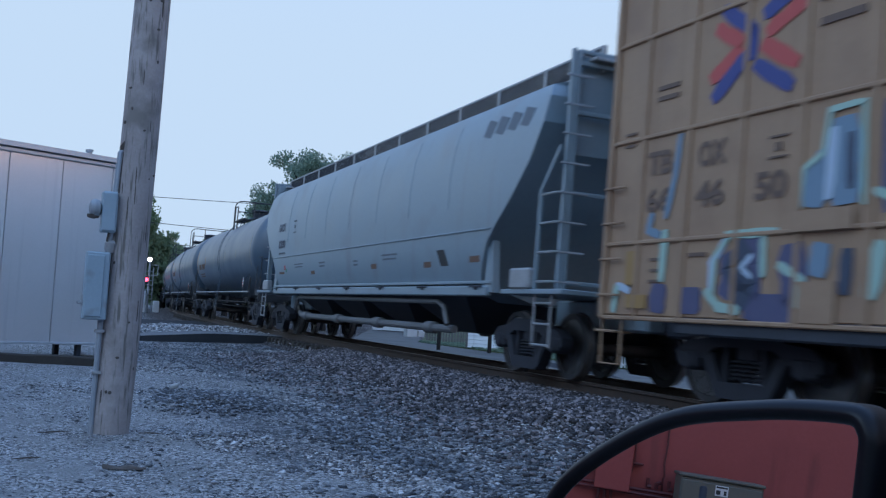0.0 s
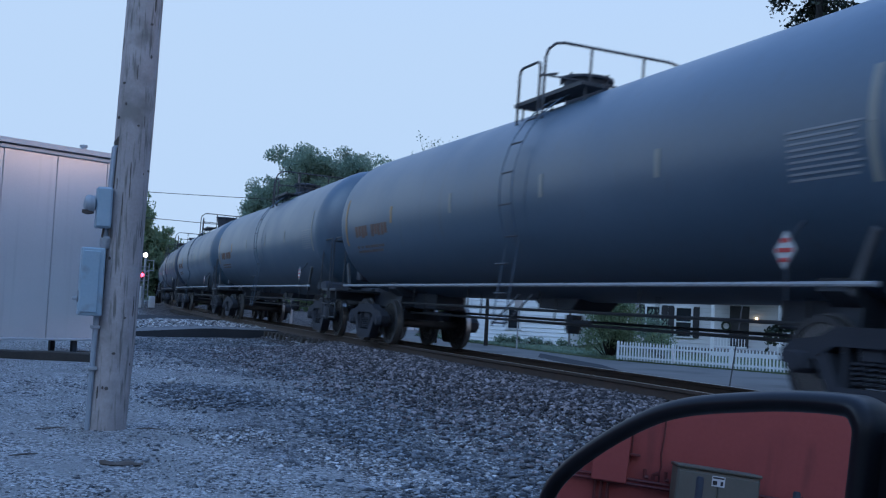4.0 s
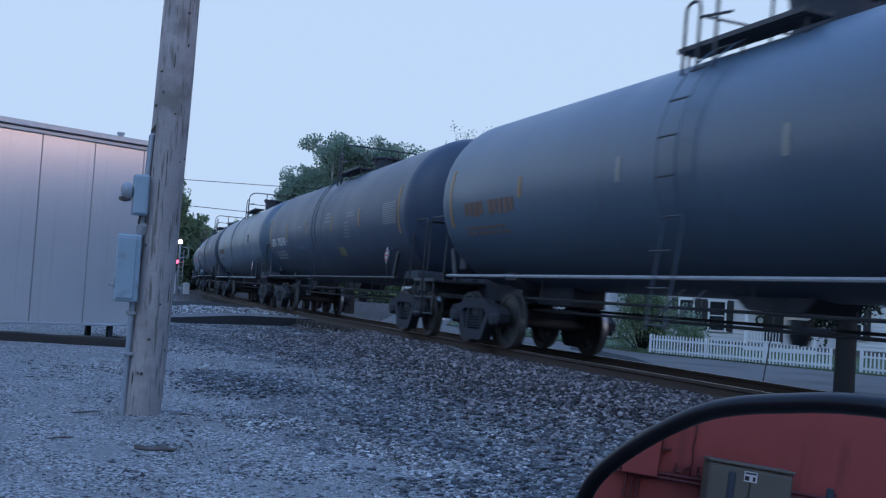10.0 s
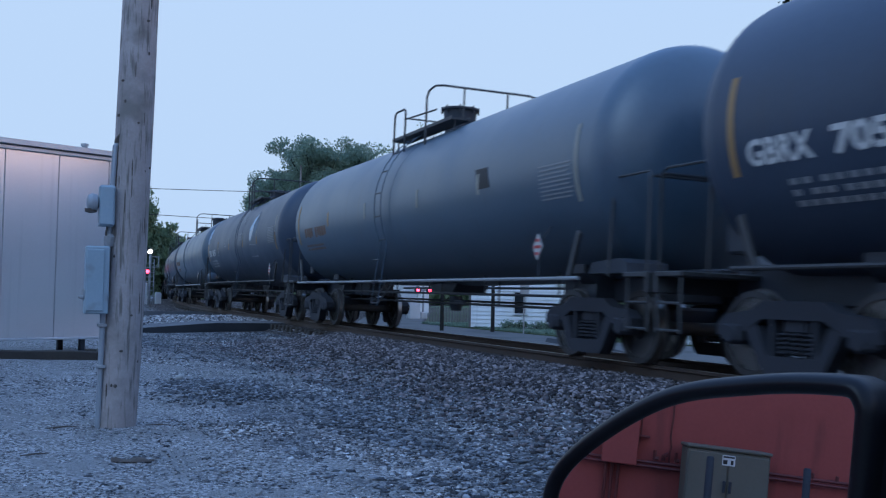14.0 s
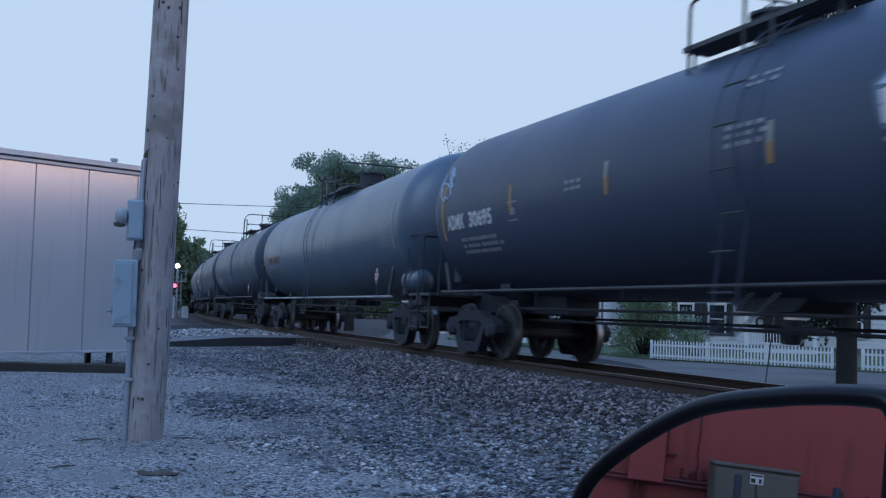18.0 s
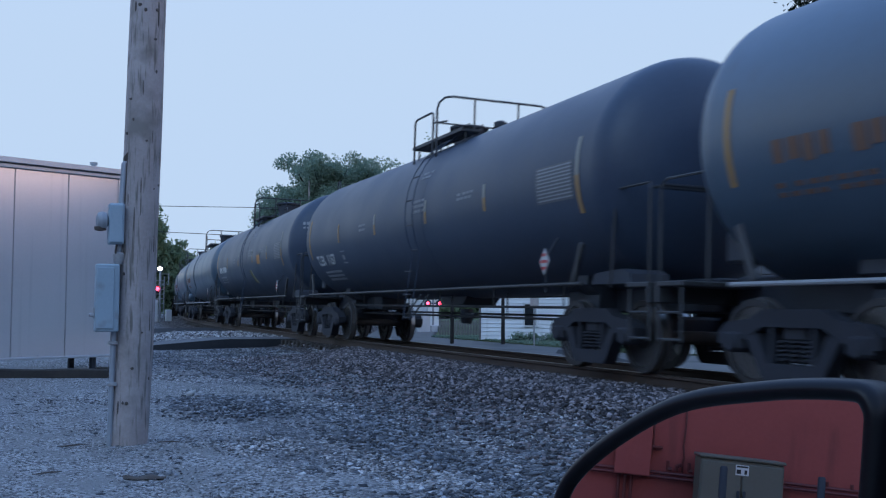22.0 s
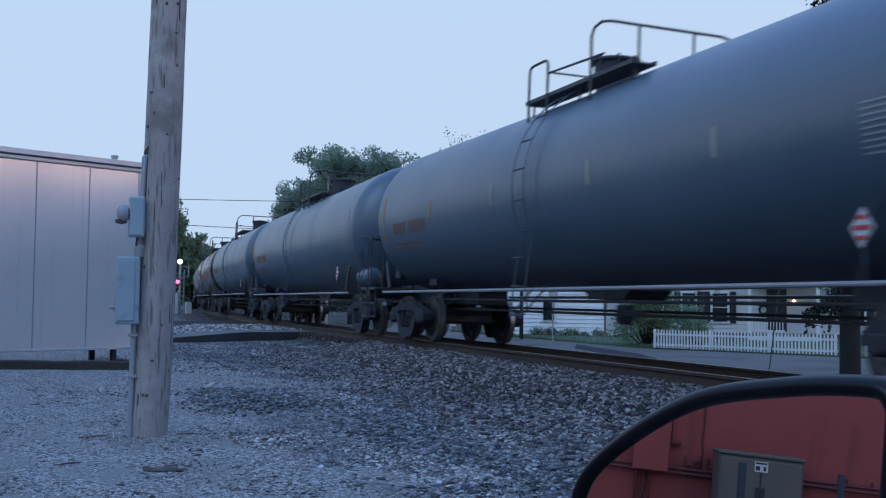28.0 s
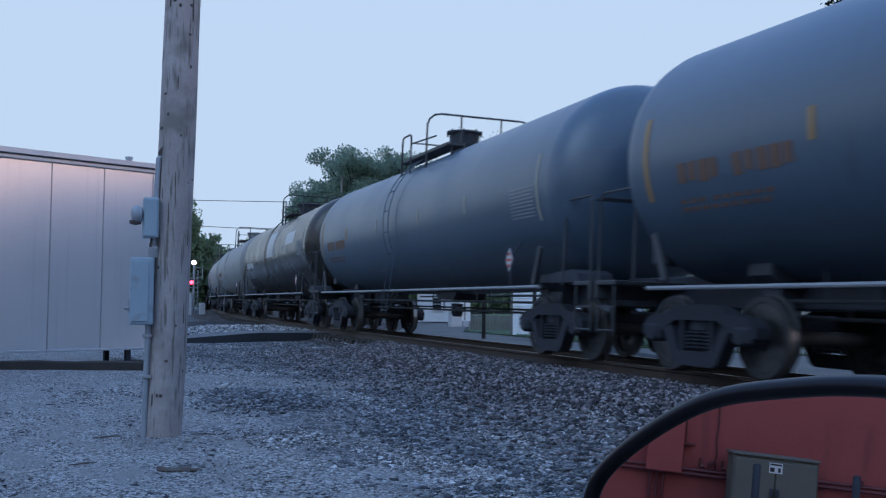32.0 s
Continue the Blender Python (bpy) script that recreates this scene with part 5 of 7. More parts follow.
def viewer_car():
    c = root("car", pose(0.4, -0.3, 0), "dark parked car with a black door mirror", "car")
    inv = pose(0.4, -0.3, 0).inverted()
    prof = [(-0.82, 0.24), (0.95, 0.24), (0.98, 0.5), (0.93, 0.80), (0.90, 0.92), (-0.78, 0.92), (-0.82, 0.80), (-0.86, 0.5)]
    b = Form()
    rows = []
    for y, s, top in ((-2.15, 0.86, 0.85), (-2.0, 0.97, 0.92), (-0.9, 1.0, 0.92), (0.9, 1.0, 0.92), (1.7, 0.98, 0.86), (2.25, 0.86, 0.66), (2.35, 0.8, 0.6)):
        rows.append([(x * s, y, min(z, top)) for x, z in prof])
    b.grid([r + [r[0]] for r in rows])
    b.f += [tuple(range(8)), tuple(range(len(b.v) - 9, len(b.v) - 1))]
    b.mi += [0, 0]
    part("body", b, CAR_PAINT, c, smooth=30)
    for x in (-0.78, 0.84):
        for y in (-1.35, 1.35):
            w = part("wheel", Form().lathe([(-0.10, 0.20), (-0.11, 0.29), (-0.07, 0.325), (0.07, 0.325), (0.11, 0.29), (0.10, 0.20)], "x", 28), TYRE, c, "black tyre on a steel rim")
            w.location = (x, y, 0.325)
            part("rim", Form().lathe([(-0.09, 0.06), (-0.08, 0.2), (0.08, 0.2), (0.09, 0.06)], "x", 20), GALV, w)
    n = Vector((0.33042984, -0.94122439, 0.07009118)).normalized()
    e1 = Vector((0.94354495, 0.3312445, 0)).normalized()
    e2 = n.cross(e1)
    m0 = Vector((-0.58265515, 0.45941489, 1.14282406))

    def put(u, v, d):
        return inv @ (m0 + e1 * u + e2 * v + n * d)
    glass = smooth_loop([(-0.1395, -0.045, 0), (-0.112, -0.0095, 0), (-0.043, 0.032, 0), (0.0285, 0.0472, 0), (0.083, 0.0513, 0), (0.0945, 0.047, 0), (0.0955, 0.03, 0),
                         (0.091, -0.03, 0), (0.080, -0.085, 0), (0.05, -0.10, 0), (-0.08, -0.10, 0), (-0.125, -0.085, 0)])
    g = Form()
    g.v = [tuple(put(p.x * 1.012, p.y * 1.012, 0.0)) for p in glass]
    g.f, g.mi = [tuple(range(len(glass)))], [0]
    part("mirror_glass", g, MIRROR, c, "flat silvered mirror glass", smooth=None)
    # housing: a rounded shell round the glass, deeper behind
    cx, cy = -0.02, -0.02
    g = Form()
    rows = []
    for grow, d in ((0.0003, -0.004), (0.0006, 0.0005), (0.0018, 0.0035), (0.0038, 0.0058), (0.0062, 0.0068), (0.0086, 0.0064), (0.0110, 0.0048), (0.0130, 0.0020), (0.0142, -0.002), (0.0148, -0.009), (0.0148, -0.03), (0.008, -0.07), (-0.01, -0.10), (-0.05, -0.12), (-0.085, -0.125)):
        ring = []
        for i, p in enumerate(glass):
            q0, q1 = glass[i - 1], glass[(i + 1) % len(glass)]
            nv = Vector((-(q1.y - q0.y), q1.x - q0.x)).normalized()
            if nv.dot(Vector((p.x - cx, p.y - cy))) < 0:
                nv = -nv
            if grow >= -0.0046:
                u, v = p.x + nv.x * grow, p.y + nv.y * grow
            else:
                k = 1 + grow / 0.10
                u, v = cx + (p.x - cx) * k, cy + (p.y - cy) * k
            ring.append(tuple(put(u, v, d)))
        rows.append(ring + [ring[0]])
    g.grid(rows)
    g.f.append(tuple(range(len(g.v) - len(glass) - 1, len(g.v) - 1)))
    g.mi.append(0)
    part("mirror_housing", g, CAR_BLACK, c, "rounded black plastic mirror housing", smooth=50)
    g = Form()
    for du, dv, dn in ((0.10, 0.0, 0.0),):
        a = [put(0.104, v, d) for v, d in ((0.045, -0.012), (0.045, -0.07), (-0.09, -0.07), (-0.09, -0.012))]
        z0 = [Vector((-0.80, y, z)) for y, z in ((0.70, 0.98), (0.82, 0.98), (0.84, 0.82), (0.70, 0.82))]
        mid = [put(0.17, v, d) for v, d in ((0.040, -0.008), (0.040, -0.06), (-0.10, -0.06), (-0.10, -0.008))]
        g.grid([[tuple(q) for q in r + [r[0]]] for r in (a, mid, z0)])
    part("mirror_arm", g, CAR_BLACK, c, "black mirror arm on the door")


viewer_car()

# ---- behind the viewer: the red wall that the mirror shows ----
RED_WALL = mat("painted_red_wall", (0.31, 0.054, 0.047), (0.38, 0.076, 0.064), rough=0.6, scale=0.7, fine=18, bump=0.15, depth=0.004,
               spots=((0.27, 0.048, 0.043), 0.9, 0.5, 0.75), streak=((0.16, 0.030, 0.028), 3.0, 0.5, 0.60, 0.85))
PIPE_RED = mat("dark_red_pipe_paint", (0.11, 0.022, 0.022), (0.17, 0.034, 0.032), rough=0.5, scale=3, fine=30, bump=0.1)
CABINET = mat("olive_grey_cabinet_paint", (0.12, 0.112, 0.088), (0.15, 0.14, 0.11), rough=0.55, scale=1.5, fine=30, bump=0.1)
LABEL_WHITE = plain("white_warning_label", (0.7, 0.7, 0.68), 0.5)


def red_building():
    q = Vector((-3.49319911, -12.51105353, 0))
    h = root("red_building", Matrix.Translation(q) @ pose(0, 0, 0, 0, 0, -20.0), "long building with a painted red wall, pipes and conduits", "building")
    # local x runs along the wall, +y faces the lot
    part("wall", Form().box((0, -0.25, 3.0), (26, 0.5, 6.0), 0.02), RED_WALL, h)
    part("coping", Form().box((0, -0.2, 6.05), (26.2, 0.7, 0.14), 0.02), RED_WALL, h)
    part("wall_return", Form().box((-12.8, -4, 3.0), (0.4, 7.5, 6.0)), RED_WALL, h)
    part("wall_return", Form().box((12.8, -4, 3.0), (0.4, 7.5, 6.0)), RED_WALL, h)
    for z in (0.655, 0.600):
        part("wall_pipe", Form().tube([(-7, 0.09, z - 0.02), (-0.5, 0.09, z - 0.015), (0.5, 0.09, z + 0.035), (7, 0.09, z + 0.02)], 0.021, 8), PIPE_RED, h, "dark red painted pipe")
    part("pipe_box", Form().box((-1.375, 0.11, 0.90), (0.45, 0.20, 0.64), 0.012), RED_WALL, h, "red painted junction box")
    for x in (-1.53, -1.45, -1.37):
        part("conduit", Form().tube([(x, 0.08, 0.60), (x, 0.08, 0.0)], 0.020, 8), PIPE_RED, h, "dark red conduit")
    part("wall_pipe", Form().tube([(-1.16, 0.06, 0.70), (-1.15, 0.06, 0.88), (-1.13, 0.06, 0.95), (-1.13, 0.06, 1.6)], 0.014, 6), PIPE_RED, h)
    part("wall_bracket", Form().box((-1.08, 0.07, 0.955), (0.14, 0.1, 0.03), 0.005), PIPE_RED, h)
    part("wall_pipe", Form().tube([(-0.745, 0.05, 0.66), (-0.745, 0.05, 0.80), (-0.73, 0.05, 0.86), (-0.75, 0.05, 1.0), (-0.735, 0.05, 1.25), (-0.75, 0.05, 2.4)], 0.013, 6), PIPE_RED, h)
    part("valve_stub", Form().tube([(-0.93, 0.09, 0.68), (-0.93, 0.09, 0.80)], 0.022, 6).tube([(-0.93, 0.09, 0.70), (-0.88, 0.09, 0.70)], 0.026, 6), PIPE_RED, h)
    part("valve_stub", Form().tube([(-0.82, 0.09, 0.68), (-0.82, 0.09, 0.74), (-0.76, 0.09, 0.77)], 0.026, 6), PIPE_RED, h)
    part("valve_stub", Form().tube([(-0.665, 0.09, 0.68), (-0.665, 0.09, 0.80)], 0.022, 6).tube([(-0.665, 0.09, 0.70), (-0.62, 0.09, 0.70)], 0.026, 6), PIPE_RED, h)
    for x in (1.015, 1.31, 1.75):
        part("valve_stub", Form().tube([(x, 0.09, 0.70), (x, 0.09, 0.765)], 0.022, 6), PIPE_RED, h)


red_building()


def transformer_cabinet():
    q = Vector((-3.49319911, -12.51105353, 0))
    c = root("transformer_cabinet", Matrix.Translation(q) @ pose(0, 0, 0, 0, 0, -20.0) @ pose(0.0, 0.55, 0), "olive-grey steel transformer cabinet before the red wall", "cabinet")
    part("body", Form().box((-0.125, 0, 0.47), (0.96, 0.80, 0.90), 0.02), CABINET, c)
    part("lid", Form().box((-0.125, 0, 0.935), (1.0, 0.84, 0.04), 0.012), CABINET, c)
    for x in (-0.36, 0.11):
        d = part("door", Form().box((x, 0.41, 0.46), (0.455, 0.03, 0.84), 0.008), CABINET, c)
        part("handle", Form().box((x + (0.2 if x < 0 else -0.2), 0.44, 0.5), (0.03, 0.04, 0.14), 0.006), STEEL_DARK, d)
    part("label", Form().box((-0.125, 0.428, 0.81), (0.15, 0.006, 0.12)), LABEL_WHITE, c, "white warning label with dark bars")
    part("label_print", Form().box((-0.125, 0.433, 0.85), (0.13, 0.004, 0.02)).box((-0.165, 0.433, 0.79), (0.05, 0.004, 0.05)).box((-0.085, 0.433, 0.79), (0.03, 0.004, 0.05)), LETTER_DARK, c)
    part("base", Form().box((-0.02, 0, 0.01), (1.3, 1.0, 0.04), 0.01), CONCRETE, c)
    for x, y in ((-0.44, 1.35), (0.62, 1.2)):
        b = root("bollard", c.matrix_basis @ pose(x, y, 0), "dark steel guard post before the cabinet", "bollard", "guard posts")
        part("post", Form().lathe([(0, 0.042), (0.84, 0.042), (0.86, 0.03)], "z", 16), STEEL_DARK, b)


transformer_cabinet()


def woods(name, turn0, turn1, near, far, top, count, size, seed, label):
    """A belt of distant trees; turns in radians from +x."""
    rng = np.random.default_rng(seed)
    a = rng.uniform(turn0, turn1, count)
    r = rng.uniform(near, far, count)
    h = top * (0.80 + 0.09 * np.sin(a * 19 + seed) + 0.07 * np.sin(a * 53 + 1) + 0.05 * np.sin(a * 131))
    z = h * rng.uniform(0, 1, count) ** 0.8 - 0.3
    p = np.stack([r * np.cos(a), 4 + r * np.sin(a), z], 1)
    tagged(new(name, leaf_mesh(name, p, size, LEAF_DARK, rng)), label, "trees", kind="stuff")


# unseen belt, added to keep low sky light off the car ends
woods("far_woods", -1.25, 0.62, 46, 60, 13.0, 18000, 0.8, 40, "unseen line of trees added behind the parked car to block low light")
# added belt out of view, gives the tank flanks something dark to reflect
woods("far_woods", 3.35, 5.03, 62, 80, 8.0, 16000, 0.9, 44, "unseen line of trees added behind the metal shed to darken reflections")
woods("far_woods", 0.62, 1.25, 95, 115, 9.0, 16000, 1.1, 43, "dark line of distant trees beyond the head of the train")
woods("far_woods", 1.25, 2.55, 78, 92, 5.0, 12000, 0.7, 41, "dark line of distant trees behind the houses")
woods("far_woods", 2.55, 3.35, 165, 185, 6.5, 14000, 0.9, 42, "dark line of distant trees at the end of the track")


# ---- rolling stock ----
LETTER_BROWN = plain("faded_brown_stencil_paint", (0.15, 0.095, 0.07), 0.7)
PIPE_GREY = mat("dull_grey_pipe_paint", (0.10, 0.105, 0.11), (0.16, 0.165, 0.17), rough=0.6, scale=3, fine=30, bump=0.1)
STRIPE_ORANGE = plain("orange_panel_paint", (0.45, 0.19, 0.05), 0.6)
PEEL_YELLOW = plain("dull_yellow_paint", (0.17, 0.155, 0.08), 0.7)
SPRAY_GREEN = plain("green_paint_mark", (0.10, 0.26, 0.18), 0.7)
LETTER_FADED = plain("faded_grey_stencil_paint", (0.125, 0.145, 0.165), 0.7)
DIM_RAIL = mat("dull_dark_grey_step_paint", (0.030, 0.032, 0.036), (0.06, 0.062, 0.066), rough=0.6, scale=4, fine=30, bump=0.1)


def sideframe_form(side):
    """Cast side frame of a three-piece truck, with its springs; side is the lateral place."""
    g = Form()
    w0, w1 = side - 0.09, side + 0.09
    top = [(-1.12, 0.56), (-0.98, 0.66), (-0.62, 0.70), (-0.42, 0.80), (0.42, 0.80), (0.62, 0.70), (0.98, 0.66), (1.12, 0.56), (1.12, 0.44),
           (0.86, 0.44), (0.66, 0.50), (0.42, 0.62), (-0.42, 0.62), (-0.66, 0.50), (-0.86, 0.44), (-1.12, 0.44)]
    g.prism(top, w0, w1, "y")
    low = [(-0.66, 0.50), (-0.50, 0.56), (-0.34, 0.26), (0.34, 0.26), (0.50, 0.56), (0.66, 0.50), (0.44, 0.14), (0.36, 0.09), (-0.36, 0.09), (-0.44, 0.14)]
    g.prism(low, w0, w1, "y")
    for s in (-1, 1):
        g.box((s * 0.30, side, 0.44), (0.06, 0.16, 0.40), 0.01)
        g.box((s * 0.89, side, 0.47), (0.34, 0.22, 0.20), 0.03)
        g.lathe([(side - 0.13, 0.085), (side - 0.10, 0.11), (side + 0.12, 0.11)], "y", 14, (s * 0.889, 0, 0.457))
    return g


def spring_form(x, side):
    g = Form()
    pts = [(x + 0.058 * math.cos(a), side + 0.058 * math.sin(a), 0.27 + 0.22 * a / (2 * math.pi * 5)) for a in
           [2 * math.pi * 5 * i / 50 for i in range(51)]]
    return g.tube(pts, 0.016, 5)


def wheelset_form():
    g = Form()
    g.lathe([(-1.02, 0.07), (-0.80, 0.075), (-0.62, 0.085), (0.62, 0.085), (0.80, 0.075), (1.02, 0.07)], "y", 12)
    for s in (-1, 1):
        y = 0.755 * s
        rim = [(y + s * 0.07, 0.10), (y + s * 0.05, 0.17), (y + s * 0.012, 0.24), (y + s * 0.018, 0.36), (y + s * 0.07, 0.385), (y + s * 0.07, 0.452),
               (y + s * 0.055, 0.457), (y - s * 0.035, 0.459), (y - s * 0.045, 0.482), (y - s * 0.066, 0.482), (y - s * 0.066, 0.385),
               (y - s * 0.03, 0.36), (y - s * 0.03, 0.20), (y - s * 0.07, 0.16), (y - s * 0.07, 0.09)]
        n = 36
        g.lathe(rim[:7], "y", n)
        g.lathe(rim[6:8], "y", n, mi=1)
        g.lathe(rim[7:], "y", n)
        # hub cap of the bearing with its bolts
        g.lathe([(y + s * 0.10, 0.10), (y + s * 0.285, 0.095), (y + s * 0.30, 0.06)], "y", 14)
        for k in range(3):
            a = 2 * math.pi * k / 3
            g.box((0.055 * math.cos(a), y + s * 0.30, 0.055 * math.sin(a)), (0.03, 0.03, 0.03), 0.004)
    return g


BOLSTER = (Form().box((0, 0, 0.60), (0.36, 2.1, 0.26), 0.04).lathe([(0.73, 0.30), (0.80, 0.28)], "z", 20)
           .box((0, 0, 0.42), (0.10, 1.5, 0.12), 0.02)).mesh("truck_bolster", [TRUCK_STEEL], 35)
FRAMES = [sideframe_form(s).mesh("side_frame", [TRUCK_STEEL], 30) for s in (-1.0, 1.0)]
SPRINGS = [spring_form(x, s).mesh("spring", [TRUCK_STEEL], 60) for s in (-1.0, 1.0) for x in (-0.17, 0.0, 0.17)]
WHEELS = wheelset_form().mesh("wheelset", [WHEEL_STEEL, TREAD_STEEL], 30)
wheelsets = []


def truck(car, x):
    t = part("truck", BOLSTER, None, car, "grimy cast steel truck with coil springs")
    t.location = (x, 0, 0)
    for f in FRAMES:
        part("side_frame", f, None, t)
    for f in SPRINGS:
        part("spring", f, None, t)
    for dx in (-0.889, 0.889):
        w = part("wheelset", WHEELS, None, t, "steel wheels with worn bright rims on an axle")
        w.location = (dx, 0, 0.457)
        wheelsets.append((w, dx))


def coupler_form(x0, s):
    """Knuckle coupler at an end; s is the way it points."""
    g = Form()
    g.box((x0 + s * 0.25, 0, 0.86), (0.55, 0.16, 0.18), 0.03)
    g.box((x0 + s * 0.60, 0.02, 0.86), (0.22, 0.30, 0.28), 0.05)
    g.box((x0 + s * 0.66, -0.13, 0.86), (0.16, 0.10, 0.24), 0.03)
    g.tube([(x0, 0.25, 0.75), (x0 + s * 0.35, 0.27, 0.45), (x0 + s * 0.62, 0.22, 0.42), (x0 + s * 0.72, 0.16, 0.62)], 0.03, 6)
    return g


RT, ZT = 1.52, 2.58


def shell_point(x, deg, out=0.0, r=RT, z=ZT):
    """A point on the camera side of the tank; deg up from the side."""
    a = radians(deg)
    dip = 0.06 * max(0.0, 1 - abs(x) / 7.75)
    out -= dip * math.sin(a) * (0.6 if a > 0 else 1.0)
    return (x, -(r + out) * math.cos(a), z + (r + out) * math.sin(a))


def patch(x0, x1, d0, d1, out=0.006, n=5, r=RT, z=ZT, slant=0.0):
    """A thin curved plate on the tank's side."""
    g = Form()
    rows = []
    for o in (out, -0.02):
        rows.append([[shell_point(x, d0 + (d1 - d0) * j / n, o, r, z) for x in (x0 + slant * j / n, x1 + slant * j / n)] for j in range(n + 1)])
    g.grid(rows[0])
    g.grid(rows[1])
    a, b = rows
    for e in (0, 1):
        g.grid([[a[j][e], b[j][e]] for j in range(n + 1)])
    for e in (0, n):
        g.grid([[a[e][0], b[e][0]], [a[e][1], b[e][1]]])
    return g


def script(x0, d, count, w, h, gap, rng, lines=1, r=RT, z=ZT):
    """Stencilled marks as rows of short bars."""
    g = Form()
    for k in range(lines):
        x = x0
        for i in range(count):
            ww = w * rng.uniform(0.75, 1.0)
            q = patch(x, x + ww, d - k * h * 1.9 / r * 57.3, d - k * h * 1.9 / r * 57.3 + h / r * 57.3, 0.005, 2, r, z)
            g.add(q.v, q.f)
            x += w + gap * (2.4 if rng.random() < 0.15 else 1)
    return g


PANEL_GREY = plain("grey_data_panel_paint", (0.095, 0.10, 0.11), 0.6)
PRINT_GREY = plain("dim_grey_print_paint", (0.24, 0.25, 0.26), 0.6)
SPRAY_DULL = plain("dull_blue_sprayed_paint", (0.10, 0.14, 0.19), 0.6)


def glyphs(text, height):
    """Outline points and faces of digits in the built-in font."""
    cu = bpy.data.curves.new("digits", "FONT")
    cu.body = text
    cu.size = height / 0.7
    cu.offset = 0.012
    cu.resolution_u = 3
    ob = bpy.data.objects.new("digits", cu)
    me = ob.to_mesh()
    vs = [(v.co.x, v.co.y) for v in me.vertices]
    fs = [tuple(q.vertices) for q in me.polygons]
    ob.to_mesh_clear()
    bpy.data.objects.remove(ob)
    return vs, fs


def wrapped_text(text, x0, x1, deg, height, r, z):
    """Stencilled words on the tank's side, from x0 to x1."""
    vs, fs = glyphs(text, height)
    k = (x1 - x0) / max(u for u, v in vs)
    return Form().add([shell_point(x0 + u * k, deg + v / r * 57.3, 0.010, r, z) for u, v in vs], fs)


def tank_shell(half, r=RT, z=ZT, slope=0.0):
    """Cylinder with bulged heads and jacket rims."""
    g = Form()
    head = 0.74
    prof = []
    for i in range(10):
        a = math.pi / 2 * i / 9
        prof.append((-half - head * math.cos(a) + 0.0, max(0.02, r * math.sin(a) ** 0.9)))
    prof += [(-half + 0.02, r), (-half + 0.23, r)]
    prof += [(-half + 0.23 + (2 * half - 0.46) * i / 16, r) for i in range(1, 16)]
    prof += [(-p[0], p[1]) for p in prof[::-1] if p[0] <= -half + 0.23]
    g.lathe(prof, "x", 56, (0, 0, z))
    if slope:
        g.v = [(x, y, zz - (slope * (1 - abs(x) / half) if zz < z else slope * 0.6 * (1 - abs(x) / half))) for x, y, zz in g.v]
    return g


def ladder(parent, x, z0, m, r=RT, z=ZT, w=0.40, paint=None):
    rails = Form()
    a0 = -28
    for dx in (-w / 2, w / 2):
        pts = [(x + dx, -r - 0.10, z0)] + [shell_point(x + dx, a, 0.13, r, z) for a in range(a0, 84, 8)]
        rails.tube(pts, 0.011, 6)
    lad = part("ladder", rails, paint or m, parent, "steel ladder up the side of the tank")
    rung = Form()
    ks = [(-r - 0.10, zz) for zz in np.arange(z0 + 0.05, z - 0.8, 0.42)]
    pts = [(x, y, zz) for y, zz in ks] + [shell_point(x, a, 0.13, r, z) for a in range(-26, 84, 16)]
    bar = Form().tube([(-w / 2, 0, 0), (w / 2, 0, 0)], 0.013, 6).mesh("rung", [m], 40)
    for p in pts:
        part("rung", bar, None, lad).location = p
    return lad


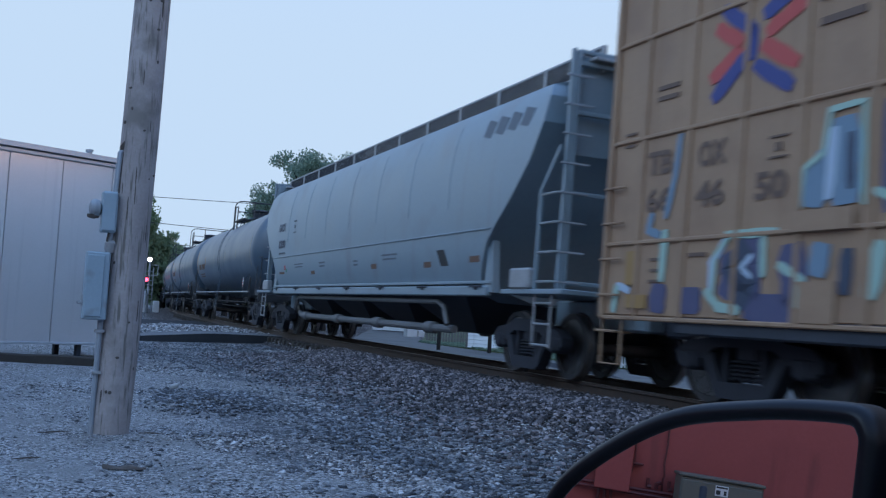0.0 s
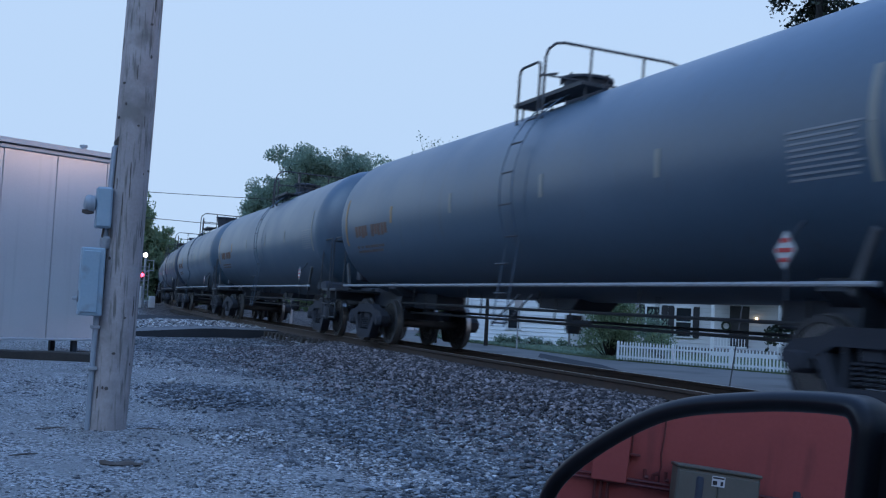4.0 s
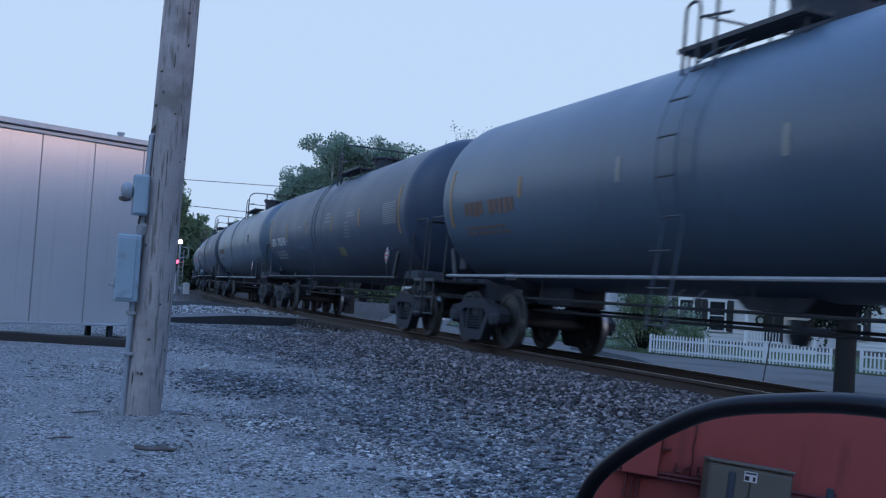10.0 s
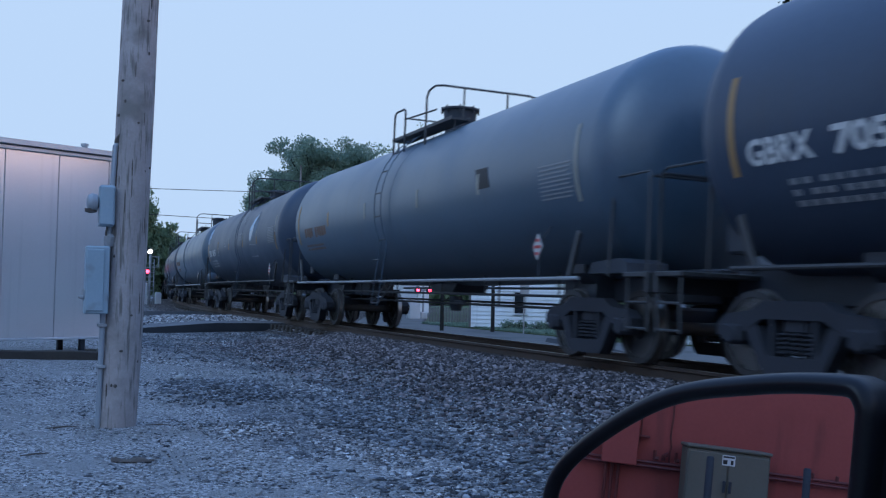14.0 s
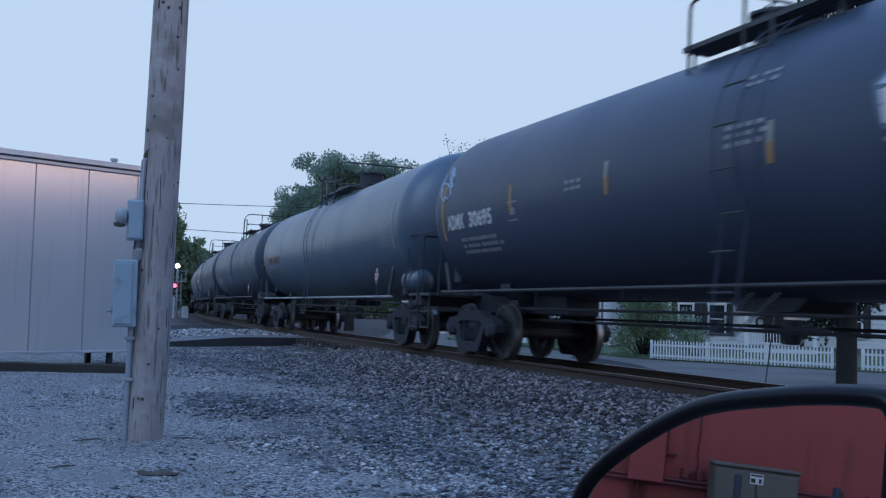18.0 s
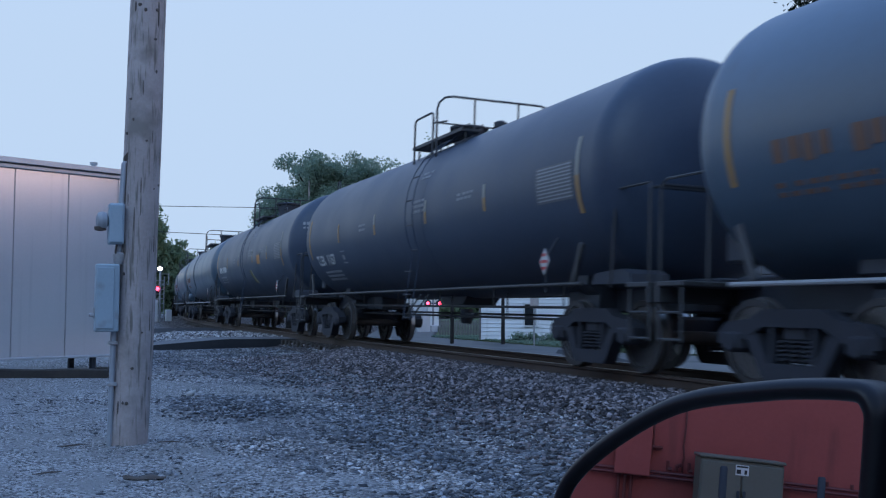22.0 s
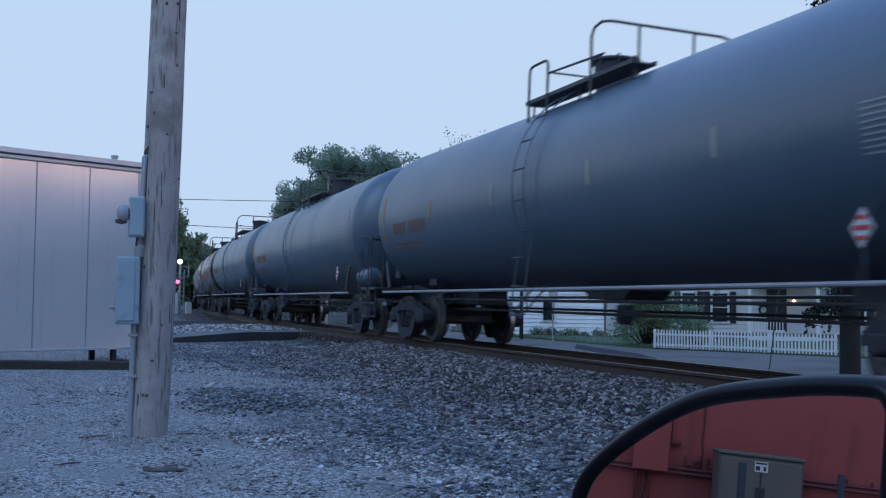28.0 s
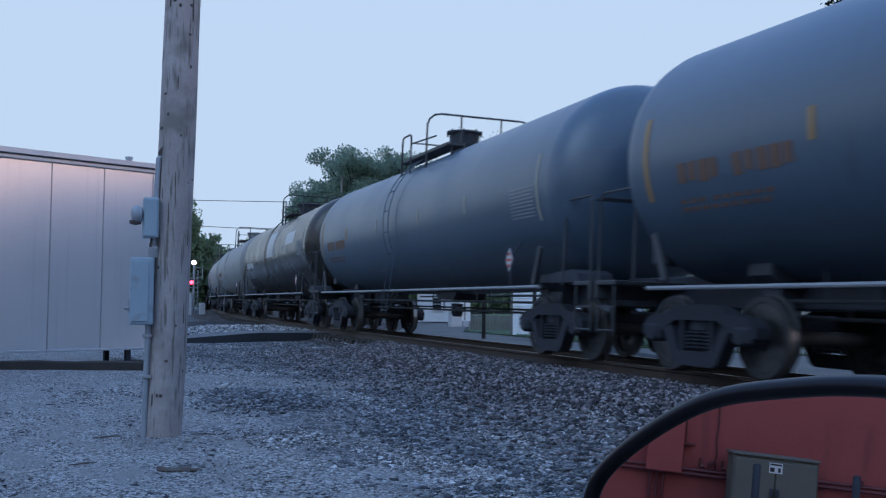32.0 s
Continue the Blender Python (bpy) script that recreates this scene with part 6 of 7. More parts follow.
def tank_car(body, half, label, rng, strips="", front=0.38, marks="dim", hatch="lines", reservoir=False, rails=RAIL_PAINT,
             ladder_x=0.0, placard=(1.4, 1.46), number=None, extra=None, r=RT, z=ZT, slope=0.06, rail_z=1.03, mark_deg=-16.0, hatch_deg=-2.0, tops=(-0.25, 0.35, 0.95, 0.22, 0.50, 4.55)):
    car = root("tank_car", Matrix.Identity(4), label, "tank car", "cars of the freight train")
    part("tank", tank_shell(half, r, z, slope), body, car, smooth=28)
    # the band where the two halves of the jacket meet, beside the ladder
    x = ladder_x + 0.34
    g = Form().lathe([(x - 0.04, r - 0.02), (x - 0.035, r + 0.007), (x + 0.035, r + 0.007), (x + 0.04, r - 0.02)], "x", 56, (0, 0, z - slope * 0.7))
    part("jacket_seam", g, body, car)
    end = half + 1.0
    for s in (-1, 1):
        g = Form()
        g.box((s * (half - 0.9), 0, 0.98), (3.9, 0.62, 0.42), 0.02)
        g.prism([(-0.62, 0.80), (0.62, 0.80), (0.58, 1.20), (-0.58, 1.20)], s * (half - 1.5) - 0.16, s * (half - 1.5) + 0.16, "x")
        part("stub_sill", g, STEEL_DARK, car, "dark steel stub sill")
        g = Form()
        poly = [(-0.80, 1.14)] + [(-(r + 0.01) * math.cos(radians(a)), z + (r + 0.01) * math.sin(radians(a))) for a in range(-59, -124, -8)] + [(0.80, 1.14)]
        g.prism([(q[0], q[1]) for q in poly] + [(0.60, 1.0), (-0.60, 1.0)], s * (half - 1.55) - 0.2, s * (half - 1.55) + 0.2, "x")
        part("saddle", g, STEEL_DARK, car, "steel saddle that carries the tank")
        g = Form()
        g.box((s * (end - 0.12), 0, 1.07), (0.50, 2.75, 0.06), 0.01)
        g.box((s * (end + 0.12), 0, 0.98), (0.06, 2.75, 0.24), 0.01)
        part("end_platform", g, DIM_RAIL, car, "worn steel end platform")
        part("coupler", coupler_form(s * (end + 0.02 - 0.35), s), TRUCK_STEEL, car, "cast steel knuckle coupler")
        for y in (-1.34, 1.34):
            g = Form()
            g.tube([(s * (end + 0.10), y, 1.05), (s * (end + 0.10), y, 2.18), (s * (end + 0.04), y * 0.98, 2.26)] +
                   [(s * (end - 0.75), y * 0.97, 2.26)], 0.017, 6)
            g.tube([(s * (end - 0.75), y * 0.97, 2.26), (s * (end - 0.78), y, 1.05)], 0.017, 6)
            part("grab_rail", g, BLACK_PAINT if body is TANK_BLACK else DIM_RAIL, car)
            g = Form()
            for k in range(2):
                zz = 0.45 + 0.30 * k
                g.tube([(s * (end + 0.12), y, zz), (s * (end - 0.32), y, zz)], 0.016, 6)
            for dx in (0.12, -0.32):
                g.tube([(s * (end + dx), y, 0.42), (s * (end + dx), y, 1.06)], 0.018, 6)
            part("sill_step", g, DIM_RAIL, car)
        g = Form().tube([(s * (end + 0.11), -1.3, 2.2), (s * (end + 0.11), 1.3, 2.2)], 0.02, 6)
        part("end_rail", g, BLACK_PAINT, car)
        g = Form()
        g.box((s * (half - 0.50), -1.42, 1.34), (0.10, 0.05, 0.62), 0.01, pose(0, 0, 0, 0, s * 24, 0).to_3x3())
        part("end_brace", g, BLACK_PAINT if rails is BLACK_PAINT else DIM_RAIL, car)
        truck(car, s * (half - 0.75))
    # handrails along both flanks
    for y in (-1.46, 1.46):
        g = Form().tube([(-half + 0.3, y, rail_z), (half - 0.3, y, rail_z)], 0.026, 8)
        part("side_rail", g, rails, car, "pale side handrail")
    # things under the tank
    g = Form().prism([(-0.95, 1.20), (-0.5, 0.88), (0.5, 0.88), (0.95, 1.20)], -0.34, 0.34, "y")
    part("outlet_skid", g, STEEL_DARK, car, "sloping skid of the bottom outlet")
    g = Form().lathe([(0.52, 0.10), (0.60, 0.13), (0.80, 0.13)], "z", 14, (0.25, -0.15, 0)).box((0.6, -0.2, 0.68), (0.5, 0.08, 0.10), 0.02)
    part("outlet_valve", g, STEEL_DARK, car)
    for y, zz in ((-0.62, 0.86), (-0.40, 0.68), (0.5, 0.74)):
        g = Form().tube([(-half + 1.7, y, zz), (half - 1.7, y, zz - 0.04)], 0.022, 6)
        part("brake_rod", g, BLACK_PAINT, car)
    for k in range(5):
        x = -half + 2.4 + (2 * half - 4.8) * k / 4
        g = Form().tube([(x, -0.62, 1.22), (x, -0.62, 0.84)], 0.014, 5).tube([(x + 0.1, -0.40, 1.2), (x + 0.1, -0.40, 0.66)], 0.014, 5)
        part("rod_hanger", g, BLACK_PAINT, car)
    if reservoir:
        g = Form().lathe([(half - 0.42, 0.06), (half - 0.38, 0.20), (half - 0.34, 0.235), (half + 0.40, 0.235), (half + 0.44, 0.20), (half + 0.48, 0.06)], "x", 22, (0, -1.02, 1.36))
        tank = part("air_reservoir", g, TANK_GREY, car, "small blue-grey air reservoir")
        for x in (half - 0.15, half + 0.2):
            part("strap", Form().lathe([(x - 0.025, 0.232), (x - 0.025, 0.245), (x + 0.025, 0.245), (x + 0.025, 0.232)], "x", 22, (0, -1.02, 1.36)), STEEL_DARK, tank)
    else:
        g = Form().prism([(half - 0.42, 1.10), (half - 0.34, 1.24), (half + 0.35, 1.28), (half + 0.52, 1.22), (half + 0.55, 1.10)], -1.25, -0.70, "y")
        part("end_cover", g, STEEL_DARK, car, "bent steel cover on the end platform")
    part("brake_valve", Form().box((-half - 0.25, -0.80, 1.46), (0.30, 0.36, 0.34), 0.03), STEEL_DARK, car)
    part("valve_pipe", Form().tube([(-half - 0.25, -0.80, 1.62), (-half - 0.25, -0.80, 1.80), (-half - 0.05, -0.75, 1.86)], 0.03, 6), STEEL_DARK, car)
    part("brake_wheel", Form().tube([(-half - 0.42 + 0.0, -0.2 + 0.26 * math.cos(q), 2.0 + 0.26 * math.sin(q)) for q in np.linspace(0, 2 * math.pi, 17)], 0.018, 6), STEEL_DARK, car)
    lx = ladder_x
    ladder(car, lx, 0.55, DIM_RAIL if body is not TANK_LIGHT else GALV, r, z, paint=body)
    for dx in (-0.2, 0.2):
        g = Form().tube([(lx + dx, -r - 0.09, 0.58), (lx + dx + 0.50, -r + 0.06, 1.02)], 0.014, 5)
        part("ladder_brace", g, DIM_RAIL, car)
    # top fittings
    low = body is TANK_BLACK
    top_z = z + r - slope * 0.6
    gx0, gx1, hx, dx, dr, dt = tops
    steel = STEEL_DARK if body is not TANK_LIGHT else body
    g = Form().lathe([(top_z - 0.16, dr * 0.86), (top_z + 0.05, dr * 0.88), (dt - 0.10, dr), (dt - 0.09, dr + 0.05), (dt - 0.05, dr + 0.05), (dt - 0.03, dr - 0.05), (dt, 0.12)], "z", 28, (dx, 0, 0))
    part("manway_dome", g, steel, car, "round manway housing on top", smooth=35)
    for k in range(8):
        w = math.pi * (k + 0.5) / 4
        bx, by = dx + (dr + 0.03) * math.cos(w), (dr + 0.03) * math.sin(w)
        part("hinge_bolt", Form().tube([(bx, by, dt - 0.16), (bx, by, dt - 0.02)], 0.02, 6), steel, car)
    tall = 0.18 if dr < 0.36 and dt < 4.6 else 0.02
    g = Form().lathe([(top_z - 0.1, 0.08), (top_z + tall, 0.08), (top_z + tall + 0.01, 0.13), (top_z + tall + 0.10, 0.13), (top_z + tall + 0.14, 0.05)], "z", 14, (dx + dr + 1.0, 0.1, 0))
    part("relief_valve", g, steel, car)
    part("vent_pipe", Form().lathe([(top_z - 0.1, 0.07), (top_z + 0.10, 0.07), (top_z + 0.12, 0.10), (top_z + 0.15, 0.10)], "z", 12, (dx + dr + 0.45, -0.2, 0)), steel, car)
    p0, p1 = gx0 - 0.15, max(hx, dx) + 0.75
    zp = top_z - 0.07
    for y in (-0.80, 0.80):
        g = Form()
        for k in range(7):
            g.box(((p0 + p1) / 2, y - 0.15 + 0.05 * k, zp), (p1 - p0, 0.034, 0.03))
        for k in range(12):
            g.box((p0 + 0.06 + (p1 - p0 - 0.12) * k / 11, y, zp + 0.02), (0.018, 0.34, 0.02))
        for e in (-0.18, 0.18):
            g.box(((p0 + p1) / 2, y + e, zp + 0.02), (p1 - p0, 0.02, 0.06))
        part("top_platform", g, DIM_RAIL, car, "grated walkway beside the manway")
        for k in range(3):
            xk = p0 + 0.1 + (p1 - p0 - 0.2) * k / 2
            part("platform_leg", Form().tube([(xk, y * 1.1, zp), (xk, y * 1.1, zp - 0.24)], 0.018, 5), DIM_RAIL, car)
    hz = 4.57
    yg = 1.0
    for y in (-yg, yg):
        g = Form().tube([(gx0, y, top_z - 0.38), (gx0, y, hz - 0.10), (gx0 + 0.03, y, hz - 0.03), (gx0 + 0.10, y, hz), (gx1 - 0.10, y, hz), (gx1 - 0.03, y, hz - 0.03), (gx1, y, hz - 0.10), (gx1, y, top_z - 0.38)], 0.022, 7)
        part("gate_rail", g, DIM_RAIL, car, "bent pipe gate rail")
        part("hoop_post", Form().tube([(hx, y * 0.45, top_z - 0.12), (hx, y * 0.45, 4.74)], 0.02, 6), DIM_RAIL, car)
    hz, yg = 4.74, 1.2
    g = Form().tube([(hx, -yg, top_z - 0.48), (hx, -yg, hz - 0.26), (hx, -yg + 0.04, hz - 0.13), (hx, -yg + 0.15, hz - 0.03), (hx, -yg + 0.30, hz), (hx, yg - 0.30, hz), (hx, yg - 0.15, hz - 0.03),
                     (hx, yg - 0.04, hz - 0.13), (hx, yg, hz - 0.26), (hx, yg, top_z - 0.48)], 0.022, 7)
    part("top_hoop", g, DIM_RAIL, car, "bent pipe rail across the top")
    hz, yg = 4.57, 1.0
    part("cross_rail", Form().tube([(gx1, -yg, hz - 0.20), (gx1, yg, hz - 0.20)], 0.018, 6), DIM_RAIL, car)
    part("cross_rail", Form().tube([(gx1, -yg, hz - 0.22), (hx, -yg, hz - 0.30)], 0.018, 6), DIM_RAIL, car)
    if extra is orange_and_text:
        g = Form().tube([(half - 0.55, 0, top_z - 0.05), (half - 0.55, 0, top_z + 0.30), (half - 0.48, 0, top_z + 0.42), (half - 0.32, 0, top_z + 0.42), (half - 0.25, 0, top_z + 0.30),
                         (half - 0.25, 0, top_z - 0.05)], 0.022, 6)
        part("top_grab", g, DIM_RAIL, car)
        for xg in (dx + 2.3, dx - 3.4):
            g = Form().tube([(xg - 0.22, -0.5, top_z - 0.12), (xg - 0.2, -0.5, top_z + 0.06), (xg - 0.13, -0.5, top_z + 0.11), (xg + 0.13, -0.5, top_z + 0.11),
                             (xg + 0.2, -0.5, top_z + 0.06), (xg + 0.22, -0.5, top_z - 0.12)], 0.018, 6)
            part("top_grab", g, DIM_RAIL, car)
    # reflective strips: pale above, yellow below, longer at both ends
    for i, x in enumerate((-half + 0.30, -half * 0.59, -half * 0.215, half * 0.195, half * 0.55, half - front)):
        d = 19 if i in (0, 5) else 8 if low else 6
        if strips == "yellow":
            part("reflective_strip", patch(x - 0.04, x + 0.04, -3 - d, -3 + d, 0.007, r=r, z=z, n=8), STRIPE_YELLOW, car)
        else:
            m = STRIPE_YELLOW if i < 2 or low else STRIPE_PALE
            part("reflective_strip", patch(x - 0.04, x + 0.04, -3, -3 + d, 0.007, r=r, z=z, n=5), m if i < 2 else STRIPE_PALE, car)
            part("reflective_strip", patch(x - 0.04, x + 0.04, -3 - d, -3.1, 0.007, r=r, z=z, n=5), STRIPE_YELLOW if i < 2 or (low and i > 3) else m, car)
    # stencils
    lm = {"dim": LETTER_DIM, "white": LETTER_WHITE}[marks]
    if number:
        words, x0, x1 = number
        pitch = (x1 - x0) / len(words)
        at = x0 - half
        for word in words.split():
            part("car_number", wrapped_text(word, at, at + pitch * (len(word) - 0.2), mark_deg + 1.0, 0.24, r, z), lm, car, "white stencilled word of the car mark")
            at += pitch * (len(word) + 0.8)
    else:
        for k in range(10):
            if k != 4:
                x = -half + 0.95 + 0.205 * k
                part("stencil_mark", patch(x, x + 0.17 * rng.uniform(0.75, 1.0), mark_deg + 0.8 * math.sin(2.3 * k), mark_deg + 8.5, 0.005, 3, r, z), lm, car)
    if marks == "white":
        for dd, hh in ((1.5, 1.0), (-9.0, 1.0), (-5.5, 4.0)):
            wd = 0.32 if hh < 2 else 0.16
            part("stencil_mark", patch(-half + 3.25 - wd / 2, -half + 3.25 + wd / 2, mark_deg + 9 + dd, mark_deg + 9 + dd + hh, 0.005, 2, r, z), PRINT_GREY, car)
        lm = PRINT_GREY
        part("fine_print", script(-half + 1.0, mark_deg - 8, 9, 0.12, 0.06, 0.05, rng, 3, r, z), lm, car, kind="stuff")
        part("fine_print", script(half * 0.12, 26, 3, 0.12, 0.05, 0.05, rng, 2, r, z), lm, car, kind="stuff")
        part("fine_print", script(half * 0.10, 5, 4, 0.12, 0.05, 0.05, rng, 3, r, z), lm, car, kind="stuff")
        part("fine_print", script(-half * 0.36, -2, 3, 0.12, 0.05, 0.05, rng, 2, r, z), lm, car, kind="stuff")
        part("fine_print", script(half * 0.40, 2, 4, 0.12, 0.04, 0.05, rng, 2, r, z), lm, car, kind="stuff")
    else:
        part("fine_print", script(-half + 0.9, mark_deg - 9, 9, 0.12, 0.05, 0.06, rng, 2, r, z), lm, car, kind="stuff")
    if hatch == "lines":
        g = Form()
        for k in range(9):
            q = patch(half - front - 1.05, half - front - 0.12 - 0.04 * (k % 3), hatch_deg - 2.1 * k, hatch_deg + 0.8 - 2.1 * k, 0.005, 1, r, z)
            g.add(q.v, q.f)
        part("data_panel", g, LETTER_WHITE if marks == "white" else PRINT_GREY, car, "block of fine pale stencil lines", kind="stuff")
    elif hatch == "plate":
        part("data_panel", patch(half - front - 1.20, half - front - 0.12, -14, 5, 0.006, 6, r, z), PANEL_GREY, car, "grey data panel with fine lines")
        g = Form()
        for k in range(10):
            q = patch(half - front - 1.16, half - front - 0.16, 3.4 - 1.8 * k, 4.1 - 1.8 * k, 0.009, 1, r, z)
            g.add(q.v, q.f)
        part("panel_print", g, PRINT_GREY, car, kind="stuff")
    zc = placard[1]
    for xx in (half - placard[0],):
        g = Form()
        g.prism([(xx, zc - 0.18), (xx + 0.14, zc), (xx, zc + 0.18), (xx - 0.14, zc)], -1.50, -1.485, "y")
        pl = part("placard", g, STRIPE_WHITE, car, "diamond hazard placard in red and white")
        g = Form()
        for k in (-1, 0, 1):
            g.box((xx, -1.503, zc + 0.09 * k), (0.21 - 0.10 * abs(k), 0.006, 0.04))
        part("placard_print", g, PLACARD_RED, pl)
        part("placard_bracket", Form().tube([(xx, -1.46, 1.0), (xx, -1.475, zc + 0.04), (xx, -1.30, 1.75)], 0.016, 5), STEEL_DARK, car)
    if extra:
        extra(car, half, r, z)
    return car


def hopper_car(half):
    car = root("covered_hopper_car", Matrix.Identity(4), "weathered grey covered hopper with a rounded body and roof walk", "hopper car", "cars of the freight train")
    sec = [(0.55, 1.05), (1.42, 1.30), (1.50, 1.55), (1.545, 1.9), (1.56, 2.15), (1.58, 2.5), (1.58, 3.0), (1.53, 3.5), (1.42, 3.90), (1.30, 4.10), (0.7, 4.28), (0.0, 4.33)]
    body_half = 9.35

    def run_in(zz):
        """How far the end of the body lies behind the roof's end at a height."""
        return float(np.interp(zz, (1.3, 1.95, 2.5, 3.0, 3.5, 3.9, 4.1), (2.15, 1.75, 0.95, 0.40, 0.16, 0.22, 0.40)))
    g = Form()
    ring = [(y, zz) for y, zz in sec] + [(-y, zz) for y, zz in sec[-2::-1]]
    rows = [[(sx * (body_half - run_in(zz)) if abs(x) > 7 else x, y, zz) for y, zz in ring]
            for x, sx in [(-9, -1)] + [(-6.6 + 13.2 * i / 10, 0) for i in range(11)] + [(9, 1)]]
    g.grid(rows)
    n = len(rows[0])
    # sloping end sheets and the floor
    for base, half_n in ((0, n // 2), (len(g.v) - n, n // 2)):
        for i in range(half_n):
            g.f.append((base + i, base + i + 1, base + n - 2 - i, base + n - 1 - i) if i < half_n - 1 else (base + i, base + i + 1, base + n - 1 - i))
            g.mi.append(0)
    g.f += [(i * n, (i + 1) * n, (i + 1) * n + n - 1, i * n + n - 1) for i in range(len(rows) - 1)]
    g.mi += [0] * (len(rows) - 1)
    part("body", g, HOPPER_GREY, car, smooth=32)
    for sd in (-1, 1):
        part('belly_bead', Form().tube([(-7.7, sd * 1.562, 2.10), (7.7, sd * 1.562, 2.10)], 0.016, 6), HOPPER_GREY, car)
    for i in range(7):
        x = -body_half + 3.4 + (2 * body_half - 6.8) * i / 6
        q = Form()
        for s in (-1, 1):
            q.tube([(x, s * (y - 0.001), zz) for y, zz in sec[5:9]], 0.009, 5)
        part("panel_seam", q, HOPPER_GREY, car)
    for s in (-1, 1):
        g = Form().box((0, s * 1.45, 1.17), (15.2, 0.10, 0.16), 0.02).box((0, s * 1.44, 1.30), (15.4, 0.10, 0.05), 0.01)
        part("side_sill", g, HOPPER_GREY, car, "pale side sill")
        for k in range(7):
            x = -7.2 + 14.4 * k / 6
            q = Form().box((x, s * 1.505, 1.22), (0.12, 0.03, 0.07), 0.01).tube([(x - 0.24, s * 1.515, 1.235), (x + 0.24, s * 1.515, 1.235)], 0.014, 5)
            part("tie_down", q, STEEL_DARK, car, "dark tie-down bar")
        # roof walk and its railing
        g = Form().box((0, s * 0.60, 4.36), (2 * body_half + 0.2, 0.42, 0.035), 0.008)
        for k in range(24):
            g.box((-body_half + 2 * body_half * k / 23, s * 0.60, 4.32), (0.04, 0.44, 0.08))
        part("roof_walk", g, GALV, car, "grated steel roof walk")
        g = Form()
        g.box((0, s * 0.85, 4.27), (2 * body_half + 0.3, 0.03, 0.05))
        g.box((0, s * 0.85, 4.59), (2 * body_half + 0.3, 0.04, 0.04), 0.008)
        for k in range(12):
            g.box((-body_half - 0.15 + (2 * body_half + 0.3) * k / 11, s * 0.85, 4.41), (0.08, 0.06, 0.38), 0.008)
        part("roof_railing", g, GALV, car)
        for k in range(12):
            part("mesh_wire", Form().box((0, s * 0.85, 4.28 + 0.026 * k), (2 * body_half + 0.3, 0.012, 0.018)), TRUCK_STEEL, car)
    for k in range(5):
        x = -body_half + 2.0 + (2 * body_half - 4.0) * k / 4
        part("roof_hatch", Form().lathe([(4.30, 0.40), (4.44, 0.40), (4.48, 0.32), (4.49, 0.05)], "z", 18, (x, 0, 0)), HOPPER_GREY, car)
        # outlet gates
    for k in range(4):
        x = -4.6 + 9.2 * k / 3
        g = Form()
        vs = [(x + a * 1.5, b * 1.2, 1.12) for a, b in ((-1, -1), (1, -1), (1, 1), (-1, 1))] + [(x + a * 0.45, b * 0.5, 0.52) for a, b in ((-1, -1), (1, -1), (1, 1), (-1, 1))]
        g.add(vs, [(0, 1, 2, 3), (4, 7, 6, 5), (0, 4, 5, 1), (1, 5, 6, 2), (2, 6, 7, 3), (3, 7, 4, 0)])
        part("outlet_hopper", g, STEEL_DARK, car, "dark sloping discharge hopper")
    for y in (-0.92, 0.92):
        g = Form()
        pts = [(-5.3, y * 1.3, 0.62), (-5.0, y * 1.3, 0.55), (5.7, y * 1.3, 0.55)]
        g.tube(pts, 0.07, 10)
        for k in range(4):
            x = -4.6 + 9.2 * k / 3
            g.lathe([(x - 0.20, 0.07), (x - 0.17, 0.11), (x + 0.17, 0.11), (x + 0.20, 0.07)], "x", 14, (0, y * 1.3, 0.55))
        part("discharge_pipe", g, PIPE_GREY, car, "grey discharge pipe below the hoppers")
        g = Form().tube([(-5.4, y * 1.45, 0.70), (-5.2, y * 1.45, 0.98), (-4.9, y * 1.45, 1.02), (5.2, y * 1.45, 1.0), (5.5, y * 1.45, 0.92), (5.7, y * 1.45, 0.62)], 0.045, 8)
        part("vent_pipe", g, PIPE_GREY, car)
    for s in (-1, 1):
        e = half - 0.72 if s > 0 else half - 0.85
        g = Form().box((s * (half - 1.3), 0, 0.92), (2.6, 0.7, 0.40), 0.03).box((s * (half - 1.2), 0, 1.16), (1.9, 3.0, 0.07), 0.01)
        part("stub_sill", g, HOPPER_GREY, car)
        part("coupler", coupler_form(s * (half - 0.36), s), TRUCK_STEEL, car, "cast steel knuckle coupler")
        part("end_sheet", Form().box((s * (e - 0.10), 0, 3.72), (0.03, 2.5, 1.36), 0.008), HOPPER_GREY, car, "grey steel end sheet")
        for y in (-1.42, 1.42):
            g = Form().box((s * e, y * 0.93, 2.82), (0.08, 0.06, 3.30), 0.01).box((s * (e - 0.48), y, 1.88), (0.06, 0.05, 1.42), 0.01)
            g.prism([(s * e, 3.15), (s * e, 3.05), (s * (e - 0.48), 2.52), (s * (e - 0.48), 2.60)], y - 0.02, y + 0.02, "y")
            lad = part("end_ladder", g, HOPPER_GREY, car, "grey corner post with a ladder")
            for k in range(4):
                part("rung", Form().tube([(s * e, y, 1.30 + 0.40 * k), (s * (e - 0.48), y, 1.30 + 0.40 * k)], 0.018, 6), GALV, lad)
            for k in range(8):
                part("rung", Form().tube([(s * (e + 0.03), y, 1.30 + 0.40 * k), (s * (e + 0.03), y * 0.70, 1.30 + 0.40 * k)], 0.018, 6), GALV, lad)
            part("corner_post", Form().prism([(s * 7.45, 1.15), (s * 7.48, 1.90), (s * 7.66, 1.93), (s * 7.78, 1.15)], y - 0.05, y + 0.06, "y"), HOPPER_GREY, car)
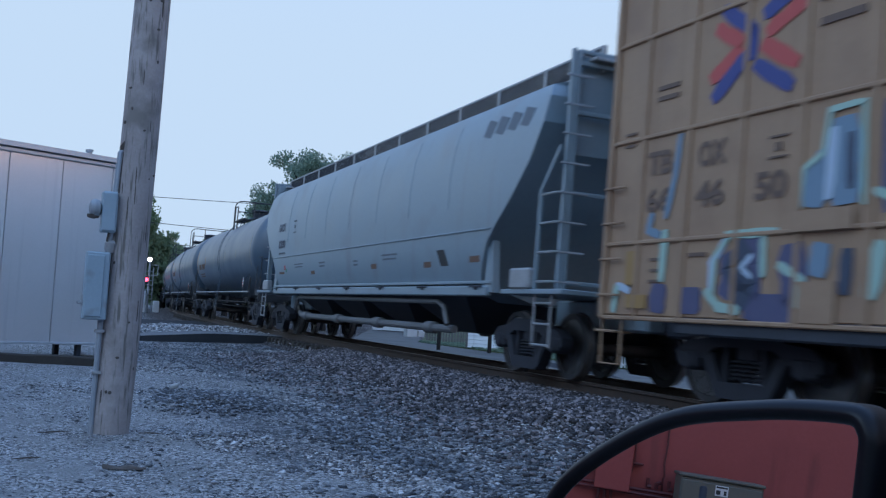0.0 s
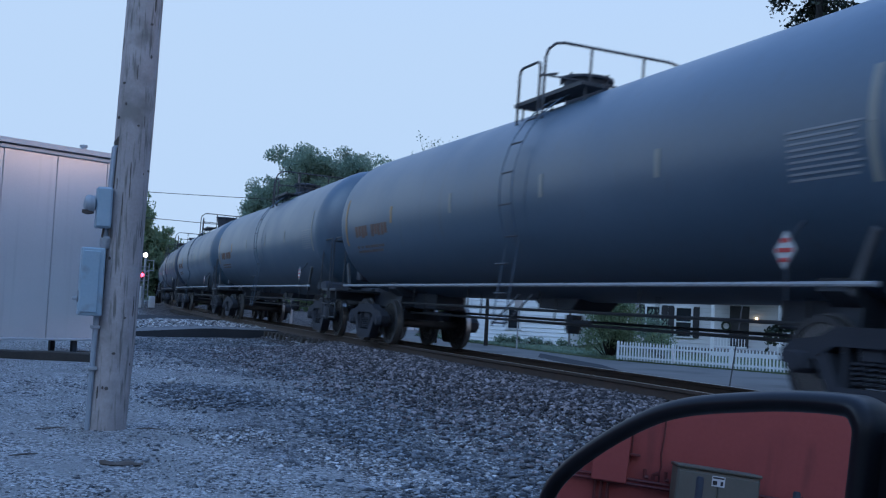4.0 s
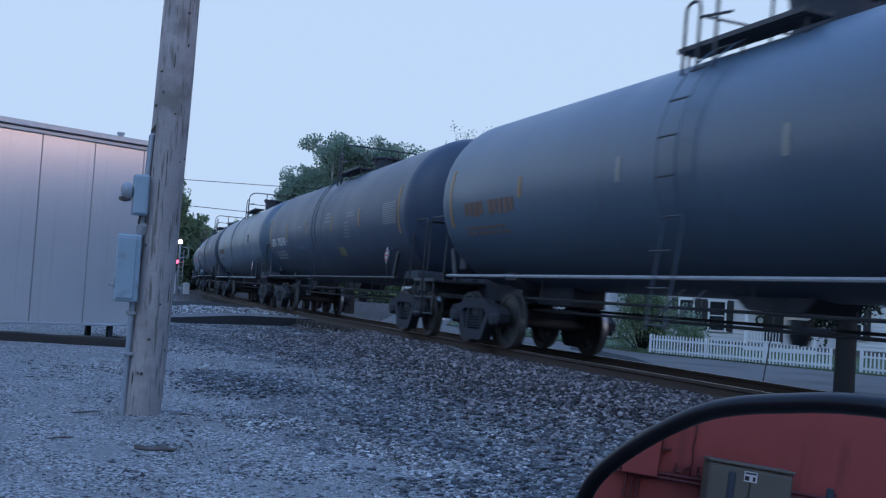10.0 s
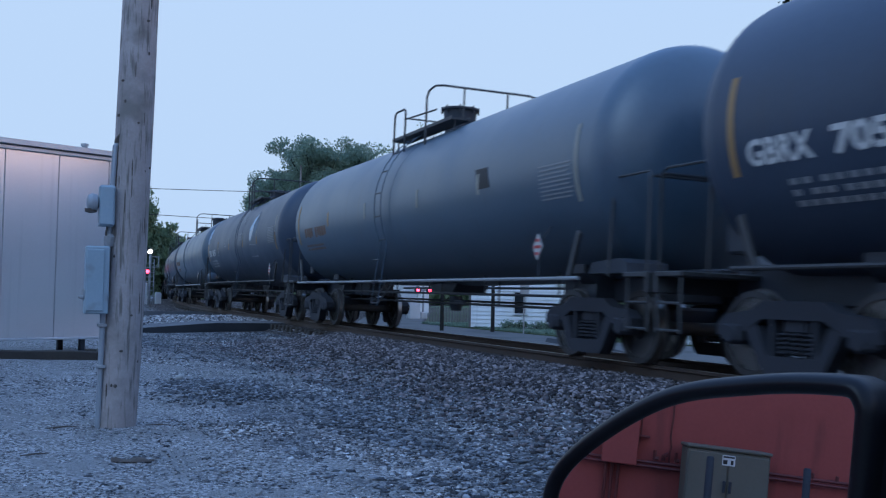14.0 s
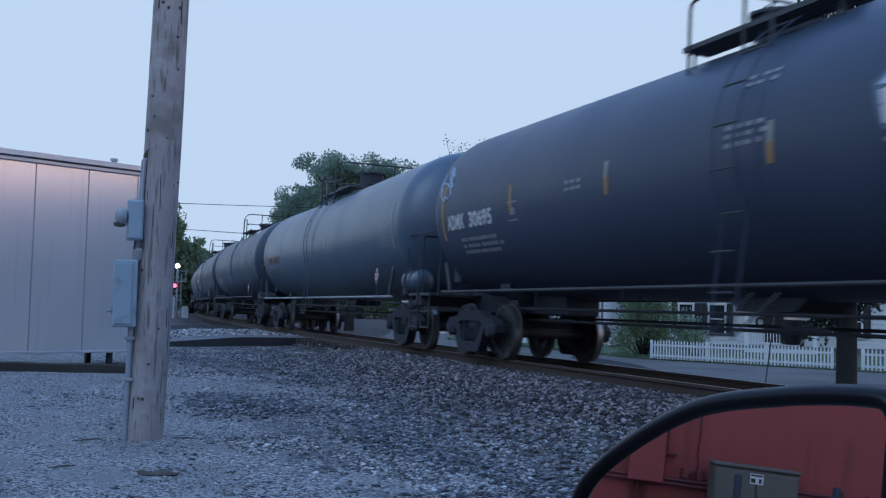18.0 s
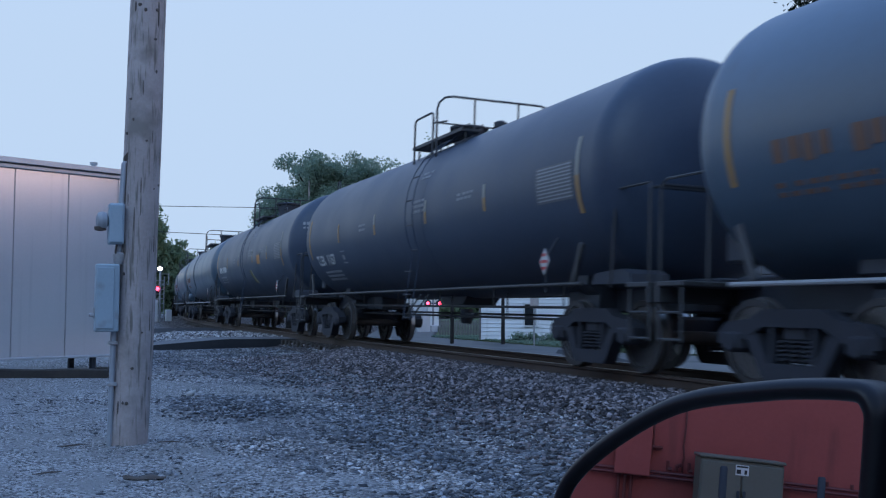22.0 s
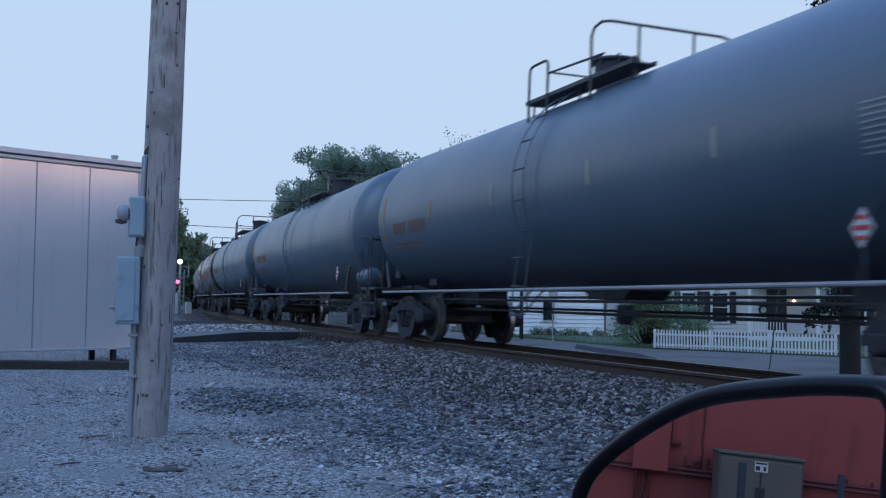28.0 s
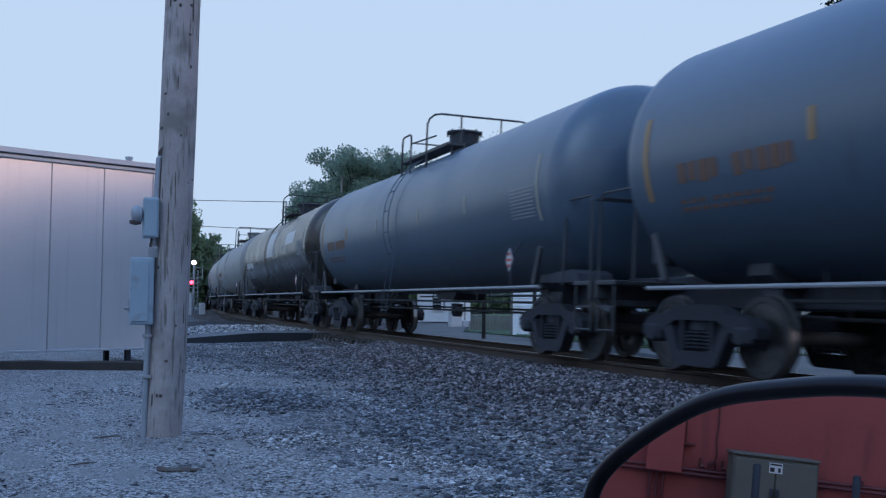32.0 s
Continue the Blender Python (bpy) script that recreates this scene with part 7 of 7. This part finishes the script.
            part("jack_pad", Form().box((s * 8.74, y * 1.02, 1.34), (0.62, 0.16, 0.30), 0.03), GALV, car)
            g = Form()
            for k in range(3):
                g.tube([(s * (e + 0.05), y, 0.45 + 0.28 * k), (s * (e - 0.45), y, 0.45 + 0.28 * k)], 0.016, 6)
            g.tube([(s * (e + 0.05), y, 0.42), (s * (e + 0.05), y, 1.15)], 0.018, 6).tube([(s * (e - 0.45), y, 0.42), (s * (e - 0.45), y, 1.15)], 0.018, 6)
            part("sill_step", g, GALV, car)
        g = Form()
        for yy in (-1.25, -0.6, 0.6, 1.25):
            g.box((s * e, yy, 2.82), (0.08, 0.07, 3.26), 0.01)
        for zz in (1.3, 2.5, 3.6, 4.28, 4.44):
            g.box((s * e, 0, zz), (0.06, 2.5, 0.06), 0.01)
        part("end_frame", g, HOPPER_GREY, car)
        g = Form().box((s * (half - 0.9), 0, 4.36), (0.6, 2.1, 0.05), 0.01)
        part("end_walk", g, GALV, car)
        truck(car, s * (half - 2.05))
    g = Form().prism([(-0.30, 1.85), (0.05, 1.85), (0.25, 1.58), (-0.10, 1.58)], -0.003, 0.003, "y")
    g.v = [(x + 5.75, y - 1.506 - 0.1 * (zz - 1.55), zz) for x, y, zz in g.v]
    part("data_panel", g, LETTER_DARK, car, "small dark data panel")
    rng = random.Random(4)

    def side_y(zz):
        """The side sheet's place at a height, just proud of it."""
        return -float(np.interp(zz, [q[1] for q in sec], [q[0] for q in sec])) - 0.004

    def mark(x, zz, w, h, y, lean=0.0, tilt=0.0, m=LETTER_FADED):
        """One stencilled character as a plain bar."""
        g = Form().box((0, 0, 0), (w * rng.uniform(0.75, 1.0), 0.012, h))
        ob = part("stencil_mark", g, m, car)
        ob.matrix_basis = pose(x, y, zz, tilt, lean, 0)
    for k in range(4):
        mark(8.60 - 0.44 * k, 3.66, 0.36, 0.28, -1.494, 14, -13.0, LETTER_FADED)
    for word, x0, zz, h in (("GACX", -7.12, 2.82, 0.20), ("8200", -7.02, 2.36, 0.20)):
        vs, fs = glyphs(word, h)
        k = 0.80 / max(u for u, v in vs)
        part("car_number", Form().add([(x0 + u * k, -1.588, zz + v) for u, v in vs], fs), SPRAY_DARK, car, "dark stencilled car mark")
    part("stencil_mark", Form().box((-5.2, -1.587, 3.02), (0.30, 0.008, 0.03)).box((-5.2, -1.587, 2.72), (0.30, 0.008, 0.03)).box((-5.2, -1.587, 2.87), (0.10, 0.008, 0.08)), LETTER_FADED, car)
    for k in range(9):
        part("stencil_mark", Form().box((-6.95 + 0.09 * k, -1.572, 2.20), (0.06, 0.01, 0.05)), LETTER_FADED, car)
    slope = pose(0, 0, 0, 6.0, 0, 0).to_3x3()
    for x, zz, w, h, m in ((-6.6, 1.66, 0.62, 0.06, LETTER_DIM), (-6.2, 1.80, 0.14, 0.12, SPRAY_RED), (-6.03, 1.72, 0.12, 0.10, SPRAY_GREEN)):
        part("paint_patch", Form().box((x, side_y(zz), zz), (w, 0.004, h), 0.0, slope), m, car, "small worn paint patch")
    # small print and rusty orange patches on the lower band of the side
    for x, zz, w, h, m in ((-4.6, 1.86, 0.95, 0.03, LETTER_FADED), (-4.6, 1.79, 0.80, 0.03, LETTER_FADED), (-2.2, 1.84, 0.55, 0.04, LETTER_FADED), (-2.2, 1.76, 0.45, 0.04, LETTER_FADED),
                           (-3.1, 1.62, 0.34, 0.09, LETTER_DIM), (0.6, 1.80, 0.30, 0.04, LETTER_FADED), (0.6, 1.72, 0.30, 0.04, LETTER_FADED), (1.9, 1.66, 0.36, 0.10, LETTER_DIM),
                           (2.9, 1.86, 0.95, 0.035, LETTER_FADED), (2.9, 1.78, 0.80, 0.03, LETTER_FADED), (5.0, 1.62, 0.36, 0.10, LETTER_DIM), (7.1, 1.66, 0.40, 0.10, LETTER_DIM)):
        part("stencil_mark" if m is LETTER_FADED else "rust_patch", Form().box((x, side_y(zz), zz), (w, 0.004, h), 0.0, slope), m, car)
    return car


def box_car(half):
    car = root("box_car", Matrix.Identity(4), "orange-yellow ribbed boxcar with sprayed paint on its side", "box car", "cars of the freight train")
    e = half - 0.47
    part("body", Form().box((0, 0, 2.85), (2 * e, 3.0, 3.95), 0.03), BOX_YELLOW, car)
    part("roof", Form().prism([(-1.56, 4.78), (1.56, 4.78), (1.5, 4.9), (0, 5.05), (-1.5, 4.9)], -e - 0.05, e + 0.05, "x"), GALV, car)
    for s in (-1, 1):
        for k in range(19):
            x = -7.61 + 0.862 * k if k < 18 else e - 0.06
            part("side_rib", Form().box((x, s * 1.51, 2.8), (0.07, 0.05, 3.9), 0.015), BOX_YELLOW, car)
        part("side_rib", Form().box((-e + 0.05, s * 1.52, 2.8), (0.10, 0.05, 3.9), 0.015), BOX_YELLOW, car)
        for zz in (0.86, 1.72, 2.92, 4.10):
            part("side_rail", Form().box((0, s * 1.51, zz), (2 * e, 0.04, 0.05), 0.012), BOX_YELLOW, car)
        part("side_sill", Form().box((0, s * 1.45, 0.82), (2 * e - 3, 0.08, 0.22), 0.02), STEEL_DARK, car)
        part("sill_beam", Form().box((s * (half - 1.5), 0, 0.85), (2.8, 0.6, 0.35), 0.03), STEEL_DARK, car)
        part("coupler", coupler_form(s * (half - 0.36), s), TRUCK_STEEL, car, "cast steel knuckle coupler")
        for y in (-1.45, 1.45):
            g = Form()
            for k in range(5):
                g.tube([(s * (e + 0.06), y, 0.7 + 0.42 * k), (s * (e + 0.06), y - math.copysign(0.42, y), 0.7 + 0.42 * k)], 0.015, 6)
                g.tube([(s * (e - 0.0), y * 1.07, 0.7 + 0.42 * k), (s * (e - 0.42), y * 1.07, 0.7 + 0.42 * k)], 0.015, 6)
            part("grab_irons", g, BOX_YELLOW, car)
            g = Form().tube([(s * (e + 0.02), y, 0.95), (s * (e + 0.02), y, 0.32), (s * (e - 0.4), y, 0.32), (s * (e - 0.4), y, 0.95)], 0.018, 6)
            part("sill_step", g, BOX_YELLOW, car)
        truck(car, s * (half - 2.6))
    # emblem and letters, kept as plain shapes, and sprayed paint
    y = -1.507

    def blob(name, m, x, zz, w, h, turn=0, yy=y):
        ob = part(name, Form().box((0, 0, 0), (w, 0.012, h), 0.0), m, car)
        ob.matrix_basis = pose(x, yy, zz, 0, turn, 0)

    def stroke(m, layer, width, *way):
        """A band of sprayed paint with round ends and a wavering edge; way in metres along and up."""
        pts = [Vector(p) for p in way]
        dense = [pts[i].lerp(pts[i + 1], j / 5) for i in range(len(pts) - 1) for j in range(5)] + [pts[-1]]
        one, two = [], []
        for i, p in enumerate(dense):
            d = (dense[min(i + 1, len(dense) - 1)] - dense[max(i - 1, 0)]).normalized()
            h = width / 2 * (0.72 if i in (0, len(dense) - 1) else 1.0)
            one.append(p + Vector((-d.y, d.x)) * h * rng.uniform(0.86, 1.1))
            two.append(p - Vector((-d.y, d.x)) * h * rng.uniform(0.86, 1.1))
        n = len(dense)
        g = Form()
        for w in (0.0, 0.008):
            g.add([(q.x, y - 0.003 * layer - w, q.y) for q in one + two], [(i, i + 1, n + i + 1, n + i) for i in range(n - 1)])
        g.add([(q.x, y - 0.003 * layer - w, q.y) for w in (0.0, 0.008) for q in one + two[::-1]], [(i, (i + 1) % (2 * n), 2 * n + (i + 1) % (2 * n), 2 * n + i) for i in range(2 * n)])
        part("sprayed_shape" if layer >= 0 else "emblem_stroke", g, m, car)
    rng = random.Random(6)
    for m, a, b in ((SPRAY_RED, (-0.58, 0.30), (-0.14, 0.05)), (SPRAY_RED, (-0.64, -0.25), (-0.14, 0.0)), (SPRAY_RED, (0.20, 0.07), (0.78, 0.29)), (SPRAY_RED, (0.15, -0.02), (0.68, -0.32)),
                    (SPRAY_BLUE, (-0.48, 0.48), (0.03, 0.13)), (SPRAY_BLUE, (0.0, 0.2), (0.0, -0.16)), (SPRAY_BLUE, (-0.05, -0.06), (-0.58, -0.47)), (SPRAY_BLUE, (0.15, 0.26), (0.68, 0.45)), (SPRAY_BLUE, (0.05, -0.20), (0.62, -0.53))):
        stroke(m, -1 if m is SPRAY_RED else -0.5, 0.17, (-5.82 + a[0], 3.62 + a[1]), (-5.82 + b[0], 3.62 + b[1]))
    for x, zz, word in ((-7.50, 2.48, "TB"), (-6.58, 2.48, "OX"), (-7.50, 2.06, "66"), (-6.58, 2.06, "46"), (-5.66, 2.06, "50")):
        vs, fs = glyphs(word, 0.25)
        k = 0.46 / max(u for u, v in vs)
        part("car_number", Form().add([(x + u * k, y - 0.006, zz + v) for u, v in vs], fs), LETTER_BROWN, car, "faded brown stencilled mark")
    for x, zz, w, h in ((-7.2, 3.45, 0.40, 0.05), (-7.2, 3.33, 0.38, 0.05), (-4.6, 3.85, 0.55, 0.07), (-4.6, 3.62, 0.55, 0.07), (-5.35, 2.64, 0.26, 0.02), (-5.35, 2.44, 0.26, 0.02),
                        (-5.35, 2.54, 0.08, 0.08), (-7.25, 1.52, 0.22, 0.03), (-7.25, 1.40, 0.18, 0.03), (-7.25, 1.28, 0.20, 0.03), (-6.5, 1.55, 0.3, 0.04), (-7.9, 3.0, 0.22, 0.03), (-7.9, 2.86, 0.2, 0.03)):
        blob("stencil_mark", LETTER_BROWN, x, zz, w, h, 0, y - 0.004)
    # sprayed letters, as plain bands of colour
    stroke(SPRAY_TEAL, 0, 0.30, (-4.85, 1.92), (-4.80, 2.26), (-4.62, 2.36))
    stroke(SPRAY_TEAL, 1, 0.36, (-4.50, 2.70), (-4.46, 1.92))
    stroke(SPRAY_PALE, 2, 0.12, (-4.62, 2.62), (-4.66, 1.98))
    stroke(SPRAY_DARK, 2, 0.10, (-4.42, 2.55), (-4.40, 2.05))
    stroke(SPRAY_MINT, 3, 0.06, (-5.02, 1.88), (-4.98, 2.28), (-4.74, 2.40), (-4.68, 2.78), (-4.28, 2.80), (-4.24, 1.90))
    stroke(SPRAY_VIOLET, 0, 0.21, (-3.98, 2.78), (-3.95, 1.82))
    stroke(SPRAY_MINT, 2, 0.08, (-4.13, 2.02), (-3.86, 1.92), (-3.82, 2.76))
    stroke(SPRAY_TEAL, 1, 0.40, (-3.6, 2.75), (-3.5, 1.9))
    stroke(SPRAY_MINT, 2, 0.10, (-3.3, 2.7), (-3.1, 1.8))
    stroke(SPRAY_VIOLET, 0, 0.64, (-5.86, 1.62), (-5.77, 1.41), (-5.77, 1.08))
    stroke(SPRAY_DARK, 1, 0.30, (-5.70, 1.63), (-5.92, 1.40), (-5.66, 1.24), (-5.88, 1.06))
    stroke(SPRAY_PALE, 2, 0.06, (-5.62, 1.52), (-5.78, 1.40), (-5.62, 1.30))
    stroke(SPRAY_MINT, 3, 0.05, (-6.20, 1.10), (-6.18, 1.55), (-5.95, 1.72), (-5.55, 1.70))
    stroke(SPRAY_MINT, 2, 0.09, (-5.48, 1.70), (-5.46, 1.30))
    stroke(SPRAY_PALE, 2, 0.09, (-6.02, 1.69), (-6.24, 1.45), (-6.22, 1.18))
    stroke(SPRAY_MINT, 2, 0.10, (-6.32, 1.18), (-6.10, 1.01), (-5.77, 0.98))
    stroke(SPRAY_VIOLET, 0, 0.35, (-5.09, 1.61), (-5.02, 1.02))
    stroke(SPRAY_VIOLET, 0, 0.30, (-5.71, 1.02), (-5.02, 1.00))
    stroke(SPRAY_MINT, 3, 0.09, (-5.25, 1.42), (-4.92, 1.27), (-5.02, 1.02))
    stroke(SPRAY_TEAL, 2, 0.24, (-4.70, 1.60), (-4.76, 1.30))
    stroke(SPRAY_DARK, 1, 0.16, (-4.40, 1.54), (-4.42, 1.14))
    stroke(SPRAY_MINT, 2, 0.19, (-4.02, 1.59), (-4.14, 1.11))
    stroke(SPRAY_VIOLET, 0, 0.50, (-3.6, 1.6), (-3.5, 1.05))
    stroke(SPRAY_TEAL, 1, 0.09, (-6.91, 2.88), (-6.97, 2.41), (-7.10, 1.96))
    stroke(SPRAY_TEAL, 1, 0.10, (-7.35, 2.04), (-7.42, 1.85), (-7.18, 1.78))
    stroke(SPRAY_MINT, 2, 0.13, (-7.08, 1.84), (-7.11, 1.27))
    stroke(SPRAY_VIOLET, 0, 0.30, (-7.14, 1.25), (-7.16, 0.93))
    stroke(SPRAY_VIOLET, 0, 0.36, (-6.57, 1.21), (-6.57, 0.93))
    stroke(SPRAY_MINT, 2, 0.11, (-7.98, 1.24), (-8.03, 0.92))
    stroke(SPRAY_PALE, 1, 0.09, (-8.0, 1.24), (-7.71, 1.17))
    stroke(SPRAY_MINT, 2, 0.07, (-6.05, 1.74), (-5.28, 1.74))
    for x, zz, w, h in ((-7.70, 1.43, 0.20, 0.39), (-7.56, 1.05, 0.40, 0.15)):
        blob("paint_patch", STRIPE_YELLOW, x, zz, w, h, 0, y - 0.016)
    blob("paint_patch", BOX_YELLOW, -4.73, 1.07, 0.46, 0.37, 0, y - 0.022)
    blob("door_plate", BOX_YELLOW, -4.71, 1.80, 0.79, 0.19, 0, y - 0.045)
    return car


def sprayed_diamond(car, half, r, z):
    def wrap(m, out, pts):
        vs = [shell_point(x, d, out, r, z) for x, d in pts]
        mid = shell_point(sum(q[0] for q in pts) / len(pts), sum(q[1] for q in pts) / len(pts), out, r, z)
        g = Form().add(vs + [mid], [(i, (i + 1) % len(vs), len(vs)) for i in range(len(vs))])
        part("sprayed_shape", g, m, car, "pale mint sprayed diamond")
    wrap(SPRAY_DULL, 0.010, [(2.86, 9), (2.92, 0), (3.00, -7), (3.30, -8), (3.85, 0), (4.32, 9), (4.22, 20), (3.86, 31), (3.30, 21)])
    wrap(SPRAY_PALE, 0.013, [(2.93, 8), (3.35, 20), (3.84, 29), (3.80, 20), (3.60, 12), (3.20, 7)])
    wrap(LETTER_WHITE, 0.014, [(2.95, 6), (3.02, -5), (3.24, -6), (3.56, 3), (3.72, 12), (3.50, 11), (3.22, 7)])
    for k in range(5):
        part("stencil_mark", patch(3.02 + 0.24 * k, 3.14 + 0.24 * k, -11 - 0.4 * k, -9.5 - 0.4 * k, 0.009, 1, r, z), PRINT_GREY, car)
        part("stencil_mark", patch(3.02 + 0.24 * k, 3.14 + 0.24 * k, -26 - 0.2 * k, -24.5 - 0.2 * k, 0.009, 1, r, z), PRINT_GREY, car)


def scrawl(car, half, r, z):
    rng = random.Random(8)
    for k in range(13):
        x = -half * 0.385 + 0.15 * k
        d = -27 + 0.25 * k + rng.uniform(-2, 2)
        part("sprayed_stroke", patch(x, x + 0.045, d, d + rng.uniform(4, 9), 0.006, 2, r, z, slant=rng.uniform(-0.2, 0.25)), SPRAY_DULL, car, "thin pale sprayed stroke")
    part("data_panel", patch(1.95, 2.55, -37, -28, 0.006, 4, r, z), PEEL_YELLOW, car, "dull yellow data panel")
    for k in range(5):
        part("stencil_mark", patch(2.90, 3.35 - 0.05 * (k % 2), -19 + 3.2 * k, -18.2 + 3.2 * k, 0.006, 1, r, z), PRINT_GREY, car)


def worn_patch(car, half, r, z):
    part("paint_patch", patch(half * 0.55, half * 0.55 + 0.45, -6, 6, 0.006, 4, r, z, slant=-0.12), LETTER_DARK, car, "dark square paint patch")


def yellow_panel(car, half, r, z):
    part("data_panel", patch(2.48, 3.21, -16, 1, 0.007, 5, r, z), PANEL_GREY, car, "orange data panel with a pale rim")
    part("data_panel", patch(2.55, 3.12, -14, -3, 0.011, 5, r, z), STRIPE_ORANGE, car, "orange data panel")
    part("paint_patch", patch(1.15, 1.55, -38, -20, 0.010, 5, r, z, slant=-0.5), PEEL_YELLOW, car, "peeling yellow patch")


def head_at(half, y, h, r, z):
    """A point just off the bulged front head, by its place across and up from the middle."""
    x = 0.74 * math.sqrt(max(0.0, 1 - (math.hypot(y, h) / r) ** 2.22))
    return (half + x + 0.008, y * 1.004, z + h)


def front_text(car, half, r, z, y0=-1.18, y1=-0.45, top=0.52, rows=7, m=None):
    """Stencil lines across the front head, the lower ones shorter."""
    rng = random.Random(3)
    for k in range(rows):
        inset = 0.0 if k < 2 else 0.16
        y, h = y0 + inset, top - 0.105 * k
        tall = 0.085 if k == 0 else 0.05
        while y < y1 - inset:
            w = rng.uniform(0.05, 0.10)
            vs = [head_at(half, y, h, r, z), head_at(half, y + w, h, r, z), head_at(half, y + w, h + tall, r, z), head_at(half, y, h + tall, r, z)]
            part("stencil_mark", Form().add(vs, [(0, 1, 2, 3)]), m or PRINT_GREY, car)
            y += w + 0.025


def orange_and_text(car, half, r, z):
    yellow_panel(car, half, r, z)
    front_text(car, half, r, z)


def scrawl_and_text(car, half, r, z):
    scrawl(car, half, r, z)
    front_text(car, half, r, z, -0.25, 0.25, 0.62, 1)


def diamond_and_text(car, half, r, z):
    sprayed_diamond(car, half, r, z)
    sprayed_knot(car, half, r, z)
    front_text(car, half, r, z, -0.62, 0.05, 0.50, 2, LETTER_FADED)


def sprayed_knot(car, half, r, z):
    """Thin looped pale blue paint lines near the rear rim."""
    for k, (cx, cd, w, h, t0) in enumerate(((0.30, 16, 0.22, 0.30, 0.3), (0.42, 22, 0.20, 0.22, 1.2), (0.36, 12, 0.26, 0.16, 2.4))):
        g = Form()
        pts = [shell_point(-half + cx + w * math.cos(a + t0), cd + h * math.sin(a) / r * 57.3, 0.004, r, z) for a in np.linspace(0, 5.6, 22)]
        part("sprayed_shape", g.tube(pts, 0.012, 5), SPRAY_PALE, car, "thin pale blue sprayed loops")


def white_patch(car, half, r, z):
    part("paint_patch", patch(-half * 0.1, half * 0.12, -6, 30, 0.006, 6, r, z), STRIPE_WHITE, car, "white painted band on the tank side")
    part("paint_patch", patch(half * 0.5, half * 0.72, 4, 20, 0.006, 6, r, z), STRIPE_WHITE, car)


GREY_LABEL = "faded blue-grey tank car with a manway rail and ladder"
BLACK_LABEL = "black tank car with white stencils and yellow strips"
# place along the track of the rear coupler of each car at the start, hopper first
REAR = [-31.95, -50.12, -68.29, -86.25, -104.58, -122.63, -140.66, -159.35, -176.99, -195.45, -213.66, -231.77, -249.7]
while len(REAR) < 19:
    REAR.append(REAR[-1] - 18.1)


train = []


def consist():
    rng = random.Random(11)
    plain_top = dict(tops=(-0.45, 0.25, 0.80, -0.10, 0.37, 4.55), ladder_x=0.7)

    def tall_top(dome):
        return dict(tops=(-1.5, -0.83, 0.95, dome, 0.34, 4.64), ladder_x=-0.4)
    low_top = dict(tops=(-0.71, 0.35, 1.1, -0.27, 0.34, 4.50), ladder_x=0.95)
    black = dict(body=TANK_BLACK, marks="white", rail_z=1.10, rails=BLACK_PAINT, placard=(1.3, 1.42))
    grey = dict(body=TANK_GREY, label=GREY_LABEL)
    kinds = {
        1: dict(grey, rail_z=1.15, **plain_top), 2: dict(grey, rail_z=1.15, **plain_top), 3: dict(grey, rail_z=1.15, tops=(-1.2, -0.9, -0.25, 0.25, 0.50, 4.62), ladder_x=-0.4),
        4: dict(dict(black, placard=(1.0, 1.56), number=("GBRX 705543", 0.52, 3.1)), strips="yellow", mark_deg=-19.5, label=BLACK_LABEL, extra=scrawl_and_text, hatch="plate", tops=(-0.43, -0.1, 0.42, 0.97, 0.38, 4.47), ladder_x=-0.1),
        5: dict(body=TANK_GREY, label="faded blue-grey tank car with a dark square patch", extra=worn_patch, **tall_top(-0.35)),
        6: dict(dict(black, placard=(1.05, 1.42)), number=("ADMX 30695", 0.52, 2.55), label="black tank car with a pale sprayed diamond", extra=diamond_and_text, hatch="plate", **low_top),
        7: dict(body=TANK_GREY, label="faded blue-grey tank car with a small air reservoir", reservoir=True, **tall_top(0.25)),
        8: dict(black, number=("TLEX 1157", 0.80, 2.55), mark_deg=-30.0, label=BLACK_LABEL, hatch="plate", **low_top),
        9: dict(dict(black, placard=(1.65, 1.40)), front=1.1, label="black tank car with an orange data panel", hatch="plate", extra=orange_and_text, tops=(-1.45, -0.5, -0.3, -0.2, 0.38, 4.62), ladder_x=0.0),
        10: dict(grey, rail_z=0.98, **tall_top(-0.5)), 11: dict(grey, rail_z=0.98, reservoir=True, **tall_top(0.25)), 12: dict(grey, **tall_top(-0.1)),
        13: dict(body=TANK_BROWN, label="glossy dark tank car with a white painted band", marks="white", hatch="plate", extra=white_patch),
        14: dict(body=TANK_LIGHT, label="dusty light grey tank car"), 15: dict(body=TANK_LIGHT, label="dusty light grey tank car"),
        16: grey, 17: dict(body=TANK_BROWN, label="glossy dark brown tank car", marks="white"), 18: grey,
    }
    for k in range(1, 19):
        long = REAR[k - 1] - REAR[k]
        train.append((tank_car(half=long / 2 - 1.2, rng=rng, **kinds[k]), REAR[k] + long / 2 - 0.15))
    hop = 20.54
    train.append((hopper_car(hop / 2), REAR[0] + hop / 2))
    train.append((box_car(8.8), REAR[0] + hop + 9.0))


consist()


def motions():
    """The whole train rolls by, each wheelset turning with it."""
    for car, s in train:
        walk(car, [(t, on_track(s + rolled(t))) for t in range(0, 33)])
    spins = [(i / 10, Matrix.Rotation(rolled(i / 10) / 0.457, 4, "Y")) for i in range(321)]
    for w, dx in wheelsets:
        at = Matrix.Translation((dx, 0, 0.457))
        walk(w, [(t, at @ m) for t, m in spins])


motions()
